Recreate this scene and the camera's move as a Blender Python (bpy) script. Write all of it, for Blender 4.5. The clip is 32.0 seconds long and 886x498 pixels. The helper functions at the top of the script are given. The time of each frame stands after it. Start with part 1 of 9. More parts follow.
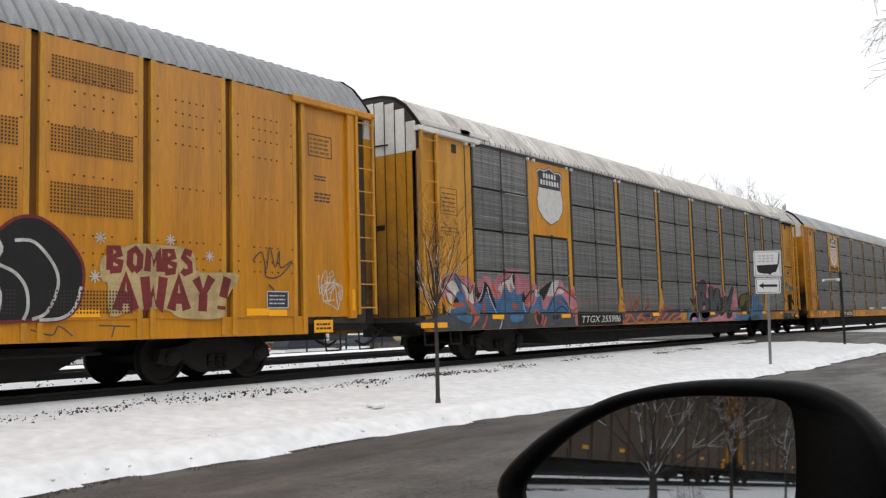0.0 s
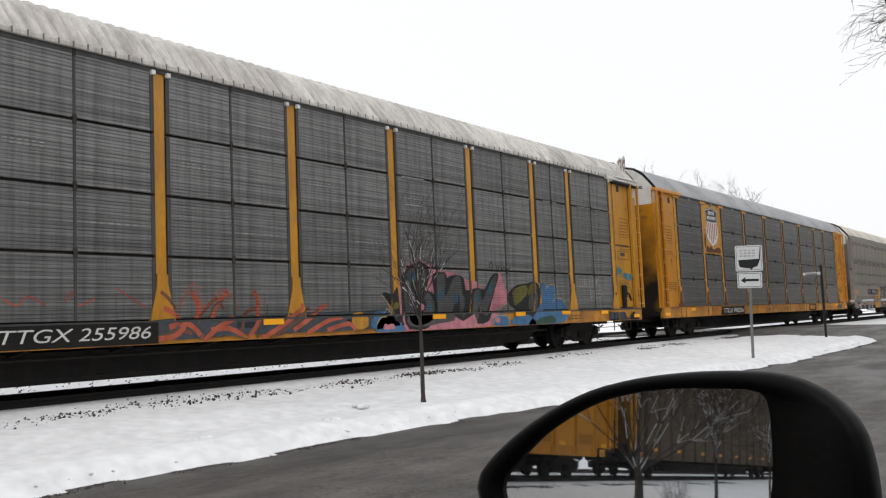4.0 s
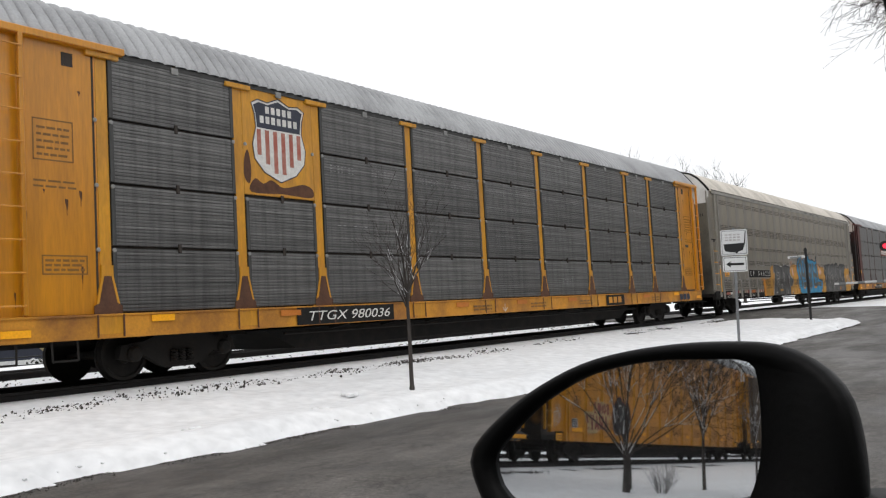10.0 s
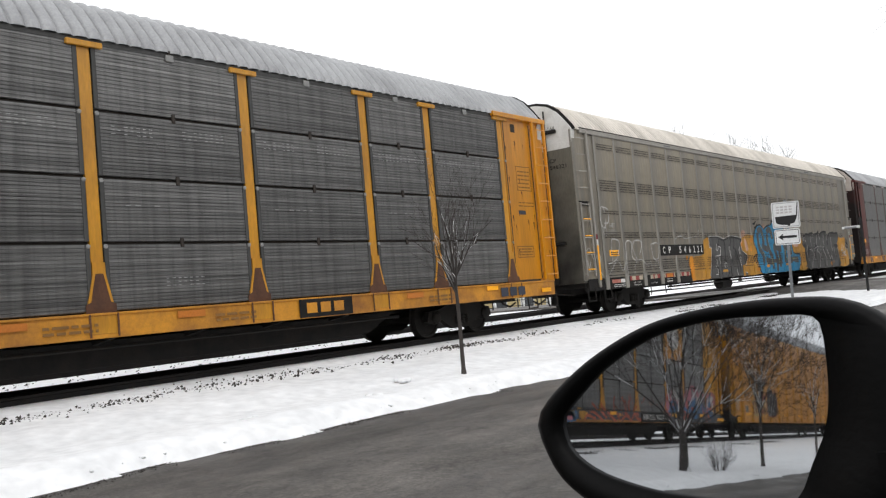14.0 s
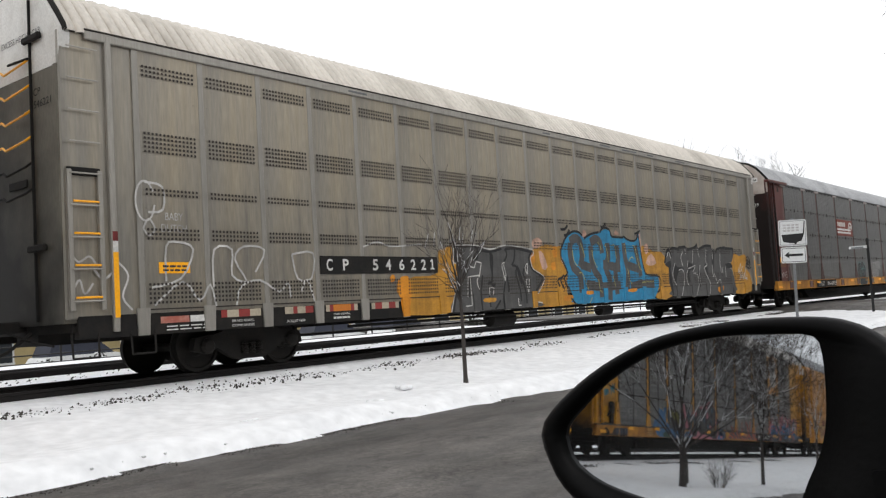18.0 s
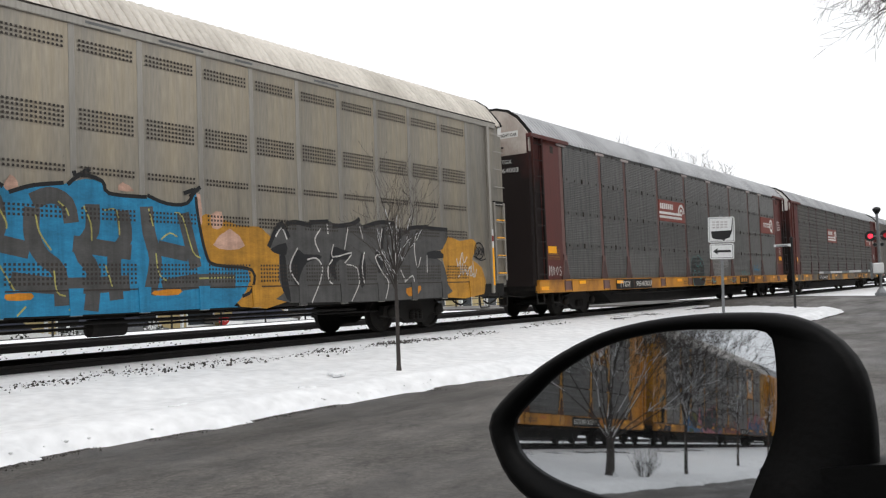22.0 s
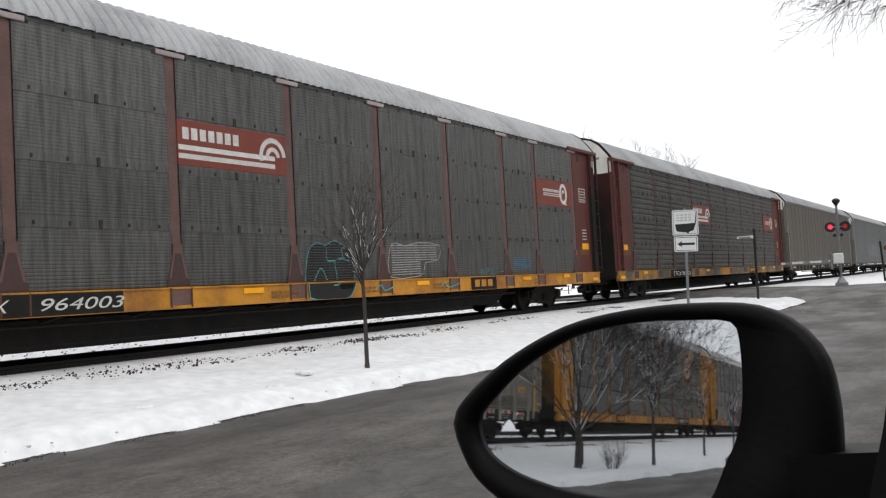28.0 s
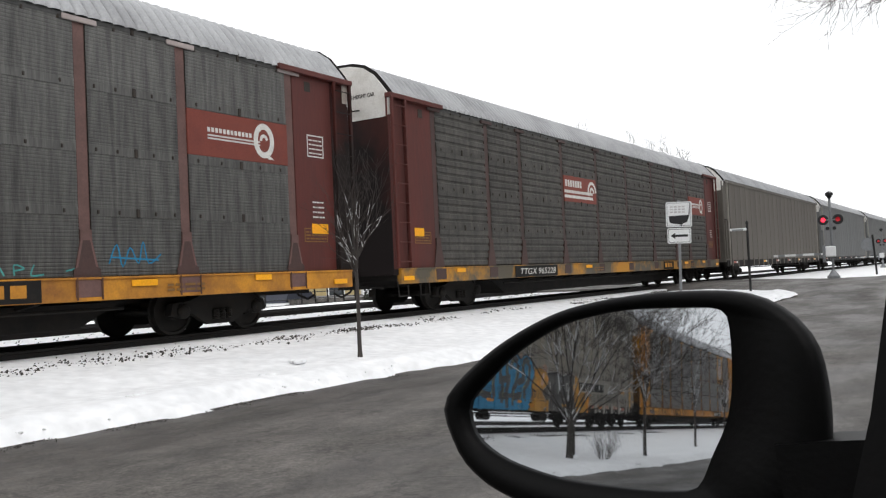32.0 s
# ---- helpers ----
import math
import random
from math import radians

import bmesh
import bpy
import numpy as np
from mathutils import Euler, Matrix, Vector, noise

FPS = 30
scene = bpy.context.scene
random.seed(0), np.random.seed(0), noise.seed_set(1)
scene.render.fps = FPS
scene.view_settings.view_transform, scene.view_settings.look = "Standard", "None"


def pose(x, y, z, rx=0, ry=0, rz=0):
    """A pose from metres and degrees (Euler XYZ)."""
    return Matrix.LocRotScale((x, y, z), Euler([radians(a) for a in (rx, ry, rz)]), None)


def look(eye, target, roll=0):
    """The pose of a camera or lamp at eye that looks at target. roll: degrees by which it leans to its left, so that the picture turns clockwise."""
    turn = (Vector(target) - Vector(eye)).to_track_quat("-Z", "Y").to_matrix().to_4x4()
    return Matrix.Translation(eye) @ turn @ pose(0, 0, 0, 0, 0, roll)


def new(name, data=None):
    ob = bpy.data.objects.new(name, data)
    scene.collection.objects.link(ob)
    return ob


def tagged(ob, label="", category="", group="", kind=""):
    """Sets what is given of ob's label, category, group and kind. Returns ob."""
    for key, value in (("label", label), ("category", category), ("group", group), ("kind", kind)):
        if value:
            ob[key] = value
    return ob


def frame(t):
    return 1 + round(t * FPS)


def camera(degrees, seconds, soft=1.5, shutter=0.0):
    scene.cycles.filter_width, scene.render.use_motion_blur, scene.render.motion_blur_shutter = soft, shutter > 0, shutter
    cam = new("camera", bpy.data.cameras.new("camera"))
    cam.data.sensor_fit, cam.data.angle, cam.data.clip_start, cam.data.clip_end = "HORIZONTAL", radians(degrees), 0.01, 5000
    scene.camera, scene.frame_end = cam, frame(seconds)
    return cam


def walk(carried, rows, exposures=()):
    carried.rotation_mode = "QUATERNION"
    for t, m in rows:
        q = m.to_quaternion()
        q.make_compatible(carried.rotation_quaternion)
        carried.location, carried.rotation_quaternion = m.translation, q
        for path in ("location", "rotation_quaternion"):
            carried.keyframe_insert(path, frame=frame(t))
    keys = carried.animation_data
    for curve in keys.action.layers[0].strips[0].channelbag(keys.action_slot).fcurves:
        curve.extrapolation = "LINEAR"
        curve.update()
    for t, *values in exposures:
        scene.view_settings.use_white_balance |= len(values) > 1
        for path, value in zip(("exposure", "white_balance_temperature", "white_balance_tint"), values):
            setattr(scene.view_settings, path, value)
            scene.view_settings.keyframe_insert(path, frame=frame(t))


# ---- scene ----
cam = camera(53.5, 32.0, soft=1.25)
PATH = [  # seconds, place in metres, turn in degrees
    (0, 0.0012, 0.0136, 0.0126, 94.951, 1.553, 37.531),
    (0.5, 0.0009, 0.0135, 0.0123, 94.818, 1.521, 37.250),
    (1, -0.0006, 0.0173, 0.0113, 95.759, 1.001, 36.124),
    (1.5, 0.0016, 0.0173, 0.0108, 95.341, 1.487, 36.544),
    (2, -0.0021, 0.0329, 0.0093, 95.245, 1.952, 36.480),
    (2.5, 0.0039, 0.0140, 0.0112, 95.235, 1.969, 36.592),
    (3, 0.0037, 0.0150, 0.0113, 94.975, 2.331, 36.550),
    (3.5, 0.0038, 0.0170, 0.0113, 94.897, 2.459, 36.476),
    (5.5, 0.0053, 0.0149, 0.0103, 94.663, 2.221, 36.796),
    (6, 0.0044, 0.0154, 0.0103, 94.633, 2.144, 36.642),
    (6.5, 0.0038, 0.0163, 0.0105, 94.525, 2.160, 36.816),
    (7, 0.0072, 0.0142, 0.0123, 95.556, 3.008, 36.577),
    (7.5, 0.0073, 0.0128, 0.0100, 95.388, 2.644, 35.302),
    (8, 0.0051, 0.0155, 0.0066, 94.821, 2.315, 35.191),
    (8.5, 0.0044, 0.0153, 0.0066, 94.612, 2.760, 35.178),
    (9, 0.0047, 0.0158, 0.0059, 94.212, 3.059, 34.863),
    (9.5, 0.0040, 0.0147, 0.0045, 94.097, 3.114, 35.235),
    (10, 0.0035, 0.0129, 0.0038, 94.048, 3.218, 35.719),
    (10.5, 0.0047, 0.0115, 0.0039, 94.188, 3.328, 35.407),
    (11, 0.0048, 0.0065, 0.0021, 94.484, 4.146, 36.196),
    (11.5, 0.0049, -0.0049, 0.0010, 94.163, 5.163, 38.048),
    (12, 0.0022, -0.0045, -0.0009, 93.709, 5.081, 38.556),
    (12.5, 0.0036, -0.0084, -0.0028, 93.590, 4.844, 39.081),
    (13, 0.0008, -0.0036, -0.0032, 93.460, 4.822, 39.000),
    (13.5, 0.0029, -0.0047, -0.0043, 93.534, 4.994, 38.760),
    (14, 0.0033, -0.0059, -0.0058, 93.296, 5.170, 38.864),
    (14.5, 0.0003, -0.0019, -0.0063, 93.083, 4.909, 38.745),
    (16.5, 0.0092, -0.0228, -0.0044, 94.346, 3.463, 39.214),
    (17, 0.0093, -0.0217, -0.0040, 94.289, 3.512, 39.227),
    (17.5, 0.0090, -0.0203, -0.0043, 93.971, 3.498, 39.117),
    (18, 0.0097, -0.0196, -0.0048, 93.837, 3.476, 39.113),
    (18.5, 0.0099, -0.0201, -0.0050, 93.666, 3.517, 39.222),
    (19, 0.0091, -0.0183, -0.0052, 93.476, 3.607, 38.932),
    (19.5, 0.0092, -0.0196, -0.0057, 93.416, 3.566, 38.643),
    (20, 0.0086, -0.0193, -0.0059, 93.433, 3.568, 38.755),
    (20.5, 0.0088, -0.0176, -0.0065, 93.349, 3.686, 38.759),
    (21, 0.0078, -0.0149, -0.0053, 93.298, 4.124, 36.731),
    (21.5, 0.0054, -0.0100, -0.0055, 93.920, 3.701, 35.288),
    (22, -0.0092, -0.0115, -0.0042, 92.854, 2.221, 34.845),
    (22.5, -0.0144, -0.0055, -0.0012, 92.964, 2.363, 32.133),
    (23, -0.0154, -0.0029, -0.0022, 93.071, 1.953, 31.637),
    (23.5, -0.0151, -0.0034, -0.0022, 93.093, 2.021, 31.456),
    (24, -0.0148, -0.0028, -0.0025, 93.033, 2.118, 31.670),
    (24.5, -0.0143, -0.0024, -0.0024, 92.942, 2.413, 31.847),
    (25, -0.0133, -0.0025, -0.0050, 92.651, 2.650, 32.562),
    (25.5, -0.0130, -0.0037, -0.0049, 92.814, 2.353, 32.858),
    (27.5, -0.0117, -0.0013, -0.0058, 92.662, 2.970, 32.838),
    (28, -0.0126, 0.0000, -0.0055, 92.514, 3.112, 32.736),
    (28.5, -0.0109, -0.0009, -0.0058, 92.373, 2.988, 32.804),
    (29, -0.0113, 0.0003, -0.0064, 92.343, 3.036, 32.732),
    (29.5, -0.0119, 0.0007, -0.0061, 92.237, 3.094, 32.728),
    (30, -0.0116, -0.0004, -0.0063, 92.261, 3.100, 32.702),
    (30.5, -0.0108, -0.0008, -0.0068, 92.309, 3.172, 32.634),
    (31, -0.0113, 0.0009, -0.0080, 92.256, 3.048, 32.477),
    (31.5, -0.0118, 0.0025, -0.0077, 92.126, 2.928, 32.476),
    (32, -0.0119, 0.0009, -0.0079, 91.841, 2.680, 32.311),
]
TRAIN = [  # seconds, metres that the train has rolled
    (0, 0.000), (0.5, 1.992), (1, 3.953), (1.5, 5.835), (2, 7.691), (2.5, 9.550), (3, 11.485), (3.5, 13.448),
    (5.5, 20.909), (6, 22.849), (6.5, 24.700), (7, 26.474), (7.5, 28.283), (8, 30.117), (8.5, 32.021), (9, 33.865),
    (9.5, 35.654), (10, 37.376), (10.5, 39.138), (11, 40.932), (11.5, 42.760), (12, 44.521), (12.5, 46.231), (13, 47.980),
    (13.5, 49.769), (14, 51.590), (14.5, 53.418), (16.5, 60.692), (17, 62.472), (17.5, 64.221), (18, 65.934), (18.5, 67.716),
    (19, 69.567), (19.5, 71.350), (20, 73.082), (20.5, 74.754), (21, 76.436), (21.5, 78.123), (22, 79.812), (22.5, 81.486),
    (23, 83.151), (23.5, 84.842), (24, 86.567), (24.5, 88.318), (25, 90.026), (25.5, 91.672), (27.5, 98.649), (28, 100.290),
    (28.5, 101.879), (29, 103.537), (29.5, 105.261), (30, 106.936), (30.5, 108.558), (31, 110.155), (31.5, 111.746), (32, 113.341),
]
EXPOSURE = [(0.0, -0.09), (1.0, -0.09), (2.0, -0.19), (3.0, -0.21), (3.5, -0.17), (5.5, -0.07), (6.0, -0.05), (7.0, -0.07), (8.0, -0.24), (9.0, -0.18), (10.0, -0.05), (12.0, -0.02), (13.0, 0.14), (14.0, 0.16), (17.0, 0.0), (19.0, 0.03), (20.0, 0.02), (24.0, 0.03), (25.0, -0.02), (28.0, 0.0), (29.0, 0.12), (32.0, 0.13)]
walk(cam, [(t, pose(*p)) for t, *p in PATH], EXPOSURE)

# ---- sky and light: a bright overcast winter day ----
world = bpy.data.worlds.new("overcast")
scene.world = world
world.use_nodes = True
wn = world.node_tree
wn.nodes.clear()
w_out = wn.nodes.new("ShaderNodeOutputWorld")
w_bg = wn.nodes.new("ShaderNodeBackground")
w_sky = wn.nodes.new("ShaderNodeTexSky")
w_sky.sky_type = "NISHITA"
w_sky.sun_disc = False
w_sky.sun_elevation, w_sky.sun_rotation = radians(42), radians(-120)
w_sky.dust_density, w_sky.ozone_density = 4.0, 0.6
w_hsv = wn.nodes.new("ShaderNodeHueSaturation")
w_hsv.inputs["Saturation"].default_value = 0.12
w_mix = wn.nodes.new("ShaderNodeMix")
w_mix.data_type = "RGBA"
w_mix.inputs[0].default_value = 0.86
w_mix.inputs[7].default_value = (9.9, 10.0, 10.2, 1)
w_bg.inputs["Strength"].default_value = 0.12
wn.links.new(w_sky.outputs[0], w_hsv.inputs["Color"])
wn.links.new(w_hsv.outputs[0], w_mix.inputs[6])
wn.links.new(w_mix.outputs[2], w_bg.inputs["Color"])
wn.links.new(w_bg.outputs[0], w_out.inputs[0])

sun = new("sun", bpy.data.lights.new("sun", "SUN"))
sun.data.energy, sun.data.angle, sun.data.color = 0.6, radians(25), (1.0, 0.97, 0.93)
sun.matrix_basis = look((20, -12, 25), (0, 0, 0))


# ---- materials ----
MATS = {}


def material(name, color, rough=0.7, metal=0.0, dirt=None, amount=0.35, scale=1.5, fine=30.0, bump=0.15, stretch=(1, 1, 1), vary=0.08, spec=0.4, lo=0.42, hi=0.72, streak=0.0):
    """Weathered surface: base colour, broad stains and fine grain in object space."""
    if name in MATS:
        return MATS[name]
    m = bpy.data.materials.new(name)
    m.use_nodes = True
    nt = m.node_tree
    b = nt.nodes["Principled BSDF"]
    b.inputs["Roughness"].default_value = rough
    b.inputs["Metallic"].default_value = metal
    b.inputs["Specular IOR Level"].default_value = spec
    dirt = dirt or tuple(c * 0.45 for c in color)
    co = nt.nodes.new("ShaderNodeTexCoord")
    mp = nt.nodes.new("ShaderNodeMapping")
    mp.inputs["Scale"].default_value = stretch
    nt.links.new(co.outputs["Object"], mp.inputs["Vector"])
    n1 = nt.nodes.new("ShaderNodeTexNoise")
    n1.inputs["Scale"].default_value, n1.inputs["Detail"].default_value, n1.inputs["Roughness"].default_value = scale, 8, 0.65
    n2 = nt.nodes.new("ShaderNodeTexNoise")
    n2.inputs["Scale"].default_value, n2.inputs["Detail"].default_value = fine, 5
    nt.links.new(mp.outputs[0], n1.inputs["Vector"])
    nt.links.new(mp.outputs[0], n2.inputs["Vector"])
    r1 = nt.nodes.new("ShaderNodeValToRGB")
    r1.color_ramp.elements[0].position, r1.color_ramp.elements[1].position = lo, hi
    r1.color_ramp.elements[0].color = (0, 0, 0, 1)
    r1.color_ramp.elements[1].color = (amount,) * 3 + (1,)
    nt.links.new(n1.outputs["Fac"], r1.inputs[0])
    mx = nt.nodes.new("ShaderNodeMix")
    mx.data_type = "RGBA"
    mx.inputs[6].default_value, mx.inputs[7].default_value = (*color, 1), (*dirt, 1)
    nt.links.new(r1.outputs[0], mx.inputs[0])
    inf = nt.nodes.new("ShaderNodeObjectInfo")
    ma = nt.nodes.new("ShaderNodeMath")
    ma.operation = "MULTIPLY_ADD"
    ma.inputs[1].default_value, ma.inputs[2].default_value = vary * 2, 1 - vary
    nt.links.new(inf.outputs["Random"], ma.inputs[0])
    mb = nt.nodes.new("ShaderNodeMath")
    mb.operation = "MULTIPLY_ADD"
    mb.inputs[1].default_value, mb.inputs[2].default_value = 0.5, 0.75
    nt.links.new(n2.outputs["Fac"], mb.inputs[0])
    mc = nt.nodes.new("ShaderNodeMath")
    mc.operation = "MULTIPLY"
    nt.links.new(ma.outputs[0], mc.inputs[0])
    nt.links.new(mb.outputs[0], mc.inputs[1])
    value = mc.outputs[0]
    if streak:
        m3 = nt.nodes.new("ShaderNodeMapping")
        m3.inputs["Scale"].default_value = (1, 2.6, 0.16)
        nt.links.new(co.outputs["Object"], m3.inputs["Vector"])
        n3 = nt.nodes.new("ShaderNodeTexNoise")
        n3.inputs["Scale"].default_value, n3.inputs["Detail"].default_value, n3.inputs["Roughness"].default_value = 1.9, 7, 0.7
        nt.links.new(m3.outputs[0], n3.inputs["Vector"])
        r3 = nt.nodes.new("ShaderNodeMapRange")
        r3.inputs["From Min"].default_value, r3.inputs["From Max"].default_value = 0.36, 0.56
        r3.inputs["To Min"].default_value, r3.inputs["To Max"].default_value = 1 - streak, 1.0
        nt.links.new(n3.outputs["Fac"], r3.inputs["Value"])
        md_ = nt.nodes.new("ShaderNodeMath")
        md_.operation = "MULTIPLY"
        nt.links.new(value, md_.inputs[0])
        nt.links.new(r3.outputs[0], md_.inputs[1])
        value = md_.outputs[0]
    sc = nt.nodes.new("ShaderNodeVectorMath")
    sc.operation = "SCALE"
    nt.links.new(mx.outputs[2], sc.inputs[0])
    nt.links.new(value, sc.inputs["Scale"])
    nt.links.new(sc.outputs[0], b.inputs["Base Color"])
    if bump:
        bp = nt.nodes.new("ShaderNodeBump")
        bp.inputs["Strength"].default_value, bp.inputs["Distance"].default_value = bump, 0.01
        nt.links.new(n2.outputs["Fac"], bp.inputs["Height"])
        nt.links.new(bp.outputs[0], b.inputs["Normal"])
    MATS[name] = m
    return m


def weathered_road(name):
    """Worn asphalt: patched tones, tyre-polished streaks, hairline cracking and grain."""
    m = bpy.data.materials.new(name)
    m.use_nodes = True
    nt = m.node_tree
    b = nt.nodes["Principled BSDF"]
    co = nt.nodes.new("ShaderNodeTexCoord")

    def noise_at(stretch, scale, detail, rough=0.6):
        mp = nt.nodes.new("ShaderNodeMapping")
        mp.inputs["Scale"].default_value = stretch
        nt.links.new(co.outputs["Object"], mp.inputs["Vector"])
        n = nt.nodes.new("ShaderNodeTexNoise")
        n.inputs["Scale"].default_value, n.inputs["Detail"].default_value, n.inputs["Roughness"].default_value = scale, detail, rough
        nt.links.new(mp.outputs[0], n.inputs["Vector"])
        return n.outputs["Fac"]

    def ramp(src, lo, hi, a, c):
        r = nt.nodes.new("ShaderNodeMapRange")
        for k, v in (("From Min", lo), ("From Max", hi), ("To Min", a), ("To Max", c)):
            r.inputs[k].default_value = v
        nt.links.new(src, r.inputs["Value"])
        return r.outputs[0]

    def times(p, q):
        n = nt.nodes.new("ShaderNodeMath")
        n.operation = "MULTIPLY"
        nt.links.new(p, n.inputs[0])
        nt.links.new(q, n.inputs[1])
        return n.outputs[0]

    broad = ramp(noise_at((1, 0.35, 1), 0.5, 5), 0.35, 0.65, 0.68, 1.25)
    blot = ramp(noise_at((1, 0.5, 1), 2.6, 8, 0.7), 0.35, 0.65, 0.62, 1.38)
    grain_n = noise_at((1, 1, 1), 42, 4, 0.8)
    grain = ramp(grain_n, 0.3, 0.7, 0.42, 1.58)
    vo = nt.nodes.new("ShaderNodeTexVoronoi")
    vo.feature = "DISTANCE_TO_EDGE"
    vo.inputs["Scale"].default_value = 0.55
    wob = nt.nodes.new("ShaderNodeTexNoise")
    wob.inputs["Scale"].default_value, wob.inputs["Detail"].default_value = 2.2, 6
    nt.links.new(co.outputs["Object"], wob.inputs["Vector"])
    ad = nt.nodes.new("ShaderNodeVectorMath")
    ad.operation = "MULTIPLY_ADD"
    ad.inputs[1].default_value = (0.9, 0.9, 0.9)
    nt.links.new(wob.outputs["Color"], ad.inputs[0])
    nt.links.new(co.outputs["Object"], ad.inputs[2])
    nt.links.new(ad.outputs[0], vo.inputs["Vector"])
    crack = ramp(vo.outputs["Distance"], 0.002, 0.012, 0.55, 1.0)
    chips = ramp(noise_at((1, 1, 1), 17, 5, 0.85), 0.32, 0.68, 0.5, 1.5)
    val = times(times(times(times(broad, blot), grain), crack), chips)
    sc = nt.nodes.new("ShaderNodeVectorMath")
    sc.operation = "SCALE"
    sc.inputs[0].default_value = (0.080, 0.073, 0.066)
    nt.links.new(val, sc.inputs["Scale"])
    nt.links.new(sc.outputs[0], b.inputs["Base Color"])
    nt.links.new(ramp(noise_at((1, 0.4, 1), 0.9, 5), 0.4, 0.65, 0.50, 0.85), b.inputs["Roughness"])
    bp = nt.nodes.new("ShaderNodeBump")
    bp.inputs["Strength"].default_value, bp.inputs["Distance"].default_value = 0.7, 0.010
    nt.links.new(grain_n, bp.inputs["Height"])
    nt.links.new(bp.outputs[0], b.inputs["Normal"])
    return m


def glow(name, color, strength):
    m = bpy.data.materials.new(name)
    m.use_nodes = True
    b = m.node_tree.nodes["Principled BSDF"]
    b.inputs["Base Color"].default_value = (*color, 1)
    b.inputs["Emission Color"].default_value = (*color, 1)
    b.inputs["Emission Strength"].default_value = strength
    return m


STREAK = (1, 1, 0.12)
M_YELLOW = material("yellow_paint", (0.63, 0.255, 0.004), 0.30, spec=0.7, streak=0.18, dirt=(0.33, 0.125, 0.006), amount=0.45, scale=1.2, stretch=STREAK)
M_YELLOW_GRIMY = material("grimy_brown_yellow_paint", (0.085, 0.052, 0.022), 0.6, dirt=(0.035, 0.03, 0.025), amount=0.9, scale=0.9, stretch=(1, 1, 0.3))
# rusty yellow made darker, with the recess's shade put into the colour
M_YELLOW_SHADE = material("shaded_rusty_channel_yellow", (0.17, 0.070, 0.006), 0.7, dirt=(0.06, 0.025, 0.008), amount=0.8, scale=2.5, stretch=STREAK)
M_YELLOW_OLD = material("worn_yellow_paint", (0.62, 0.285, 0.012), 0.36, spec=0.6, streak=0.18, dirt=(0.22, 0.09, 0.02), amount=0.5, scale=2.0, stretch=(1, 1, 0.25))
M_SILL = material("grimy_yellow_sill", (0.55, 0.24, 0.02), 0.6, dirt=(0.16, 0.06, 0.02), amount=0.9, scale=1.1)
M_REFLECT_OLD = material("faded_orange_reflector", (0.50, 0.16, 0.02), 0.5, bump=0, amount=0.3)
M_REFLECT = material("amber_reflector_tape", (0.95, 0.42, 0.01), 0.4, bump=0, amount=0.1)
M_PANEL = material("galvanised_panel", (0.135, 0.134, 0.132), 0.40, 0.5, spec=0.6, streak=0.42, dirt=(0.40, 0.395, 0.385), amount=0.85, scale=1.7, fine=6, stretch=(1, 0.15, 8.0), vary=0.12, bump=0.0, lo=0.36, hi=0.72)
M_PANEL_C = material("dark_galvanised_panel", (0.095, 0.094, 0.092), 0.38, 0.5, spec=0.6, streak=0.36, dirt=(0.29, 0.285, 0.277), amount=0.85, scale=1.5, fine=6, stretch=(1, 0.14, 8.0), vary=0.14, bump=0.0, lo=0.36, hi=0.68)
M_PANEL_E = material("perforated_grey_panel", (0.110, 0.109, 0.105), 0.36, 0.5, streak=0.40, dirt=(0.20, 0.195, 0.182), amount=0.8, scale=2.6, fine=12, stretch=(1, 5.0, 0.55), vary=0.10, bump=0.1, lo=0.40, hi=0.75)
M_PANEL_F = material("dull_grey_brown_panel", (0.060, 0.057, 0.052), 0.6, 0.2, streak=0.4, dirt=(0.13, 0.12, 0.105), amount=0.7, scale=2.6, fine=26, stretch=(1, 1.2, 1.2), vary=0.10, bump=0.3, lo=0.40, hi=0.78)
M_SEAM = material("grimy_panel_edge", (0.058, 0.058, 0.056), 0.6, 0.2, dirt=(0.12, 0.12, 0.118), amount=0.5, scale=5, stretch=(1, 1, 0.4))
M_TAN = material("weathered_tan_grey_steel", (0.262, 0.244, 0.212), 0.36, 0.6, spec=0.6, streak=0.14, dirt=(0.46, 0.385, 0.27), amount=0.8, scale=1.3, stretch=STREAK, vary=0.05)
M_GREYGREEN = material("weathered_grey_green_steel", (0.15, 0.155, 0.155), 0.65, 0.1, dirt=(0.09, 0.088, 0.085), amount=0.6, scale=1.0, stretch=STREAK)
M_BROWN = material("weathered_brown_grey_steel", (0.115, 0.105, 0.09), 0.65, 0.1, dirt=(0.07, 0.055, 0.045), amount=0.6, scale=1.0, stretch=STREAK)
M_POST_TAN = material("pale_tan_post", (0.34, 0.32, 0.285), 0.4, 0.5, stretch=STREAK, scale=1.4)
M_ROOF_GREY = material("grey_metal_roof", (0.30, 0.305, 0.315), 0.45, 0.25, dirt=(0.13, 0.13, 0.13), amount=0.6, scale=0.8)
M_ROOF_WHITE = material("snow_dusted_white_roof", (0.66, 0.63, 0.59), 0.6, 0.0, streak=0.35, dirt=(0.28, 0.25, 0.23), amount=0.7, scale=1.0, stretch=(0.3, 1, 0.3))
M_ROOF_DARK = material("dark_grey_metal_roof", (0.38, 0.385, 0.395), 0.5, 0.2, dirt=(0.13, 0.13, 0.135), amount=0.6, scale=0.8)
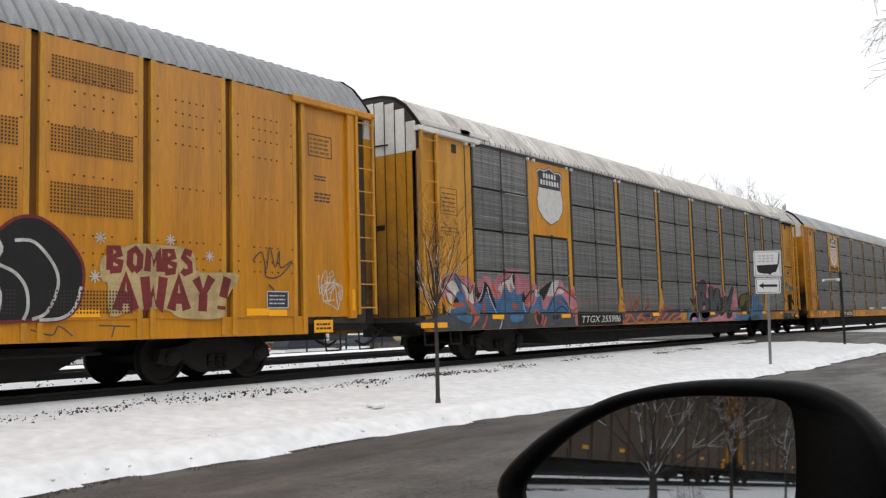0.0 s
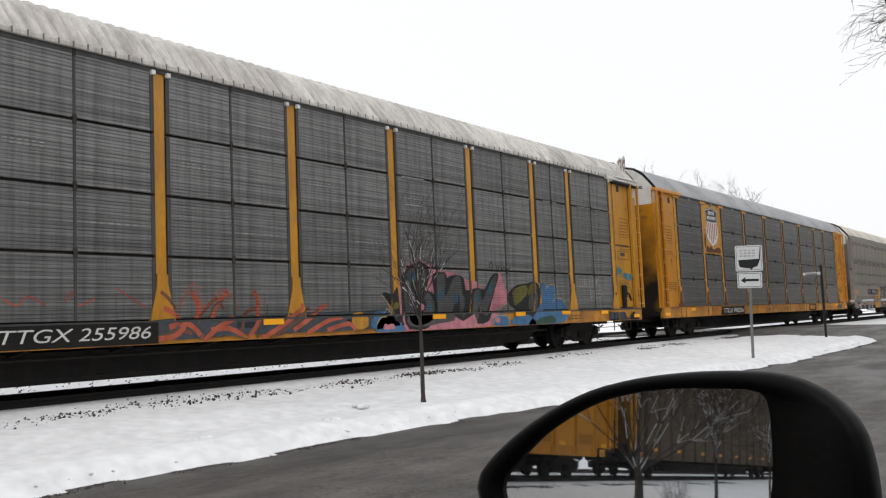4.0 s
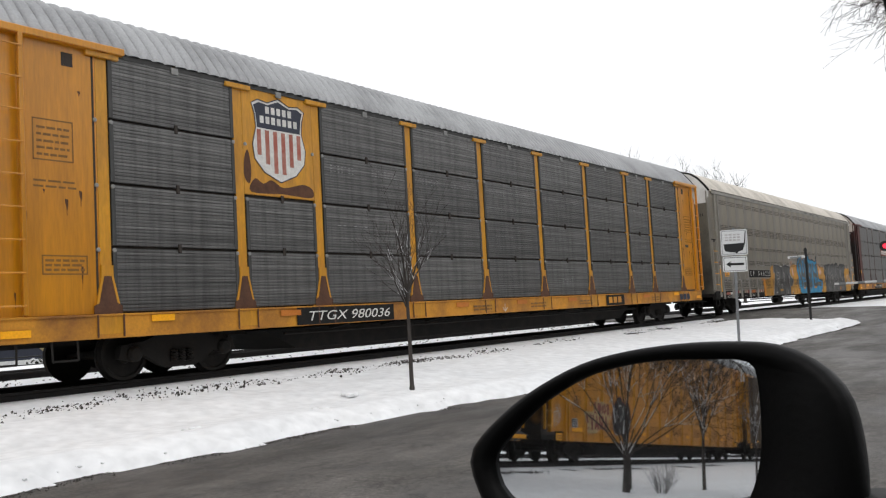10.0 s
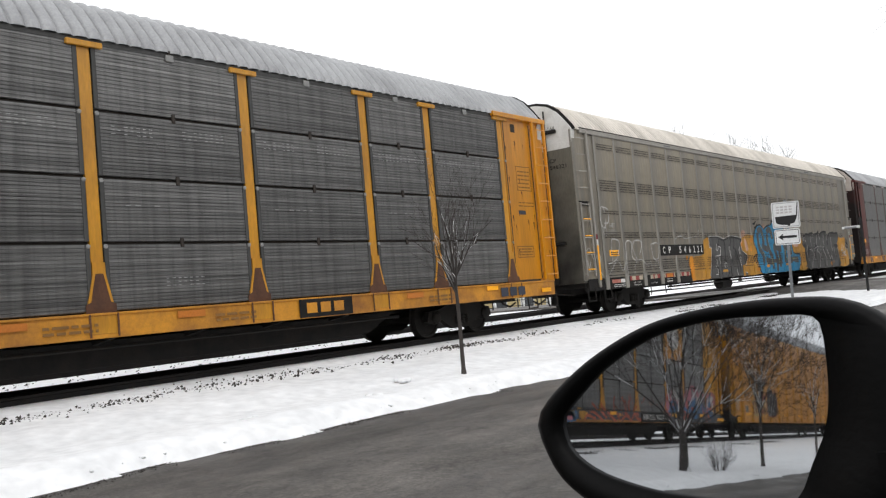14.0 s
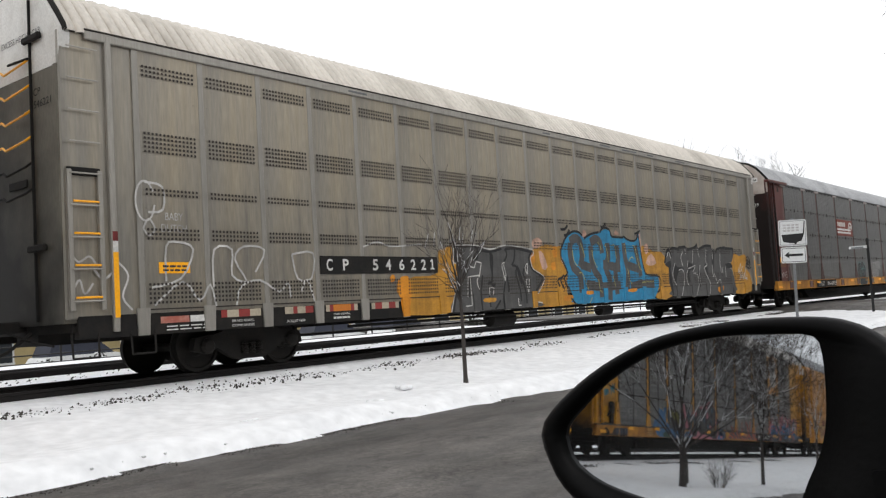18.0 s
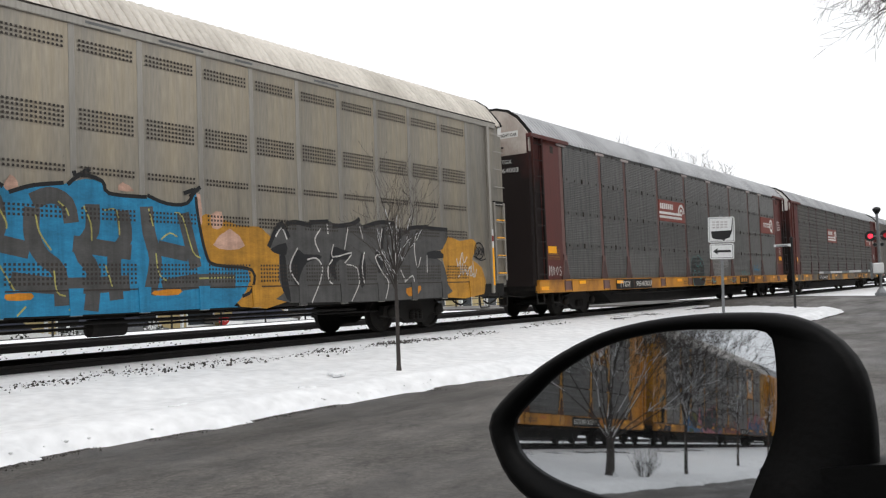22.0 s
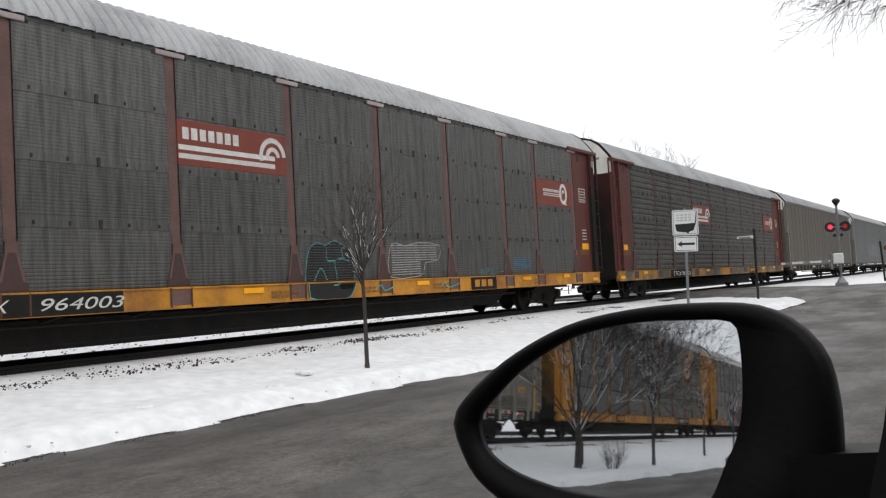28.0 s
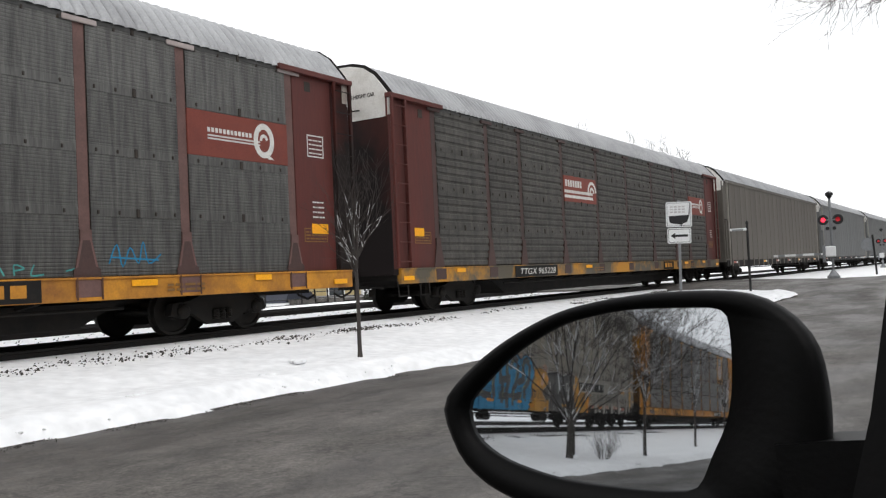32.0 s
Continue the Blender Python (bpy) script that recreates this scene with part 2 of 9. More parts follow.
M_ROOF_TAN = material("tan_metal_roof", (0.70, 0.65, 0.58), 0.55, 0.05, dirt=(0.24, 0.21, 0.17), amount=0.6, scale=1.0, stretch=(0.3, 1, 0.3))
M_WHITE = material("white_paint", (0.72, 0.71, 0.68), 0.55, dirt=(0.4, 0.37, 0.33), amount=0.5, scale=2.0)
M_RED = material("oxide_red_paint", (0.10, 0.020, 0.015), 0.5, dirt=(0.05, 0.016, 0.013), amount=0.6, scale=1.3, stretch=STREAK)
M_RED_DULL = material("dull_red_brown_paint", (0.095, 0.020, 0.015), 0.65, dirt=(0.04, 0.02, 0.017), amount=0.7, scale=1.3, stretch=STREAK)
M_RED_POST = material("faded_red_post", (0.15, 0.082, 0.072), 0.6, dirt=(0.07, 0.04, 0.035), amount=0.7, scale=1.6)
M_POST_F = material("grimy_dark_post", (0.065, 0.034, 0.030), 0.6, dirt=(0.03, 0.025, 0.023), amount=0.7, scale=1.3)
M_SILL_PATCHY = material("patchy_yellow_sill", (0.50, 0.23, 0.02), 0.6, dirt=(0.10, 0.085, 0.06), amount=1.0, scale=0.45, lo=0.45, hi=0.55)
M_BLACK = material("grimy_black_steel", (0.012, 0.0115, 0.011), 0.8, 0.0, dirt=(0.028, 0.023, 0.019), amount=0.7, scale=3, spec=0.2)
M_DARK = material("dark_recess", (0.035, 0.03, 0.026), 0.8, dirt=(0.06, 0.04, 0.03), amount=0.6, scale=2)
M_TRUCK = material("brake_dust_steel", (0.015, 0.014, 0.013), 0.85, 0.0, dirt=(0.024, 0.02, 0.016), amount=0.6, scale=4, spec=0.2)
M_WHEEL = material("wheel_steel", (0.011, 0.010, 0.009), 0.75, 0.1, dirt=(0.03, 0.025, 0.02), amount=0.5, scale=5, spec=0.25)
M_RUST = material("rusty_steel", (0.11, 0.05, 0.028), 0.8, 0.1, dirt=(0.05, 0.026, 0.018), amount=0.7, scale=5)
M_RAIL = material("rail_steel", (0.009, 0.008, 0.0075), 0.75, 0.1, dirt=(0.02, 0.014, 0.012), amount=0.6, scale=3)
M_TEXT_WHITE = material("stencil_white", (0.66, 0.65, 0.62), 0.6, amount=0.4, scale=6, bump=0)
M_TEXT_DARK = material("stencil_dark", (0.05, 0.045, 0.04), 0.6, amount=0.4, scale=6, bump=0)
M_TEXT_RUST = material("stencil_brown", (0.22, 0.11, 0.03), 0.6, amount=0.4, scale=6, bump=0)
M_NAVY = material("navy_paint", (0.035, 0.04, 0.06), 0.55, amount=0.4, scale=4, bump=0)
M_STRIPE = material("faded_red_stripe", (0.35, 0.10, 0.07), 0.6, dirt=(0.5, 0.35, 0.28), amount=0.6, scale=5, bump=0)
M_TTXRED = material("oxide_red_panel", (0.20, 0.045, 0.03), 0.6, dirt=(0.12, 0.03, 0.025), amount=0.5, scale=2, bump=0.05)


def spray(name, color):
    return material("spray_" + name, color, 0.6, dirt=tuple(c * 0.4 for c in color), amount=0.7, scale=2.6, fine=30, bump=0.05, vary=0.06, lo=0.40, hi=0.75, stretch=(1, 0.6, 1.6), streak=0.3)


S_PINK, S_BLUE, S_TEAL = spray("pink", (0.55, 0.21, 0.25)), spray("blue", (0.06, 0.17, 0.33)), spray("teal", (0.02, 0.22, 0.30))
S_SKY, S_BLACK, S_GREY = spray("sky_blue", (0.02, 0.24, 0.44)), spray("black", (0.011, 0.011, 0.012)), spray("grey", (0.082, 0.08, 0.077))
S_WHITE, S_ORANGE, S_RED = spray("white", (0.62, 0.60, 0.57)), spray("orange", (0.52, 0.25, 0.025)), spray("red", (0.20, 0.026, 0.024))
S_CREAM, S_OLIVE, S_CORAL = spray("cream", (0.52, 0.38, 0.18)), spray("olive", (0.14, 0.13, 0.02)), spray("coral", (0.50, 0.11, 0.055))
S_PEACH = spray("peach", (0.58, 0.36, 0.27))
S_AQUA = spray("aqua", (0.10, 0.42, 0.40))
S_SLATE, S_RUSTY, S_LEMON = spray("slate", (0.055, 0.064, 0.075)), spray("rusty", (0.20, 0.075, 0.04)), spray("lemon", (0.45, 0.42, 0.12))
S_TEAL_DIM, S_GREEN, S_ORANGE_HOT = spray("dim_teal", (0.03, 0.10, 0.15)), spray("green", (0.03, 0.08, 0.05)), spray("hot_orange", (0.66, 0.25, 0.012))


# ---- mesh helpers ----
class G:
    """A growing mesh of plain solids."""

    def __init__(self):
        self.v, self.f = [], []

    def face(self, pts):
        k = len(self.v)
        self.v.extend([tuple(p) for p in pts])
        self.f.append(tuple(range(k, k + len(pts))))

    def box(self, x0, x1, y0, y1, z0, z1, b=0.0):
        lo, hi = (min(x0, x1), min(y0, y1), min(z0, z1)), (max(x0, x1), max(y0, y1), max(z0, z1))
        k = len(self.v)
        if b <= 0:
            for i in range(8):
                self.v.append(tuple((hi if i >> a & 1 else lo)[a] for a in range(3)))
            for q in ((0, 2, 3, 1), (4, 5, 7, 6), (0, 1, 5, 4), (2, 6, 7, 3), (0, 4, 6, 2), (1, 3, 7, 5)):
                self.f.append(tuple(k + i for i in q))
            return self
        ids = {}
        for i in range(8):
            for a in range(3):
                p = [(hi[c] if i >> c & 1 else lo[c]) for c in range(3)]
                for c in range(3):
                    if c != a:
                        p[c] += -b if i >> c & 1 else b
                ids[i, a] = len(self.v)
                self.v.append(tuple(p))
        mid = Vector([(lo[a] + hi[a]) / 2 for a in range(3)])

        def add(q):
            p = [Vector(self.v[i]) for i in q]
            n = (p[1] - p[0]).cross(p[2] - p[0])
            c = sum(p, Vector()) / len(p)
            self.f.append(tuple(q) if n.dot(c - mid) > 0 else tuple(reversed(q)))

        for a in range(3):
            o, w = (a + 1) % 3, (a + 2) % 3
            for s in (0, 1):
                add([ids[(s << a) | (i << o) | (j << w), a] for i, j in ((0, 0), (1, 0), (1, 1), (0, 1))])
            for i in (0, 1):
                for j in (0, 1):
                    c0, c1 = (i << o) | (j << w), (i << o) | (j << w) | (1 << a)
                    add([ids[c0, o], ids[c1, o], ids[c1, w], ids[c0, w]])
        for i in range(8):
            add([ids[i, 0], ids[i, 1], ids[i, 2]])
        return self

    def tube(self, a, b, r0, r1=None, n=8, caps=True):
        a, b = Vector(a), Vector(b)
        r1 = r0 if r1 is None else r1
        d = (b - a).normalized()
        u = d.orthogonal().normalized()
        w = d.cross(u)
        k = len(self.v)
        for p, r in ((a, r0), (b, r1)):
            for i in range(n):
                t = 2 * math.pi * i / n
                self.v.append(tuple(p + r * (math.cos(t) * u + math.sin(t) * w)))
        for i in range(n):
            j = (i + 1) % n
            self.f.append((k + i, k + j, k + n + j, k + n + i))
        if caps:
            self.f.append(tuple(k + i for i in reversed(range(n))))
            self.f.append(tuple(k + n + i for i in range(n)))
        return self

    def pipe(self, pts, r, n=6):
        for a, b in zip(pts, pts[1:]):
            self.tube(a, b, r, r, n)
        return self

    def prism(self, outline, axis, a, b):
        """outline: 2D points in the plane of the other two axes, in cyclic order."""
        k, n = len(self.v), len(outline)
        for s in (a, b):
            for p in outline:
                q = list(p)
                q.insert(axis, s)
                self.v.append(tuple(q))
        area = sum(p[0] * q[1] - q[0] * p[1] for p, q in zip(outline, outline[1:] + outline[:1]))
        turn = (area > 0) == ((b > a) if axis != 1 else (b < a))
        lo, hi = tuple(range(k, k + n)), tuple(range(k + n, k + 2 * n))
        self.f.append(tuple(reversed(lo)) if turn else lo)
        self.f.append(hi if turn else tuple(reversed(hi)))
        for i in range(n):
            j = (i + 1) % n
            q = (k + i, k + j, k + n + j, k + n + i)
            self.f.append(q if turn else tuple(reversed(q)))
        return self

    def lathe(self, rings, centre, axis, n=20):
        """rings: (offset along axis, radius)."""
        k = len(self.v)
        for o, r in rings:
            for i in range(n):
                t = 2 * math.pi * i / n
                q = [r * math.cos(t), r * math.sin(t)]
                q.insert(axis, o)
                self.v.append(tuple(q[c] + centre[c] for c in range(3)))
        for s in range(len(rings) - 1):
            for i in range(n):
                j = (i + 1) % n
                q = (k + s * n + i, k + s * n + j, k + (s + 1) * n + j, k + (s + 1) * n + i)
                self.f.append(q if axis != 1 else tuple(reversed(q)))
        first, last = tuple(k + i for i in range(n)), tuple(k + (len(rings) - 1) * n + i for i in range(n))
        self.f.append(tuple(reversed(first)) if axis != 1 else first)
        self.f.append(last if axis != 1 else tuple(reversed(last)))
        return self

    def mesh(self, name, mat, smooth=False):
        me = bpy.data.meshes.new(name)
        me.from_pydata(self.v, [], self.f)
        me.materials.append(mat)
        if smooth:
            me.shade_smooth()
        me.update()
        return me


def part(name, g, mat, parent=None, label="", smooth=False):
    me = g if isinstance(g, bpy.types.Mesh) else g.mesh(name, mat, smooth)
    ob = new(name, me)
    if parent:
        ob.parent = parent
    if label:
        tagged(ob, label)
    return ob


def thing(name, label, category, group="", kind="", at=None):
    ob = new(name)
    ob.empty_display_size = 0.2
    if at:
        ob.location = at
    return tagged(ob, label, category, group, kind)


def smooth_loop(pts, n=5, closed=True):
    """Catmull-Rom curve through 2D points."""
    out, m = [], len(pts)
    rng = range(m) if closed else range(m - 1)
    for i in rng:
        p = [Vector(pts[(i + k) % m]) if closed else Vector(pts[min(max(i + k, 0), m - 1)]) for k in (-1, 0, 1, 2)]
        for s in range(n):
            t = s / n
            out.append(tuple(0.5 * (2 * p[1] + (p[2] - p[0]) * t + (2 * p[0] - 5 * p[1] + 4 * p[2] - p[3]) * t * t + (3 * p[1] - p[0] - 3 * p[2] + p[3]) * t ** 3)))
    if not closed:
        out.append(tuple(pts[-1]))
    return out


def text_mesh(body, size, mat, name="lettering", shear=0.0, bold=0.0, space=1.0):
    cu = bpy.data.curves.new(name, "FONT")
    cu.body, cu.size, cu.shear, cu.offset, cu.space_character = body, size, shear, bold, space
    cu.align_x = "LEFT"
    tmp = bpy.data.objects.new(name, cu)
    scene.collection.objects.link(tmp)
    me = bpy.data.meshes.new_from_object(tmp.evaluated_get(bpy.context.evaluated_depsgraph_get()))
    bpy.data.objects.remove(tmp)
    me.name = name
    me.materials.clear()
    me.materials.append(mat)
    return me


SIDE = Matrix(((0, 0, 1, 0), (1, 0, 0, 0), (0, 1, 0, 0), (0, 0, 0, 1)))  # text plane to a car's side, reading along +y


def fill(pts, x):
    """A flat patch of paint on a car's side: (y, z) points, triangulated."""
    from mathutils.geometry import tessellate_polygon
    g = G()
    g.v = [(x, p[0], p[1]) for p in pts]
    for t in tessellate_polygon([[Vector((p[0], p[1], 0)) for p in pts]]):
        a, b, c = (Vector(pts[i]) for i in t)
        g.f.append(tuple(t) if (b - a).cross(c - a) > 0 else tuple(reversed(t)))
    return g


def fill_ribbed(pts, x, gap=0.045):
    """Paint that follows the ribs of a corrugated side: cut along every rib."""
    tiers = []
    for z0, z1 in zip(TIERS, TIERS[1:]):
        a, h = z0 + gap / 2, z1 - z0 - gap
        tiers.append([(a + h * (i + f_) / 18, d_) for i in range(18) for f_, d_ in RIB] + [(a + h, 0.0)])
    ribs = [r for t in tiers for r in t]
    lo, hi = min(p[1] for p in pts), max(p[1] for p in pts)

    def depth(z):
        for tier in tiers:
            for (a, s), (b, t) in zip(tier, tier[1:]):
                if a <= z <= b:
                    return s + (t - s) * (z - a) / (b - a)
        return None

    def cuts(z):
        out = []
        for (a, b), (c, d) in zip(pts, pts[1:] + pts[:1]):
            if (b > z) != (d > z):
                out.append(a + (c - a) * (z - b) / (d - b))
        return sorted(out)

    levels = sorted({round(z, 5) for z in [r[0] for r in ribs] + [p[1] for p in pts] if lo <= z <= hi})
    g, index = G(), {}
    for a, b in zip(levels, levels[1:]):
        if b - a < 1e-4:
            continue
        e = min(1e-5, (b - a) * 0.02)
        da, db = depth(a + e), depth(b - e)
        ca, cb = cuts(a + e), cuts(b - e)
        if da is None or db is None or len(ca) != len(cb):
            continue
        xa, xb = x - 0.012 * (1 - da), x - 0.012 * (1 - db)
        for i in range(0, len(ca) - 1, 2):
            quad = []
            for p in ((xa, ca[i], a), (xa, ca[i + 1], a), (xb, cb[i + 1], b), (xb, cb[i], b)):
                key = (round(p[1], 3), round(p[2], 4))
                if key not in index:
                    index[key] = len(g.v)
                    g.v.append(p)
                if index[key] not in quad:
                    quad.append(index[key])
            if len(quad) > 2:
                g.f.append(tuple(quad))
    return g


def strokes(lines, w, x):
    """Ribbons of paint along lines of (y, z) points."""
    g = G()
    for pts in lines:
        k = len(g.v)
        n = len(pts)
        for i, p in enumerate(pts):
            d = (Vector(pts[min(i + 1, n - 1)]) - Vector(pts[max(i - 1, 0)])).normalized()
            o = Vector((-d.y, d.x)) * w / 2
            q = x + min(0.00004 * i, 0.0004)
            g.v += [(q, p[0] + o.x, p[1] + o.y), (q, p[0] - o.x, p[1] - o.y)]
        for i in range(n - 1):
            g.f.append((k + 2 * i, k + 2 * i + 1, k + 2 * i + 3, k + 2 * i + 2))
    return g


# ---- ground, road and track ----
RAIL_Z, TRACK_X, DROP = -0.76, -13.1, 0.05
M_SNOW = material("snow", (0.88, 0.885, 0.895), 0.8, dirt=(0.74, 0.75, 0.765), amount=0.6, scale=0.5, fine=5, bump=0.06, vary=0.0, spec=0.2)
M_ASPHALT = weathered_road("damp_asphalt")
M_BALLAST = material("dark_ballast", (0.05, 0.046, 0.042), 0.9, dirt=(0.09, 0.08, 0.07), amount=0.6, scale=8, fine=40, bump=0.6)


def step(a, b, t):
    t = min(max((t - a) / (b - a), 0), 1)
    return t * t * (3 - 2 * t)


def road_z(y):
    return -1.36 + 0.45 * step(24, 42, y)


EDGE = [(-400, -6.0), (-40, -5.0), (-22, -5.6), (-14.5, -6.3), (-12, -6.6), (-4, -7.5), (4, -7.75), (9, -7.6), (14, -7.15), (20, -6.8), (27, -6.4), (30, -6.1), (32.2, -5.95), (33.2, -6.5), (34.6, -8.3), (35.8, -10.5), (36.5, -14)]


def road_edge(y):
    if 36.5 <= y <= 44.5:
        return -14.0
    if y > 44.5:
        return -14 + 9.2 * step(44.5, 46.5, y)
    for (a, p), (b, q) in zip(EDGE, EDGE[1:]):
        if y <= b:
            return p + (q - p) * (y - a) / (b - a)
    return -5


def ground_z(x, y):
    e = road_edge(y)
    rz = road_z(y)
    foot, fz = -11.45, -0.99
    if x > e:
        return rz - 0.08
    if x > foot:
        s = (e - x) / max(e - foot, 0.3)
        return rz + 0.06 + (fz - rz - 0.06) * min(max(s, 0), 1) ** 0.8
    if x > -26.5:
        return -0.99 + 0.06 * (1 - step(-11.95, foot, x)) if x > -15 else -0.93
    return -0.95 - 1.15 * step(26.5, 36, -x)


def ladder_of(stops):
    out = []
    for (a, b, d) in stops:
        n = max(1, round((b - a) / d))
        out += [a + (b - a) * i / n for i in range(n)]
    out.append(stops[-1][1])
    return out


xs = ladder_of([(-1500, -120, 200), (-120, -60, 12), (-60, -26, 2.5), (-26, -15.5, 0.8), (-15.5, -11.8, 0.22), (-11.8, -4.6, 0.16), (-4.6, 14, 3), (14, 120, 20), (120, 1500, 200)])
ys = ladder_of([(-1500, -80, 200), (-80, -30, 1.5), (-30, 48, 0.2), (48, 80, 1.5), (80, 160, 10), (160, 1500, 200)])
g = G()
for y in ys:
    for x in xs:
        z = ground_z(x + 0.22 * noise.noise((x * 0.9, y * 0.9, 3.1)) + 0.12 * noise.noise((x * 3.1, y * 3.1, 1.7)), y)
        if -11.9 < x < -4.6:
            b = road_edge(y) - x
            z += 0.04 * noise.noise((x * 0.8, y * 0.5, 0)) + 0.008 * noise.noise((x * 2.6, y * 2.2, 5)) + 0.003 * noise.noise((x * 6, y * 6, 9))
            z += 0.010 * noise.noise((x * 3.2, y * 0.3, 2))
            if b > 0 and y < 33:
                z += (0.075 + 0.03 * noise.noise((3, y * 1.3, 1))) * math.exp(-((b - 0.42) / 0.26) ** 2) - 0.035 * math.exp(-((b - 1.5) / 0.5) ** 2)
        g.v.append((x, y, z))
nx = len(xs)
for j in range(len(ys) - 1):
    for i in range(nx - 1):
        k = j * nx + i
        g.f.append((k, k + 1, k + 1 + nx, k + nx))
tagged(part("ground", g, M_SNOW, smooth=True), "white snow-covered ground along the railway", "ground", kind="structure")

g = G()
rows_y = ladder_of([(-300, -60, 20), (-60, 28, 1.0), (28, 48, 0.4), (48, 300, 12)])
for y in rows_y:
    e = road_edge(y) - 0.5
    for i in range(9):
        x = e + (4.2 - e) * i / 8
        g.v.append((x, y, road_z(y) - 0.02 * abs(x - 0.5) / 8))
for j in range(len(rows_y) - 1):
    for i in range(8):
        k = j * 9 + i
        g.f.append((k, k + 1, k + 10, k + 9))
tagged(part("road", g, M_ASPHALT, smooth=True), "dark grey damp asphalt road with cracks", "road", kind="structure")
g = G().box(-60, -13.95, 36.8, 44.2, -1.3, RAIL_Z - 0.08).box(-13.75, -12.45, 36.8, 44.2, -1.3, RAIL_Z - 0.07)
cx, cy = ladder_of([(-12.25, -4.6, 0.5)]), ladder_of([(34.6, 46.2, 0.4)])
k = len(g.v)
for y in cy:
    for x in cx:
        rise = (1 - step(-11.0, -6.0, x)) * step(34.6, 37.4, y) * (1 - step(43.4, 46.2, y))
        g.v.append((x, y, road_z(y) - 0.03 + (RAIL_Z - 0.08 - road_z(y) + 0.03) * rise + 0.045 * min(1, 8 * rise)))
for b in range(len(cy) - 1):
    for a in range(len(cx) - 1):
        q = k + b * len(cx) + a
        g.f.append((q, q + 1, q + 1 + len(cx), q + len(cx)))
tagged(part("road_crossing", g, M_ASPHALT), "asphalt level crossing over the rails", "road", kind="structure")

g = G().prism([(TRACK_X - 1.75, -1.05), (TRACK_X + 1.75, -1.05), (TRACK_X + 1.5, -1.0), (TRACK_X - 1.5, -1.0)], 1, -300, 36.6)
g.prism([(TRACK_X - 1.75, -1.05), (TRACK_X + 1.75, -1.05), (TRACK_X + 1.5, -1.0), (TRACK_X - 1.5, -1.0)], 1, 44.4, 400)
ballast = tagged(part("ballast_bed", g, M_BALLAST), "dark stone ballast under the track", "ballast", kind="structure")


def rail(x, z):
    g = G()
    o = [(-0.07, 0), (0.07, 0), (0.07, 0.012), (0.012, 0.03), (0.012, 0.13), (0.035, 0.145), (0.035, 0.175), (0.028, 0.18), (-0.028, 0.18), (-0.035, 0.175), (-0.035, 0.145), (-0.012, 0.13), (-0.012, 0.03), (-0.07, 0.012)]
    g.prism([(x + a, z - 0.18 + b) for a, b in o], 1, -300, 400)
    return g


for x in (TRACK_X + 0.755, TRACK_X - 0.755):
    tagged(part("rail", rail(x, RAIL_Z - DROP), M_RAIL), "rusty dark steel rail under the train", "rail", "rails", "structure")
for x in (-18.2, -19.65):
    tagged(part("rail", rail(x, RAIL_Z - 0.02), M_RAIL), "dark steel rail of the second track", "rail", "rails", "structure")

# ---- the far side of the road, behind the viewer: unseen dark walls added to close the place and darken the train ----
M_DARK_WALL = material("unseen_dark_wall", (0.055, 0.05, 0.045), 0.9, dirt=(0.10, 0.095, 0.09), amount=0.6, scale=0.4, fine=3, bump=0)
g = G().box(17.0, 18.0, -9.0, 420, -1.5, 7.5).box(8.5, 10.0, -220, -9.5, -1.5, 11.0).box(17.0, 18.0, 60.0, 420, 7.5, 17.0)
tagged(part("backdrop", g, M_DARK_WALL), "unseen plain dark walls across the road, added to darken the train", "backdrop", kind="structure")

# ---- the freight cars ----
POSTS = [2.6, 5.25, 7.2, 10.1, 12.95, 15.8, 18.65, 21.55, 23.5, 26.2]
TIERS = [1.0, 2.0, 2.96, 3.94, 5.0]
JOINT, MID = 28.82, 14.41
ROOF = [(1.53, 4.98), (1.50, 5.06), (1.33, 5.28), (1.1, 5.55), (0.8, 5.75), (0.45, 5.84), (0, 5.86)]
SECTION = ROOF + [(-x, z) for x, z in reversed(ROOF[:-1])]
SHARED = {}
RIB = ((0.0, 0.0), (0.14, 1.0), (0.66, 1.0), (0.80, 0.0))   # one rib of a corrugated panel: share of its height, depth


def shared(key, make):
    if key not in SHARED:
        SHARED[key] = make()
    return SHARED[key]


def roof_mesh(mat, pitch=0.225):
    def make():
        g = G()
        wave = ((0.0, -0.075), (0.09, -0.012), (0.24, 0.026), (0.5, 0.036), (0.78, 0.028), (0.92, 0.002))
        ribs = int(round(27.2 / pitch))
        n = ribs * 6
        m = len(SECTION)
        for i in range(n + 1):
            f_, h = wave[i % 6]
            y = -13.6 + 27.2 * (i // 6 + f_) / ribs
            for k, (x, z) in enumerate(SECTION):
                o = h * (0.5 if k in (0, m - 1) else 1)
                d = Vector((x, (z - 4.6))).normalized()
                g.v.append((x + d.x * o, y, z + d.y * o))
        for i in range(n):
            for k in range(m - 1):
                a = i * m + k
                g.f.append((a, a + m, a + m + 1, a + 1))
        return g.mesh("roof", mat, True)
    return shared(("roof", mat.name, pitch), make)


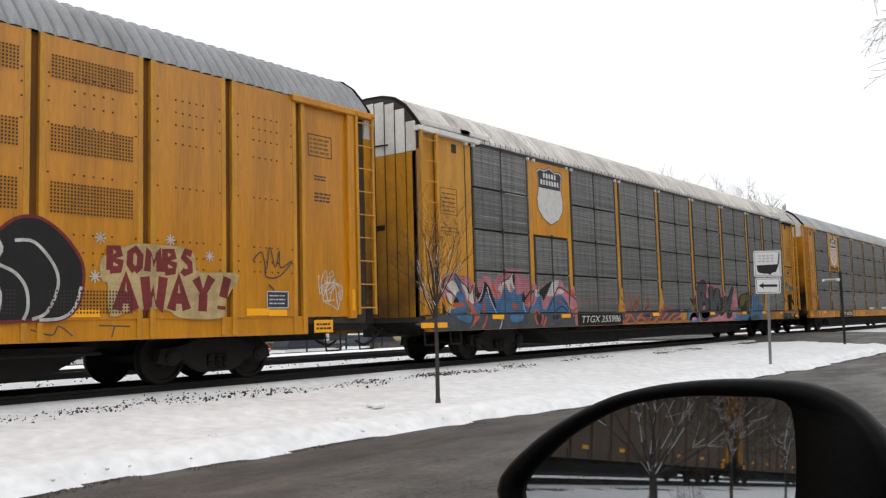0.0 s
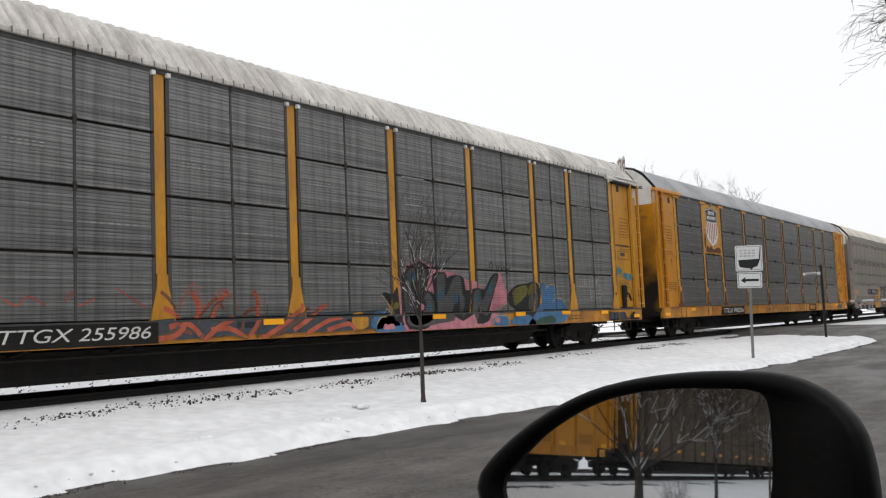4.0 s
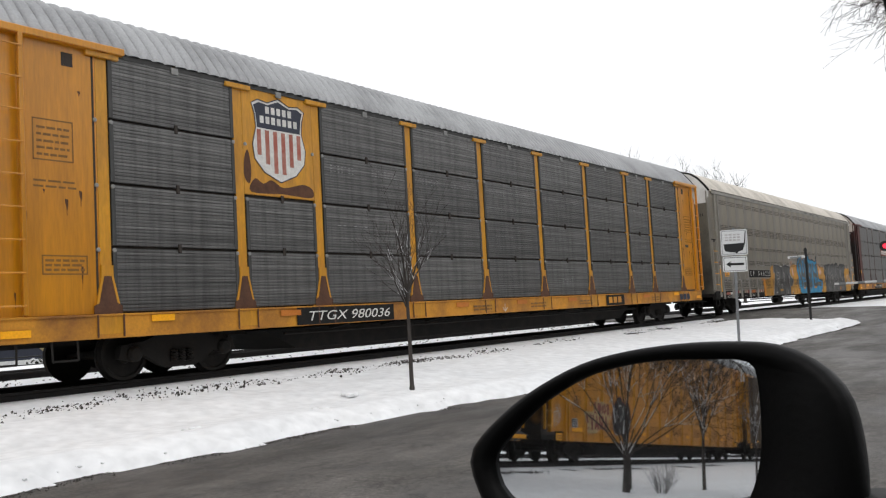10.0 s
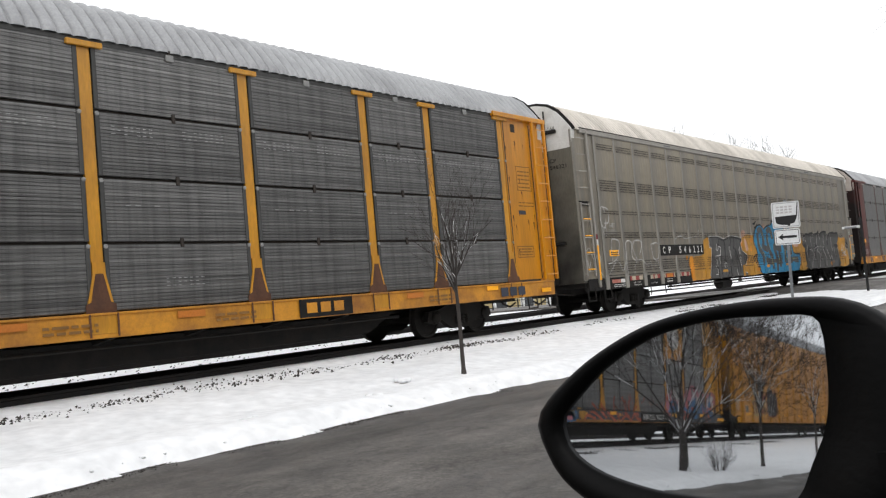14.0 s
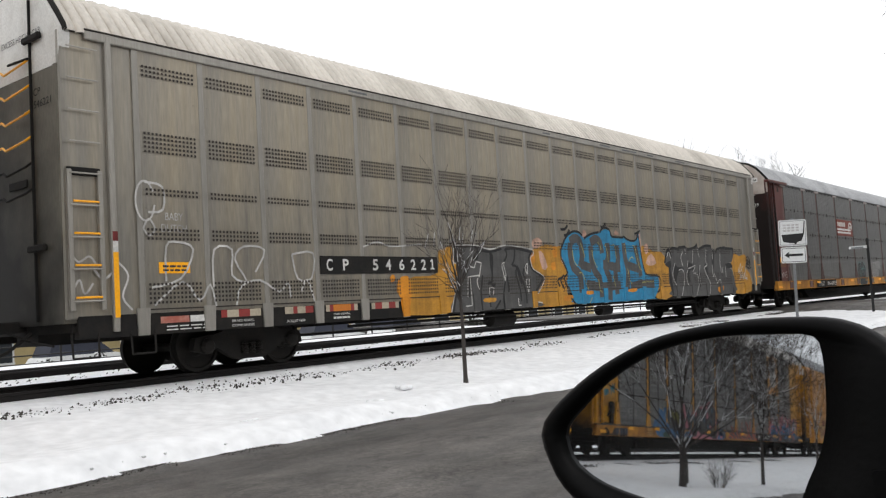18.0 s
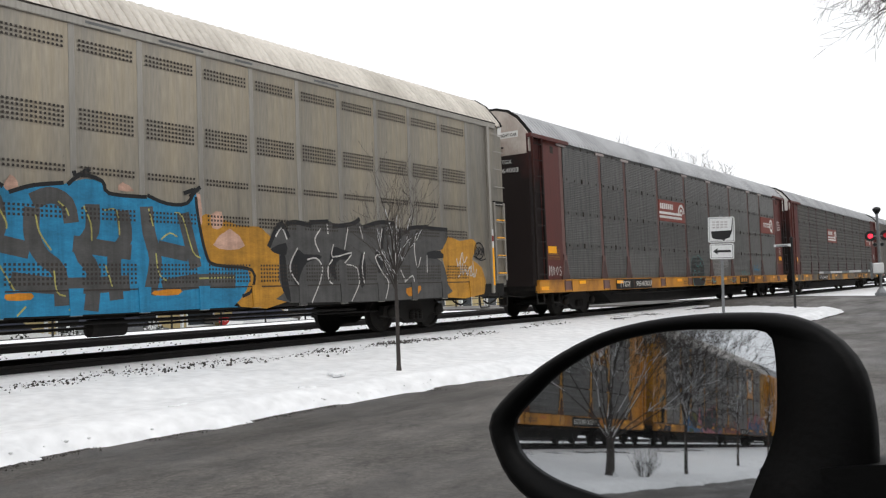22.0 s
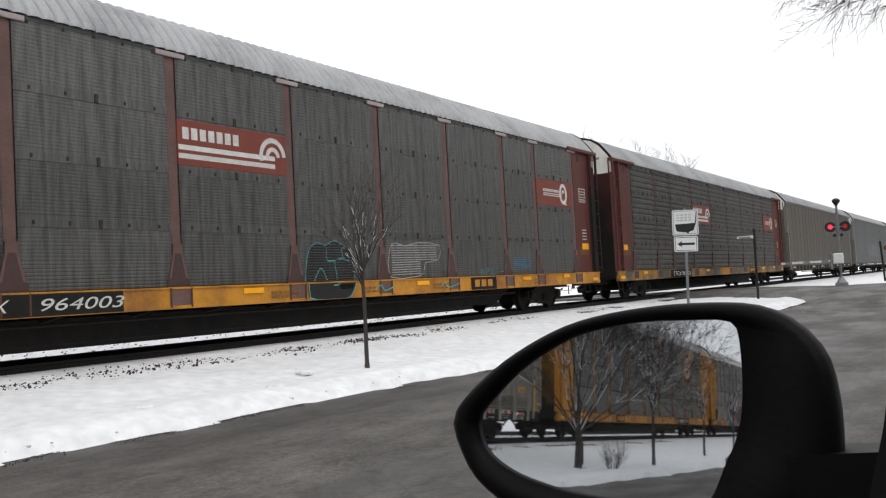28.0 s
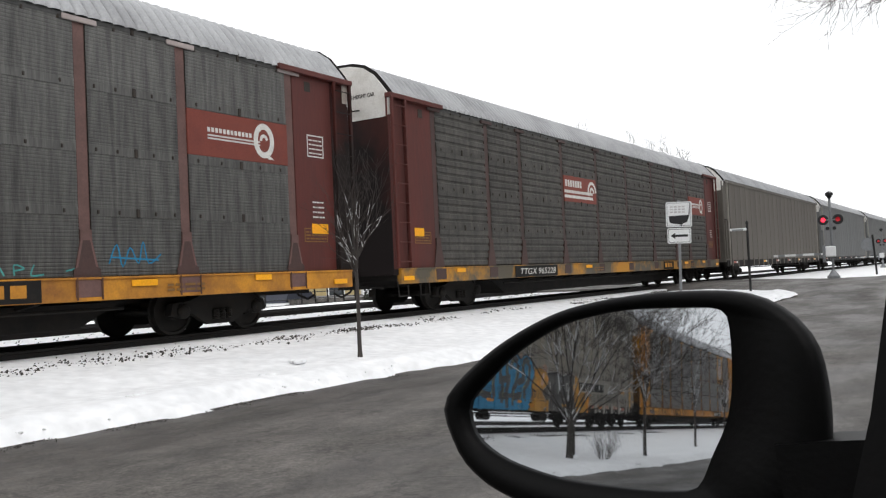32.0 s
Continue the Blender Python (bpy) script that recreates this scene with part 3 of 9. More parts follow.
def corrugated(w, h, mat, n=18, depth=0.02):
    def make():
        g = G()
        rows = [((i + f_) / n, d_) for i in range(n) for f_, d_ in RIB] + [(1.0, 0.0)]
        for f_, d_ in rows:
            g.v += [(depth * d_, 0, h * f_), (depth * d_, w, h * f_)]
        for i in range(len(rows) - 1):
            a = 2 * i
            g.f.append((a, a + 1, a + 3, a + 2))
        k = len(g.v)
        g.v += [(-0.03, 0, 0), (-0.03, w, 0), (-0.03, 0, h), (-0.03, w, h)]
        g.f += [(k, k + 1, 1, 0), (k - 2, k - 1, k + 3, k + 2)]
        return g.mesh("panel", mat)
    return shared(("corr", round(w, 2), round(h, 2), mat.name, n), make)


def wheelset_mesh():
    def make():
        g = G()
        for s in (1, -1):
            g.lathe([(s * 0.685, 0.30), (s * 0.69, 0.445), (s * 0.715, 0.445), (s * 0.725, 0.42), (s * 0.83, 0.413), (s * 0.835, 0.36), (s * 0.80, 0.34), (s * 0.79, 0.16), (s * 0.84, 0.14), (s * 0.84, 0.05)], (0, 0, 0), 0, 24)
        g.tube((-1.0, 0, 0), (1.0, 0, 0), 0.075, n=8)
        return g.mesh("wheelset", M_WHEEL)
    return shared("wheelset", make)


def truck_mesh():
    def make():
        g = G()
        o = [(-1.15, 0.36), (-1.1, 0.56), (-0.72, 0.60), (-0.42, 0.70), (0.42, 0.70), (0.72, 0.60), (1.1, 0.56), (1.15, 0.36), (0.9, 0.30), (0.68, 0.38), (0.42, 0.22), (0.28, 0.16), (-0.28, 0.16), (-0.42, 0.22), (-0.68, 0.38), (-0.9, 0.30)]
        for s in (1, -1):
            g.prism(o, 0, s * 0.94, s * 1.07)
            for y in (-0.89, 0.89):
                g.lathe([(s * 1.0, 0.13), (s * 1.12, 0.13), (s * 1.16, 0.09), (s * 1.17, 0.04)], (0, y, 0.42), 0, 12)
        g.box(-1.05, 1.05, -0.2, 0.2, 0.42, 0.66, 0.02)
        return g.mesh("truck", M_TRUCK)
    return shared("truck", make)


def spring_mesh():
    def make():
        rings = []
        for k in range(5):
            rings += [(k * 0.04, 0.05), (k * 0.04 + 0.018, 0.072)]
        return G().lathe(rings + [(0.2, 0.05)], (1.10, 0, 0.24), 2, 10).mesh("spring", M_TRUCK)
    return shared("spring", make)


ROLLING = []


def running_gear(car):
    for j in (4.2, JOINT - 4.2):
        tr = part("truck", truck_mesh(), None, car, "grimy dark steel wheel truck")
        tr.location = (0, j - MID, -DROP)
        for y in (-0.15, 0.0, 0.15):
            part("spring", spring_mesh(), None, tr).location = (0, y, 0)
        for y in (-0.89, 0.89):
            w = part("wheelset", wheelset_mesh(), None, tr, "steel wheels on their axle")
            w.location = (0, y, 0.42)
            ROLLING.append((w, y))
    for j in (1.0, 1.9, JOINT - 1.9, JOINT - 1.0):
        st = part("sill_step", shared("step", lambda: G().pipe([(1.50, -0.2, 0.70), (1.52, -0.19, 0.36), (1.52, 0.19, 0.36), (1.50, 0.2, 0.70)], 0.016).mesh("sill_step", M_BLACK)), None, car, "black stirrup step")
        st.location = (0, j - MID, 0)
    for e, s in ((0.0, 1), (JOINT, -1)):
        y = e - MID

        def coupler():
            g = G()
            g.box(-0.09, 0.09, 0.1, 0.95, 0.76, 0.93, 0.02)
            g.box(-0.16, 0.14, -0.08, 0.2, 0.72, 0.98, 0.03)
            g.pipe([(0.35, 0.8, 0.75), (0.38, 0.45, 0.5), (0.33, 0.2, 0.4), (0.28, 0.0, 0.5)], 0.025)
            g.pipe([(1.15, 0.72, 0.55), (0.5, 0.72, 0.62), (0.2, 0.5, 0.78)], 0.018)
            return g.mesh("coupler", M_BLACK)
        c = part("coupler", shared("coupler", coupler), None, car, "black coupler and air hose")
        c.location = (0, y, 0)
        if s < 0:
            c.rotation_euler = (0, 0, math.pi)


def underframe(car, deep=True):
    def make():
        g = G()
        g.box(-0.33, 0.33, -13.5, 13.5, 0.55, 0.9)
        if deep:
            g.prism([(-8.2, 0.6), (-7.4, 0.22), (7.4, 0.22), (8.2, 0.6)], 0, -0.9, 0.9)
        for i in range(9):
            y = -6.4 + i * 1.6
            g.prism([(0.3, 0.45 if deep else 0.55), (1.38, 0.62), (1.38, 0.7), (0.3, 0.7)], 1, y - 0.05, y + 0.05)
            g.prism([(-0.3, 0.45 if deep else 0.55), (-1.38, 0.62), (-1.38, 0.7), (-0.3, 0.7)], 1, y - 0.05, y + 0.05)
        g.box(-1.45, 1.42, -13.55, 13.55, 0.72, 0.86)
        g.pipe([(1.2, -8.0, 0.52), (1.2, 8.0, 0.50)], 0.03)
        return g.mesh("underframe", M_BLACK)
    part("underframe", shared(("underframe", deep), make), None, car, "black steel underframe")


def core(car, mat=None):
    def make():
        return G().box(-1.5, 1.44, -13.5, 13.5, 0.86, 4.99).mesh("inner_wall", mat or M_DARK)
    part("inner_wall", shared(("core", mat.name if mat else "dark"), make), None, car)


def darkened_end(name, color, low_tone, reach):
    """End wall paint under a soft-edged exhaust stain and painted-in shade, thickest low and on the far corner."""
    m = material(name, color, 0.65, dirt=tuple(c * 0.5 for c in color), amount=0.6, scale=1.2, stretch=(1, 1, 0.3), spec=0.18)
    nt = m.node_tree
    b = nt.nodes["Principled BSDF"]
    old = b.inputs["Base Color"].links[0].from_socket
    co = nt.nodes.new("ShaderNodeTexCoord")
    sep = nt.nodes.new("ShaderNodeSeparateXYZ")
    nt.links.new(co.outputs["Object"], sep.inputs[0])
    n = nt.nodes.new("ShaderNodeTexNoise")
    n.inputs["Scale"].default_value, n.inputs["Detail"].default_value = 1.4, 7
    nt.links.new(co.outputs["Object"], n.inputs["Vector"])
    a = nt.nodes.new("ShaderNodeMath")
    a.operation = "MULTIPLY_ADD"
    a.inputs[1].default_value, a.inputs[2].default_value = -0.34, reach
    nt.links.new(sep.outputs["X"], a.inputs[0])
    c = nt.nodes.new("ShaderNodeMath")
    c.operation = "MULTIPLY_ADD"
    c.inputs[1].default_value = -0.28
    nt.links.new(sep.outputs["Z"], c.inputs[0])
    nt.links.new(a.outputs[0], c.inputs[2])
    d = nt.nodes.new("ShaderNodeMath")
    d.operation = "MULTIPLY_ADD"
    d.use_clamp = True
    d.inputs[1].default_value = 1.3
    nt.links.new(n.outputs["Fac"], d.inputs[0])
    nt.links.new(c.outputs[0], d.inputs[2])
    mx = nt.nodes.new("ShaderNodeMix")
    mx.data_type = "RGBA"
    mx.inputs[7].default_value = (*low_tone, 1)
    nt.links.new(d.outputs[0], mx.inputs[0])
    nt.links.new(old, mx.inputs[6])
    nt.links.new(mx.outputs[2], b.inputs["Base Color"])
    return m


# darkness mixes soot with the shade of the gap between cars, put into colour
M_END = {"yellow_paint": darkened_end("sooty_shaded_yellow_end", (0.58, 0.255, 0.01), (0.014, 0.011, 0.009), 1.12),
         "worn_yellow_paint": darkened_end("sooty_shaded_worn_yellow_end", (0.58, 0.265, 0.012), (0.022, 0.014, 0.010), 0.85),
         "oxide_red_paint": darkened_end("sooty_shaded_red_end", (0.11, 0.02, 0.015), (0.016, 0.011, 0.010), 1.85),
         "dull_red_brown_paint": darkened_end("sooty_shaded_dull_red_end", (0.09, 0.022, 0.017), (0.014, 0.010, 0.010), 1.5),
         "weathered_tan_grey_steel": darkened_end("sooty_shaded_tan_end", (0.15, 0.138, 0.112), (0.02, 0.018, 0.016), 0.8)}
M_SLAT = darkened_end("stained_shaded_yellow_slat", (0.50, 0.225, 0.012), (0.05, 0.028, 0.012), 0.62)
M_CAP_END = darkened_end("rust_streaked_white_cap", (0.66, 0.60, 0.54), (0.13, 0.065, 0.04), 1.4)


def end_wall(car, far, low, high, cut=4.5, slats=False):
    """Rounded end with a pale upper part; one on each end."""
    s = 1 if far else -1
    prof = [(x * 0.985, z - 0.03) for x, z in SECTION]
    lower = [(1.46, 0.85)] + [(1.46, cut), (-1.46, cut)] + [(-1.46, 0.85)]
    y0, y1 = (13.5, 13.66) if far else (-13.5, -13.66)
    g = G()
    g.prism(lower, 1, y0, y1)
    g.prism([(1.46, 0.85), (1.46, cut), (1.36, cut), (1.36, 0.85)], 1, y1, y1 + s * 0.03)
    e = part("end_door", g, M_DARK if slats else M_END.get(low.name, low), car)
    top = [(1.46, cut + 0.002)] + [p for p in prof] + [(-1.46, cut + 0.002)]
    part("end_cap", G().prism(top, 1, y0, y1 + s * 0.004), M_DARK if slats else high, car, "pale upper end of the car")
    ya = y1 - s * 0.06
    g = G()
    n = len(SECTION)
    for x, z in SECTION:
        d = Vector((x, z - 4.6)).normalized()
        for o in (-0.10, 0.05):
            for yy in (ya, ya - s * 0.03):
                g.v.append((x + d.x * o, yy, z + d.y * o))
    for i in range(n - 1):
        k = 4 * i
        for a, b in ((0, 1), (1, 3), (3, 2), (2, 0)):
            g.f.append((k + a, k + b, k + 4 + b, k + 4 + a))
    part("roof_arch", g, M_BLACK, car, "black roof end arch")
    if slats:
        for i in range(10):
            x = -1.33 + i * 0.295
            rx, zt = abs(x), 5.0
            for (xa, za), (xb, zb) in zip(ROOF, ROOF[1:]):
                if xb <= rx <= xa:
                    zt = za + (zb - za) * (xa - rx) / (xa - xb) - 0.13
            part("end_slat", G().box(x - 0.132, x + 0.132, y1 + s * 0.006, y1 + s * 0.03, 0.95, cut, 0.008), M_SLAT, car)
            part("end_slat", G().box(x - 0.13, x + 0.13, y1 + s * 0.006, y1 + s * 0.03, cut + 0.004, zt, 0.008), high, car)
    g = G()
    g.box(0.0, 0.55, y1 + s * 0.02, y1 + s * 0.05, 2.86, 2.98, 0.01)
    part("latch", g, M_BLACK, car)
    part("grab_bar", G().tube((0.1, y1 + s * 0.06, 4.75), (0.7, y1 + s * 0.06, 4.72), 0.02), M_BLACK, car)
    return e


def ladder(car, j0, j1, mat, x=1.58, top=4.85):
    g = G()
    for j in (j0, j1):
        g.box(x - 0.05, x + 0.02, j - MID - 0.035, j - MID + 0.035, 1.02, top + 0.1, 0.008)
    l = part("ladder", g, mat, car)

    def make():
        return G().tube((0, 0, 0), (0, j1 - j0, 0), 0.013, n=6).mesh("rung", mat)
    me = shared(("rung", round(j1 - j0, 2), mat.name), make)
    for k in range(9):
        r = part("rung", me, None, l)
        r.location = (x + 0.03, j0 - MID, 1.15 + k * 0.45)
    return l


M_CLAMP = material("pale_galvanised_clamp", (0.30, 0.30, 0.29), 0.5, 0.2, amount=0.5, scale=6)
M_CAP = material("pale_pink_cap", (0.42, 0.36, 0.345), 0.6, amount=0.4, scale=3)


def post_mesh(mat, cap, w=0.098):
    def make():
        g = G()
        g.box(1.40, 1.480, -w, w, 1.68, 5.0, 0.004)
        g.prism([(-w, 1.72), (-0.10, 1.55), (-0.23, 0.99), (0.23, 0.99), (0.10, 1.55), (w, 1.72)], 0, 1.44, 1.517)
        g.box(1.44, 1.557, -0.23, 0.23, 0.70, 0.965, 0.006)
        if cap:
            g.box(1.49, 1.545, -0.28, 0.28, 4.85, 4.935, 0.01)
        return g.mesh("post", mat)
    return shared(("post", mat.name, cap), make)


def foot_mesh(mat):
    def make():
        return G().prism([(-0.06, 1.56), (-0.15, 1.16), (-0.235, 1.12), (-0.235, 0.98), (0.235, 0.98), (0.235, 1.12), (0.15, 1.16), (0.06, 1.56)], 0, 1.512, 1.5195).mesh("post_foot", mat)
    return shared(("foot", mat.name), make)


def tape(car, j, z=0.86, w=0.42, h=0.10, x=1.577, mat=None):
    mat = mat or M_REFLECT
    me = shared(("tape", w, h, mat.name), lambda: G().box(-0.003, 0.003, 0, w, 0, h).mesh("reflector", mat))
    t = part("reflector", me, None, car, "amber reflector strip")
    t.location = (x, j - MID, z)


def bars(car, j, z, w, h, rows, mat, x, fill_ratio=0.5, name="stencil_block"):
    """Unreadable stencilled lines, as plain bars."""
    g = G()
    rnd = random.Random(int(j * 100 + z * 10))
    dz = h / rows
    for r in range(rows):
        y = 0.0
        while y < w * 0.95:
            q = rnd.uniform(0.10, 0.3) * w
            q = min(q, w - y)
            g.box(x, x + 0.003, j - MID + y, j - MID + y + q, z + h - (r + 1) * dz + dz * 0.2, z + h - (r + 1) * dz + dz * (0.2 + fill_ratio))
            y += q + 0.05 * w
    tagged(part(name, g, mat, car), kind="stuff")


def frame_box(car, j, z, w, h, t, mat, x):
    g = G()
    y = j - MID
    for a in ((y, y + w, z, z + t), (y, y + w, z + h - t, z + h), (y, y + t, z, z + h), (y + w - t, y + w, z, z + h)):
        g.box(x, x + 0.003, *a)
    part("stencil_frame", g, mat, car)


def side_sill(car, mat, lip=None):
    g = G()
    g.box(1.40, 1.55, -13.5, 13.5, 0.64, 0.98, 0.012)
    part("sill_lip", G().box(1.44, 1.575, -13.5, 13.5, 0.965, 1.0, 0.006), lip or mat, car)
    g.box(-1.55, -1.40, -13.5, 13.5, 0.64, 0.98)
    part("side_sill", g, mat, car)


def panel_car(label, end_mat, post_mat, sill_mat, panel_mat, roof_mat, cap_mat, caps=True, detailed=True, slats=False, foot=None, ribs=None):
    """A multi-level car carrier with corrugated panels between posts."""
    car = thing("autorack_car", label, "freight car", "freight train")
    part("roof", roof_mesh(roof_mat), None, car)
    core(car)
    underframe(car)
    side_sill(car, sill_mat, M_SEAM if slats else None)
    running_gear(car)
    end_wall(car, False, end_mat, cap_mat, slats=slats)
    end_wall(car, True, end_mat, cap_mat)
    for i, (a, b) in enumerate(zip(POSTS, POSTS[1:])):
        w = b - a - 0.22
        for k, (z0, z1) in enumerate(zip(TIERS, TIERS[1:])):
            if k >= 2 and i == 1 and detailed == "logo":
                continue
            plain = panel_mat not in (M_PANEL, M_PANEL_C)
            gap = 0.02 if plain else 0.045
            me = corrugated(w, z1 - z0 - gap, panel_mat, *(ribs or (18, 0.010)))
            p = part("panel", me, None, car)
            p.location = (1.495 - (ribs or (18, 0.010))[1], a + 0.11 - MID, z0 + gap / 2)
            if detailed:
                h = round(z1 - z0 - 0.05, 2)
                sm = shared(("seam", h, panel_mat.name), lambda: G().box(0, 0.02, -0.022, 0.022, 0, h, 0.004).mesh("panel_seam", M_SEAM))
                if not plain and slats:
                    part("panel_seam", sm, None, p).location = (0, w / 2, 0)
                for q in () if plain else (0.035, w - 0.035):
                    part("panel_edge", shared(("edge", h), lambda: G().box(0, 0.018, -0.035, 0.035, 0, h, 0.004).mesh("panel_edge", M_SEAM)), None, p).location = (0, q, 0)
            if detailed:
                c = shared("clip", lambda: G().box(0, 0.035, -0.03, 0.03, -0.07, 0.07, 0.008).mesh("clip", M_DARK))
                q = part("clip", c, None, car)
                q.location = (1.485, (a + b) / 2 - MID, z1 - (0.05 if k == 3 else 0))
                if plain and k < 3:
                    wb = round(w, 2)
                    part("panel_band", shared(("band", wb, panel_mat.name), lambda: G().box(0, 0.024, 0, wb, -0.07, 0.07, 0.004).mesh("panel_band", panel_mat)), None, car).location = (1.475, a + 0.11 - MID, z1)
                if plain:
                    for r in (0.12, 0.32, 0.68, 0.88):
                        bolt = part("bolt", shared("bolt", lambda: G().box(0, 0.03, -0.018, 0.018, -0.03, 0.03, 0.006).mesh("bolt", M_DARK)), None, car)
                        bolt.location = (1.485, a + (b - a) * r - MID, z1 - (0.10 if k == 3 else 0))
    for j in POSTS:
        p = part("post", post_mesh(post_mat, caps is True), None, car)
        p.location = (0, j - MID, 0)
        if foot:
            q = part("post_foot", foot_mesh(foot), None, p)
            for s in (-0.215, 0.215):
                m = part("sill_seam", shared("seam", lambda: G().box(1.57, 1.5785, -0.014, 0.014, 0.66, 0.99).mesh("sill_seam", M_RUST)), None, p)
                m.location = (0, s, 0)
        if caps is True and foot:
            for z in TIERS[1:4]:
                for e_ in (-0.135, 0.135):
                    part("clamp", shared("clamp", lambda: G().lathe([(1.49, 0.03), (1.512, 0.034), (1.52, 0.02)], (0, 0, 0), 0, 10).mesh("clamp", M_CLAMP)), None, p).location = (0, e_, z - 0.05)
        if caps == "pale":
            part("post_cap", shared("palecap", lambda: G().box(1.5, 1.535, -0.30, 0.30, 4.87, 4.955, 0.01).mesh("post_cap", M_CAP)), None, p, "pale weathered cap")
    # dark band laid over the panel tops as the shadow line under the eave
    part("eave_channel", shared("eaveband", lambda: G().box(1.40, 1.506, -11.8, 11.8, 4.905, 4.99).mesh("eave_channel", M_SEAM)), None, car)
    if caps is True and foot:
        for a, b in zip(POSTS, POSTS[1:]):
            part("eave_tab", shared("eavetab", lambda: G().box(1.50, 1.53, -0.07, 0.07, 4.84, 4.95, 0.008).mesh("eave_tab", M_CLAMP)), None, car).location = (0, (a + b) / 2 - MID, 0)
    for near in (True, False):
        e = (lambda j: j) if near else (lambda j: JOINT - j)
        g = G()
        a, b = sorted((e(1.34) - MID, e(2.5) - MID))
        g.box(1.44, 1.485, a, b, 1.0, 4.97, 0.01)
        part("end_panel", g, end_mat, car)
        g = G()
        a, b = sorted((e(0.74) - MID, e(1.34) - MID))
        g.box(1.40, 1.465, a, b, 0.98, 4.97, 0.01)
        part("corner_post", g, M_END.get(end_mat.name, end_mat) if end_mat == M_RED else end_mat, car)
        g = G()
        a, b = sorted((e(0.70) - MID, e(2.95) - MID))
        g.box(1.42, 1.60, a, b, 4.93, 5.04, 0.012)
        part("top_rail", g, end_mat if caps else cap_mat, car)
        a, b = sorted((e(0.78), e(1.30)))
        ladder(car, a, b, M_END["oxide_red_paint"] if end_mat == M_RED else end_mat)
        j = e(2.05)
        g = G().box(1.486, 1.49, j - MID - 0.09, j - MID + 0.09, 4.62, 4.82)
        part("vent_slot", g, M_DARK, car)
        a, b = sorted((e(1.5), e(2.4)))
        bars(car, a + 0.15, 1.62, 0.6, 0.2, 3, M_TEXT_RUST, 1.486)
        frame_box(car, a + 0.1, 1.58, 0.7, 0.28, 0.02, M_TEXT_RUST, 1.486)
        tape(car, e(3.3) - (0 if near else 0.5))
        tape(car, e(0.95) - (0 if near else 0.6), 0.72)
    for j in (11.5, 22.3) if sill_mat == M_SILL_PATCHY else (6.0, 11.5, 14.2, 17.0, 22.3):
        tape(car, j, 0.84, 0.5, mat=M_REFLECT_OLD if end_mat == M_YELLOW else M_REFLECT)
        bars(car, j + 0.7, 0.72, 0.8, 0.16, 2, M_TEXT_RUST, 1.572)
    return car


def holes(y0, y1, pitch, bands):
    """Small dark square vent holes in rows."""
    g = G()
    n = int((y1 - y0) / pitch)
    r = pitch * 0.27
    for z0, z1 in bands:
        m = max(1, int((z1 - z0) / pitch))
        for a in range(n):
            for b in range(m):
                y, z = y0 + (a + 0.5) * pitch, z0 + (b + 0.5) * pitch
                g.face([(0, y - r, z - r), (0, y + r, z - r), (0, y + r, z + r), (0, y - r, z + r)])
    return g.mesh("vent_grille", M_DARK)


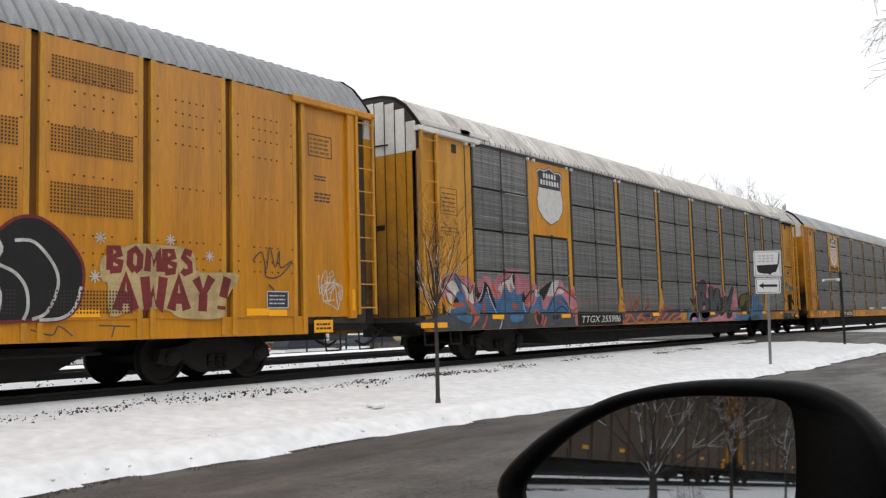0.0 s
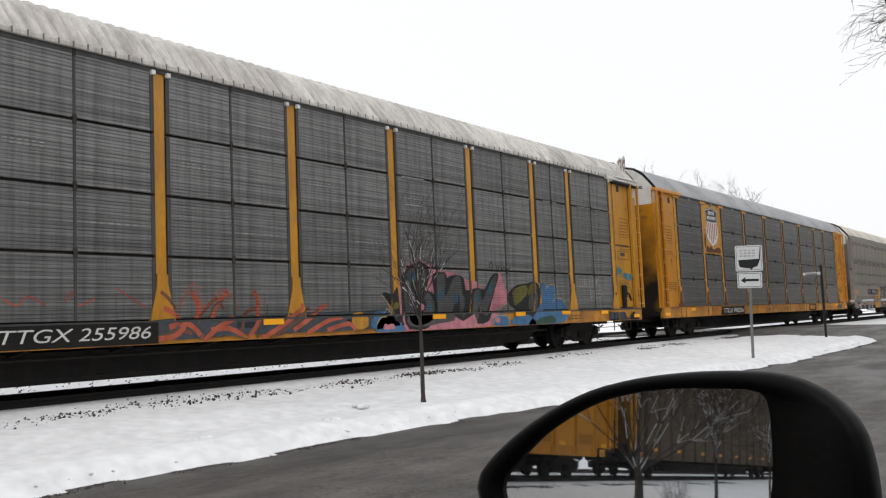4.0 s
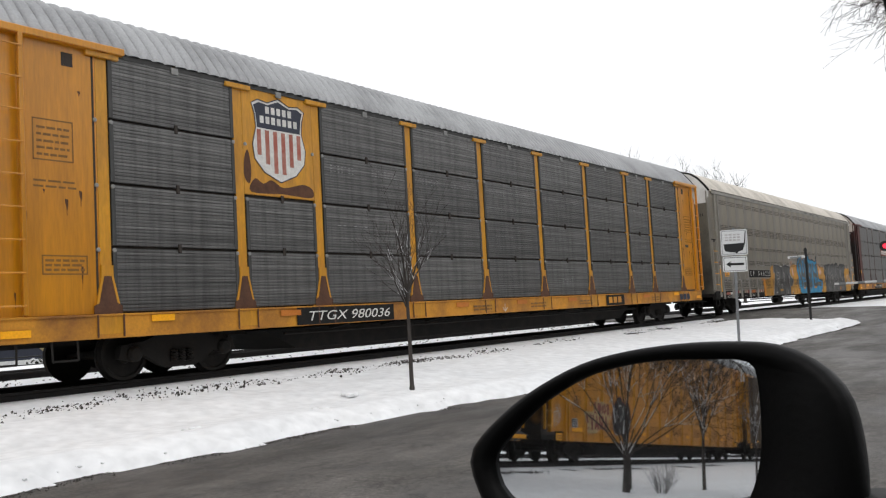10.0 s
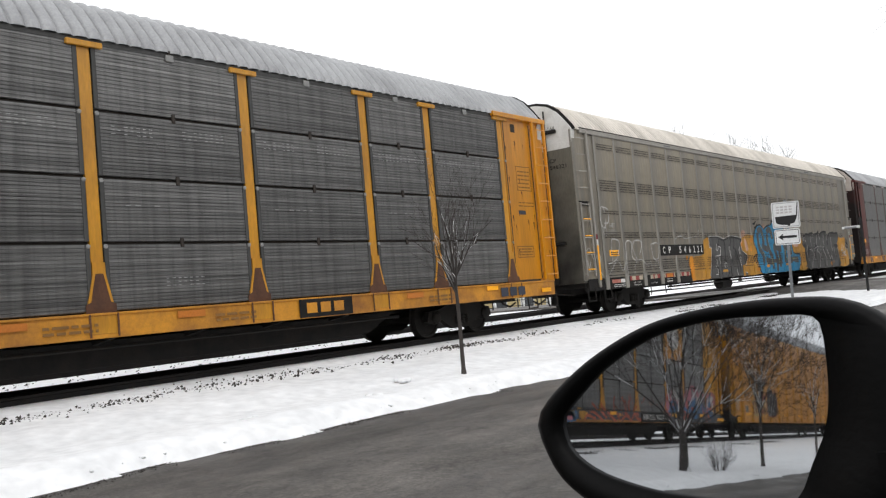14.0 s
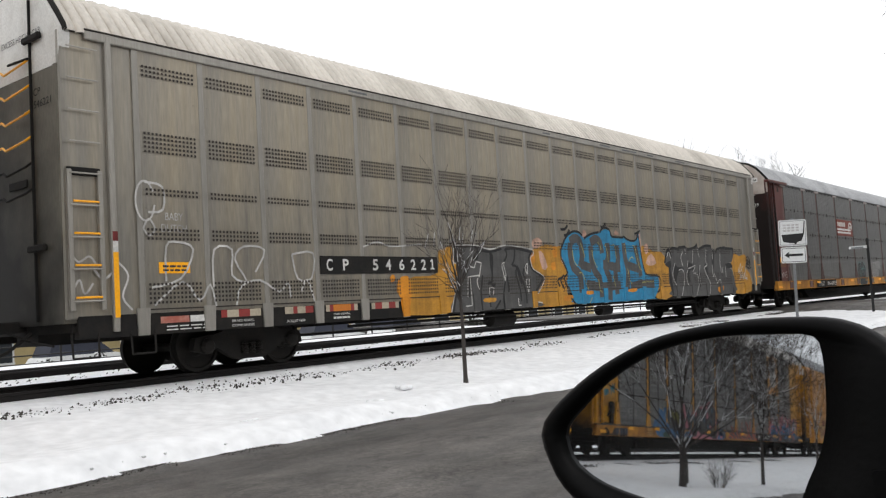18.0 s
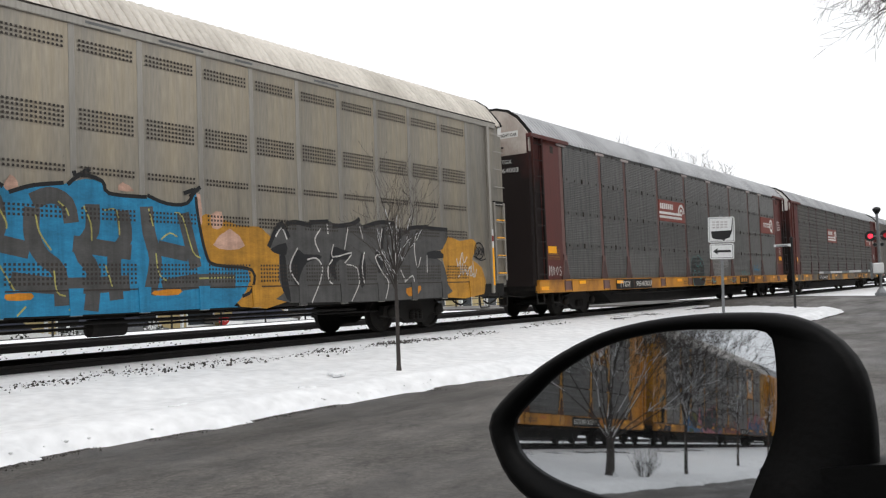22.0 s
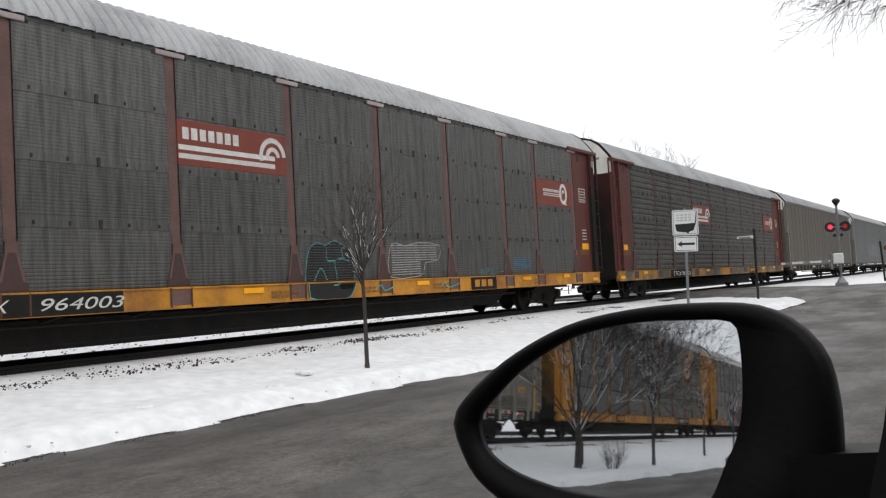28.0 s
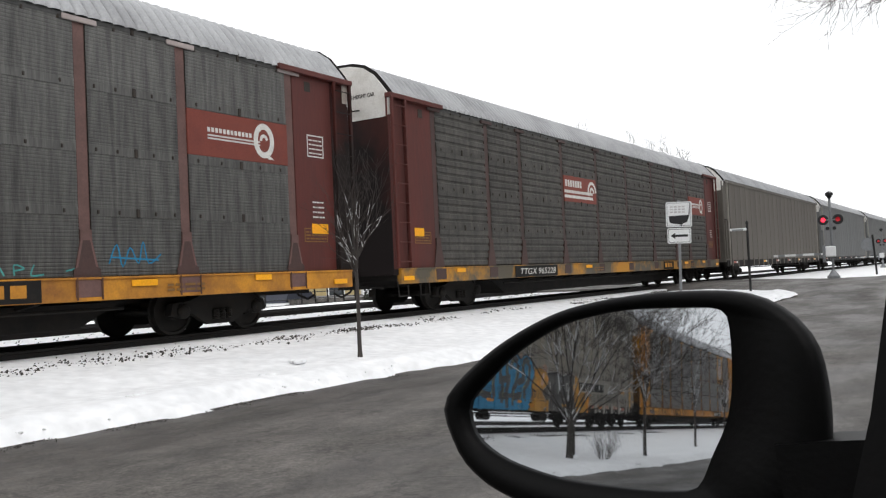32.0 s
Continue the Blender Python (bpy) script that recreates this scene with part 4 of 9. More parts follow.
def yellow_car(label, detailed=True, paint=None):
    """A smooth-sided yellow carrier with channel posts and vent plates."""
    paint = paint or M_YELLOW
    car = thing("autorack_car", label, "freight car", "freight train")
    part("roof", roof_mesh(M_ROOF_GREY), None, car)
    core(car)
    underframe(car)
    running_gear(car)
    end_wall(car, False, M_YELLOW, M_WHITE)
    end_wall(car, True, M_YELLOW, M_WHITE)
    g = G().box(1.40, 1.50, -11.9, 11.9, 0.68, 1.0, 0.01).box(-1.55, -1.40, -13.5, 13.5, 0.64, 0.98)
    part("side_sill", g, paint, car)
    js = [0.8, 2.72] + [2.72 + (JOINT - 5.44) * i / 14 for i in range(1, 11)] + [JOINT - 7.61, JOINT - 5.86, JOINT - 4.3, JOINT - 2.72, JOINT - 0.8]
    for i, (a, b) in enumerate(zip(js, js[1:])):
        if i in (0, len(js) - 2):
            continue
        w = round(b - a - 0.26, 3)

        def make():
            g = G().box(0, 0.05, 0, w, 0, 4.0, 0.012)
            return g.mesh("panel", paint)
        p = part("panel", shared(("ypanel", w, paint.name), make), None, car)
        p.location = (1.475, a + 0.13 - MID, 0.98)

        def rivets():
            g = G()
            for z in (0.78, 0.95, 1.2, 2.05, 2.75, 3.05, 3.25, 3.45):
                for y in [0.06, w - 0.06] + [w * (0.3 + 0.1 * k) for k in range(5)]:
                    g.box(0.048, 0.064, y - 0.011, y + 0.011, z - 0.011, z + 0.011)
            return g.mesh("rivet_grid", M_RUST)
        if detailed:
            tagged(part("rivet_grid", shared(("rivet_grid", w), rivets), None, p, "rusty rivet heads"), kind="stuff")
        if i in (1, 3, 5, 7, 9, 11, 12) and detailed:
            q = part("vent_grille", shared(("yholes", w), lambda: holes(0.08, w - 0.08, 0.05, ((4.36, 4.76), (3.32, 3.72), (2.46, 2.94), (1.06, 1.45)))), None, p, "grille of small punched vent holes")
            tagged(q, kind="stuff")
            q.location = (0.0545 + (0.018 if i > 9 else 0), 0, -0.98)
    for j in js[1:-1]:
        def make():
            g = G()
            for s in (-1, 1):
                g.box(1.44, 1.535, s * 0.11 - 0.045, s * 0.11 + 0.045, 0.7, 4.98, 0.006)
            return g.mesh("channel_post", M_YELLOW_OLD if paint == M_YELLOW else M_YELLOW_GRIMY)
        p = part("channel_post", shared(("ychannel", paint.name), make), None, car)
        p.location = (0, j - MID, 0)
        part("channel_web", shared("yweb", lambda: G().box(1.44, 1.46, -0.14, 0.14, 0.7, 4.98).mesh("channel_web", M_YELLOW_SHADE)), None, p, "rusty recessed channel, its shade put into the colour")
    for near in (True, False):
        e = (lambda j: j) if near else (lambda j: JOINT - j)
        a, b = sorted((e(1.45) - MID, e(2.58) - MID))
        part("end_panel", G().box(1.44, 1.48, a, b, 0.98, 4.95, 0.01), paint, car)
        a, b = sorted((e(0.74) - MID, e(1.45) - MID))
        part("corner_post", G().box(1.36, 1.42, a, b, 0.95, 4.9, 0.01), M_YELLOW_OLD, car)
        part("corner_bar", G().box(1.42, 1.56, *sorted((e(1.28) - MID, e(1.46) - MID)), 0.95, 4.9, 0.012), M_YELLOW, car)
        a, b = sorted((e(0.70) - MID, e(2.9) - MID))
        part("top_rail", G().box(1.42, 1.60, a, b, 4.88, 5.0, 0.012), M_YELLOW, car)
        ladder(car, *sorted((e(0.78), e(1.24))), M_YELLOW_OLD)
        j = min(e(1.7), e(2.35))
        frame_box(car, j - 0.1, 3.95, 0.62, 0.42, 0.02, M_TEXT_DARK, 1.481)
        bars(car, j - 0.05, 4.0, 0.5, 0.32, 4, M_TEXT_RUST, 1.481)
        bars(car, j + 0.05, 3.1, 0.42, 0.2, 3, M_TEXT_DARK, 1.481)
        bars(car, j + 0.05, 3.5, 0.3, 0.12, 2, M_NAVY, 1.481)
        part("placard", G().box(1.478, 1.484, j - MID, j - MID + 0.48, 0.70, 0.93), M_REFLECT, car, "yellow lettered placard")
        part("placard_hanger", G().box(1.42, 1.478, j - MID + 0.05, j - MID + 0.43, 0.72, 0.99), M_BLACK, car)
        bars(car, j + 0.05, 0.74, 0.38, 0.15, 2, M_TEXT_DARK, 1.485)
        part("reflector", G().box(1.561, 1.567, *sorted((e(1.34) - MID, e(1.42) - MID)), 1.1, 1.5), M_REFLECT, car)
    for j in (1.7, 5.2, 8.4, 11.6, 14.8, 18, JOINT - 7.1, JOINT - 3.95):
        tape(car, j, 1.0 if j < 20 else 1.02, 0.48, 0.12, 1.535)
    return car


def tan_car(label, side, post_mat, roof_mat, detailed=True, vent=None):
    """A smooth-sided carrier with slim posts, punched vents and sill brackets."""
    car = thing("autorack_car", label, "freight car", "freight train")
    part("roof", roof_mesh(roof_mat, 0.19), None, car)
    core(car)
    underframe(car, False)
    running_gear(car)
    end_wall(car, False, side, M_WHITE)
    end_wall(car, True, side, M_WHITE)
    w = 1.165
    spots = [1.91 + w * i for i in range(22)]
    for i, a in enumerate(spots):
        def make():
            g = G().box(0, 0.03, 0, w - 0.004, 0, 4.06, 0.006)
            for k in range(9):
                for y in (0.12, w - 0.14):
                    g.box(0.03, 0.036, y - 0.009, y + 0.009, 0.3 + k * 0.42, 0.32 + k * 0.42)
            return g.mesh("panel", side)
        if i < 21:
            p = part("panel", shared(("tpanel", side.name), make), None, car)
            p.location = (1.475, a - MID, 0.94)
        if detailed and vent and i < 21:
            q = part("vent_grille", shared("tholes", lambda: holes(0.09, w - 0.09, 0.068, ((4.50, 4.71), (3.34, 3.68), (2.69, 2.89), (2.02, 2.25), (1.06, 1.45)))), None, car, "grille of small punched vent holes")
            tagged(q, kind="stuff")
            q.location = (1.5215, a - MID, 0)

        def post():
            return G().box(1.48, 1.5145, -0.05, 0.05, 0.9, 4.98, 0.006).mesh("post", post_mat)

        def bracket():
            return G().prism([(-0.09, 0.62), (0.09, 0.62), (0.11, 1.02), (-0.11, 1.02)], 0, 1.49, 1.53).mesh("sill_bracket", post_mat)
        for key, fn in (("post", post), ("sill_bracket", bracket)):
            q = part(key, shared(("t" + key, post_mat.name), fn), None, car)
            q.location = (0, a - MID, 0)
    part("panel", G().box(1.475, 1.505, spots[-1] - MID, 27.1 - MID, 0.94, 5.0, 0.006), side, car)
    part("side_sill", G().box(1.36, 1.50, -13.5, 13.5, 0.62, 0.94, 0.01).box(-1.5, -1.4, -13.5, 13.5, 0.6, 0.95), M_BLACK, car)
    part("top_chord", G().box(1.46, 1.55, -13.3, 13.3, 4.90, 5.03, 0.012), post_mat, car)
    # thin dark strip that stands in for the roof edge's shadow line
    part("eave_gap", G().box(1.46, 1.556, -13.3, 13.3, 5.032, 5.05), M_DARK, car)
    for near in (True, False):
        e = (lambda j: j) if near else (lambda j: JOINT - j)
        part("corner_panel", G().box(1.40, 1.485, *sorted((e(0.74) - MID, e(1.9) - MID)), 0.9, 5.0, 0.02), side, car)
        part("corner_bar", G().box(1.44, 1.56, *sorted((e(1.42) - MID, e(1.52) - MID)), 0.7, 5.0, 0.02), M_POST_TAN, car)
        part("latch_bar", G().box(1.49, 1.52, *sorted((e(0.8) - MID, e(1.3) - MID)), 2.92, 3.04, 0.01), M_BLACK, car)
        ladder(car, *sorted((e(0.82), e(1.28))), post_mat, 1.53, 2.9)
        if detailed:
            for k in range(4):
                part("rung_paint", G().tube((1.563, e(0.86) - MID, 1.2 + 0.45 * k), (1.563, e(1.24) - MID, 1.2 + 0.45 * k), 0.017, n=6), M_REFLECT, car, "yellow painted rung")
    for j in (2.2, 9.1, 12.5, 16.0, 19.4, 22.9, 25.6):
        part("reflector", G().box(1.501, 1.506, j - MID, j - MID + 0.5, 0.78, 0.88), M_REFLECT if int(j) % 2 else M_STRIPE, car)
        part("reflector", G().box(1.501, 1.506, j - MID + 0.52, j - MID + 0.8, 0.78, 0.88), M_TEXT_WHITE, car)
    return car


TRAIN_CARS = []
car_a4 = yellow_car("smooth grimy yellow steel car carrier with a grey roof", False, M_YELLOW_GRIMY)
car_a3 = yellow_car("smooth grimy yellow steel car carrier with a grey roof", False, M_YELLOW_GRIMY)
car_a2 = yellow_car("smooth grimy yellow steel car carrier with a grey roof", False, M_YELLOW_GRIMY)
car_a = yellow_car("yellow steel car carrier with sprayed lettering and a grey roof")
car_b = panel_car("yellow-ended car carrier, grey corrugated sides, heavy graffiti, white roof", M_YELLOW_OLD, M_YELLOW_OLD, M_SILL, M_PANEL, M_ROOF_WHITE, M_WHITE, False, "logo", True)
car_c = panel_car("yellow-ended car carrier with grey corrugated sides and a dark roof", M_YELLOW, M_YELLOW_OLD, M_SILL, M_PANEL_C, M_ROOF_DARK, M_WHITE, True, "logo", foot=M_RUST)
car_d = tan_car("tan-grey steel car carrier with large blue and silver graffiti", M_TAN, M_POST_TAN, M_ROOF_TAN, True, True)
car_e = panel_car("oxide-red car carrier with grey panels and red name boards", M_RED, M_RED_POST, M_SILL, M_PANEL_E, M_ROOF_DARK, M_CAP_END, "pale", True, foot=M_POST_F, ribs=(18, 0.007))
car_f = panel_car("dark red car carrier with grey corrugated panels and patchy yellow sill", M_RED_DULL, M_POST_F, M_SILL_PATCHY, M_PANEL_F, M_ROOF_DARK, M_WHITE, True, True, ribs=(5, 0.03))
car_g = tan_car("weathered brown-grey steel car carrier with faint graffiti", M_BROWN, M_BROWN, M_ROOF_GREY, False)
car_h = tan_car("weathered grey-green steel car carrier", M_GREYGREEN, M_GREYGREEN, M_ROOF_DARK, False)
car_i = tan_car("weathered grey-green steel car carrier", M_GREYGREEN, M_GREYGREEN, M_ROOF_GREY, False)
car_j = tan_car("weathered brown steel car carrier", M_BROWN, M_BROWN, M_ROOF_GREY, False)
FIRST = 13.65 - 4 * JOINT
for k, c in enumerate((car_a4, car_a3, car_a2, car_a, car_b, car_c, car_d, car_e, car_f, car_g, car_h, car_i, car_j)):
    TRAIN_CARS.append((c, FIRST + k * JOINT + MID))


# ---- paint, lettering and name boards on the cars ----
def patch(car, pts, mat, x, soft=True, name="paint_patch", n=4):
    p = [(j - MID, z) for j, z in (smooth_loop(pts, n) if soft else pts)]
    if car in (car_b, car_e) and PX <= x < PX + 0.04 and max(z for _, z in p) < 2.4:
        return part(name, fill_ribbed(p, x, 0.045 if car == car_b else 0.02), mat, car)
    return part(name, fill(p, x), mat, car)


def line(car, runs, w, mat, x, n=4, name="paint_line"):
    for r in runs:
        part(name, strokes([[(j - MID, z) for j, z in (smooth_loop(r, n, False) if len(r) > 2 else r)]], w, x), mat, car)


def outline(car, pts, w, mat, x, n=4, soft=True, name="paint_line"):
    p = smooth_loop(pts, n) if soft else pts
    return part(name, strokes([[(j - MID, z) for j, z in p + [p[0]]]], w, x), mat, car)


def star(car, j, z, r, mat, x):
    runs = [[(j - r * math.cos(a), z - r * math.sin(a)), (j + r * math.cos(a), z + r * math.sin(a))] for a in (0, 0.785, 1.571, 2.356)]
    line(car, runs, 0.02, mat, x, name="paint_star")


def words(car, body, j, z, size, mat, x, width, turn=0.0, **kw):
    me = text_mesh(body, size, mat, **kw)
    xs_ = [v.co.x for v in me.vertices]
    me.transform(Matrix.Diagonal((width / (max(xs_) - min(xs_)), 1, 1, 1)))
    me.transform(Matrix.Rotation(radians(turn), 4, "Z"))
    me.transform(Matrix.Translation((x, j - MID, z)) @ SIDE)
    return part("lettering", me, mat, car)


PX = 1.498   # face of the corrugated panels
SX = 1.578   # face of the side sill
# the yellow car: dark bubble letter, cream cloud and red words
AX = 1.541
blob = [(20.3, 2.25), (20.6, 2.1), (20.95, 2.34), (21.21, 2.39), (21.42, 2.32), (21.68, 2.12), (21.91, 1.8), (21.93, 1.46), (21.82, 1.13), (21.6, 0.99), (21.2, 0.98), (20.3, 1.0), (19.9, 1.4), (19.95, 1.95)]
patch(car_a, blob, S_BLACK, AX)
outline(car_a, blob, 0.045, S_RED, AX + 0.002)
line(car_a, [[(20.6, 2.2), (20.78, 1.95), (20.72, 1.75), (20.96, 1.62), (21.11, 1.42), (21.14, 1.16), (21.08, 0.99)], [(20.95, 2.05), (21.22, 2.04), (21.49, 1.75), (21.56, 1.46), (21.41, 1.1), (21.2, 1.0)], [(20.2, 1.9), (20.45, 1.6), (20.75, 1.4), (20.75, 1.1)], [(21.3, 0.99), (21.6, 1.01), (21.8, 1.15), (21.9, 1.45)]], 0.045, S_WHITE, AX + 0.004)
patch(car_a, [(22.21, 1.87), (22.7, 2.09), (23.14, 2.11), (23.77, 2.06), (23.86, 1.74), (24.23, 1.72), (24.72, 1.69), (24.41, 1.26), (24.36, 0.99), (23.57, 0.99), (23.3, 1.12), (22.74, 1.12), (22.35, 1.03), (22.31, 1.5), (22.23, 1.53)], S_CREAM, AX, n=3)
BLOCK = {"B": [[(0, 0), (0, 1), (0.6, 0.95), (0.7, 0.75), (0.15, 0.52), (0.75, 0.35), (0.65, 0.05), (0, 0)]], "O": [[(0.4, 0), (0.05, 0.3), (0.1, 0.8), (0.45, 1), (0.8, 0.7), (0.75, 0.2), (0.4, 0)]], "M": [[(0, 0), (0.12, 1), (0.45, 0.35), (0.8, 1), (0.9, 0)]], "S": [[(0.75, 0.9), (0.3, 1), (0.1, 0.75), (0.6, 0.45), (0.65, 0.1), (0.2, 0), (0, 0.12)]], "A": [[(0, 0), (0.4, 1), (0.8, 0)], [(0.2, 0.35), (0.65, 0.35)]], "W": [[(0, 1), (0.15, 0), (0.42, 0.6), (0.7, 0), (0.9, 1)]], "Y": [[(0, 1), (0.4, 0.5), (0.85, 1.05)], [(0.4, 0.5), (0.35, -0.05)]], "!": [[(0.45, 1.05), (0.2, 0.4)], [(0.12, 0.12), (0.1, 0.0)]]}


def block_word(car, body, j, z, w, h, thick, mat, x):
    """Hand-sprayed block letters."""
    for k, ch in enumerate(body):
        line(car, [[(j + k * w + a * w * 0.78, z + b * h) for a, b in run] for run in BLOCK[ch]], thick, mat, x, 1, "lettering")


block_word(car_a, "BOMBS", 22.34, 1.70, 0.31, 0.33, 0.115, S_RED, AX + 0.003)
block_word(car_a, "AWAY!", 22.46, 1.12, 0.46, 0.50, 0.165, S_RED, AX + 0.003)
for j, z in ((22.19, 2.16), (23.37, 2.2), (24.11, 1.98), (22.11, 1.6)):
    star(car_a, j, z, 0.09, S_WHITE, AX + 0.002)
line(car_a, [[(25.0, 1.95), (25.2, 2.1), (25.3, 1.8), (25.38, 2.2), (25.5, 1.85), (25.6, 2.15), (25.62, 1.85), (25.9, 1.98), (25.6, 1.7), (25.3, 1.68), (25.28, 1.85)], [(25.35, 1.55), (25.5, 1.4), (25.3, 1.25)]], 0.025, S_GREY, AX)
line(car_a, [[(26.6, 1.75), (26.62, 1.4), (26.75, 1.55), (26.85, 1.25), (27.0, 1.6), (27.1, 1.15), (27.15, 1.5), (26.9, 1.62), (26.7, 1.3), (27.0, 1.3)], [(26.8, 1.7), (26.9, 1.72), (26.85, 1.6), (26.75, 1.66)]], 0.022, S_WHITE, 1.483)
part("data_plate", G().box(1.536, 1.541, 25.32 - MID, 25.78 - MID, 1.16, 1.42), M_NAVY, car_a, "dark stencil data plate with white border")
frame_box(car_a, 25.30, 1.14, 0.50, 0.30, 0.018, M_TEXT_WHITE, 1.541)
bars(car_a, 25.36, 1.2, 0.36, 0.2, 3, M_TEXT_WHITE, 1.542, 0.35)
tape(car_a, 25.34, 1.01, 0.42, 0.11, 1.54)
line(car_a, [[(21.2, 0.86), (21.5, 0.78), (21.6, 0.9), (21.8, 0.76)], [(22.2, 0.9), (22.7, 0.88)], [(22.45, 0.89), (22.4, 0.72)]], 0.02, S_GREY, 1.503)

def clipped(pts, axis, limit, keep_above):
    """The part of a flat outline on one side of a straight line."""
    out, n = [], len(pts)
    for i in range(n):
        p, q = pts[i], pts[(i + 1) % n]
        a, b = ((p[axis] - limit), (q[axis] - limit)) if keep_above else ((limit - p[axis]), (limit - q[axis]))
        if a >= 0:
            out.append(p)
        if (a > 0 > b) or (a < 0 < b):
            f = a / (a - b)
            out.append((p[0] + (q[0] - p[0]) * f, p[1] + (q[1] - p[1]) * f))
    return out


def joined(meshes):
    g = G()
    for m in meshes:
        k = len(g.v)
        g.v += m.v
        g.f += [tuple(k + i for i in f) for f in m.f]
    return g


def sprayed(car, pts, layer):
    """Paint laid over whatever part of the side it falls on: end panel, ribs, posts, sill."""
    up = 0.0009 * layer
    loc = lambda q: [(j - MID, z) for j, z in q]
    if car == car_d:
        return [fill(loc(pts), DX + 0.0006 * layer)]
    out = []
    body = clipped(pts, 1, 1.0, True)
    low = clipped(clipped(pts, 1, 0.968, False), 1, 0.648, True)
    if len(low) > 2:
        out.append(fill(loc(low), SX + 0.002 + up))
    if len(body) < 3:
        return out
    near, rest = clipped(clipped(body, 0, 2.515, False), 0, 1.36, True), clipped(body, 0, 2.68, True)
    if len(near) > 2:
        out.append(fill(loc(near), 1.4875 + up))
    if len(rest) > 2:
        out.append(fill_ribbed(loc(rest), PX + up))
    lo, hi = min(j for j, z in body), max(j for j, z in body)
    for j in POSTS:
        if lo < j + 0.2 and hi > j - 0.2:
            for w, z0, z1, face in ((0.098, 1.72, 3.0, 1.4815), (0.098, 1.60, 1.72, 1.5185), (0.115, 1.45, 1.60, 1.5185), (0.165, 1.2, 1.45, 1.5185), (0.20, 1.0, 1.2, 1.5185)):
                piece = clipped(clipped(clipped(clipped(body, 0, j - w, True), 0, j + w, False), 1, z0, True), 1, z1, False)
                if len(piece) > 2:
                    out.append(fill(loc(piece), face + up))
    return out


def mural(car, pts, mat, layer):
    g = joined(sprayed(car, smooth_loop(pts, 2), layer))
    if g.f:
        part("paint_patch", g, mat, car)


def mural_lines(car, runs, w, mat, layer):
    """Sprayed lines as short overlapping pieces along each run."""
    for r in runs:
        pts = [Vector(q) for q in (smooth_loop(r, 3, False) if len(r) > 2 else r)]
        bits = []
        for a, b in zip(pts, pts[1:]):
            d = (b - a)
            if d.length < 1e-4:
                continue
            d.normalize()
            o, e = Vector((-d.y, d.x)) * w / 2, d * w * 0.3
            bits += sprayed(car, [tuple(a - e + o), tuple(a - e - o), tuple(b + e - o), tuple(b + e + o)], layer + 0.08 * len(bits) / 40)
        if car == car_d:
            part("paint_line", strokes([[(q.x - MID, q.y) for q in pts]], w, DX + 0.0006 * layer), mat, car)
            continue
        g = joined(bits)
        if g.f:
            tagged(part("paint_line", g, mat, car), kind="stuff")


DX = 1.5165   # paint on the tan car
line(car_a, [[(26.72, 1.25), (26.66, 1.6), (26.78, 1.85), (26.82, 1.6), (26.72, 1.45), (26.9, 1.52), (27.02, 1.7), (26.98, 1.5), (26.86, 1.42)], [(26.6, 1.5), (26.85, 1.62), (27.2, 1.55), (27.18, 1.3), (27.1, 1.42), (27.22, 1.48)], [(26.7, 1.28), (26.95, 1.18), (27.1, 1.12), (27.05, 1.3)], [(26.88, 1.78), (26.95, 1.84), (26.99, 1.76), (26.9, 1.72), (26.88, 1.78)]], 0.02, S_WHITE, 1.4832)
# the winged piece by the near end
mural(car_b, [(1.16, 0.97), (7.24, 1.03), (7.22, 0.65), (1.16, 0.65)], S_SLATE, 0)
mural(car_b, [(1.24, 1.70), (1.47, 1.81), (1.61, 1.88), (1.84, 1.92), (1.99, 1.91), (2.21, 1.83), (2.44, 1.87), (2.60, 1.74), (2.57, 1.39), (1.24, 1.38)], S_PINK, 0)
mural(car_b, [(2.59, 1.48), (2.79, 1.67), (2.97, 1.82), (3.16, 1.89), (3.31, 1.85), (3.38, 1.72), (3.54, 1.77), (3.62, 1.90), (3.84, 1.97), (4.02, 2.05), (4.21, 2.10), (4.59, 2.04), (4.59, 1.92), (4.72, 1.92), (5.06, 1.86), (5.19, 1.71), (5.40, 1.77), (5.54, 1.51), (5.61, 1.67), (5.84, 1.75), (6.01, 1.65), (6.45, 1.85), (6.69, 1.82), (6.84, 1.64), (7.26, 1.67), (7.39, 1.54), (7.33, 1.37), (7.07, 1.09), (2.59, 1.12)], S_PINK, 0)
mural(car_b, [(2.59, 0.98), (2.64, 1.25), (2.91, 1.30), (3.08, 1.48), (3.71, 1.35), (3.83, 1.54), (4.01, 1.64), (4.20, 1.50), (4.39, 1.64), (4.45, 1.45), (4.71, 1.50), (4.68, 1.30), (4.97, 1.15), (5.25, 1.25), (5.39, 1.46), (5.61, 1.46), (5.64, 1.15), (5.82, 1.10), (6.13, 1.41), (6.60, 1.47), (6.83, 1.36), (6.99, 1.14), (6.98, 1.00)], S_BLUE, 1)
mural(car_b, [(1.94, 1.13), (1.99, 1.47), (2.21, 1.51), (2.34, 1.39), (2.44, 1.12), (2.43, 0.86), (2.20, 0.82), (1.70, 1.01), (1.75, 1.13)], S_BLUE, 1)
mural(car_b, [(1.61, 1.67), (1.75, 1.73), (1.94, 1.72), (2.09, 1.55), (1.99, 1.47), (1.91, 1.38), (1.81, 1.51)], S_WHITE, 2)
mural(car_b, [(1.61, 1.46), (1.75, 1.46), (1.85, 1.40), (1.80, 1.21), (1.72, 1.34)], S_WHITE, 2)
mural(car_b, [(2.19, 1.69), (2.34, 1.65), (2.49, 1.47), (2.55, 1.63), (2.62, 1.25), (2.44, 1.30), (2.34, 1.47)], S_WHITE, 2)
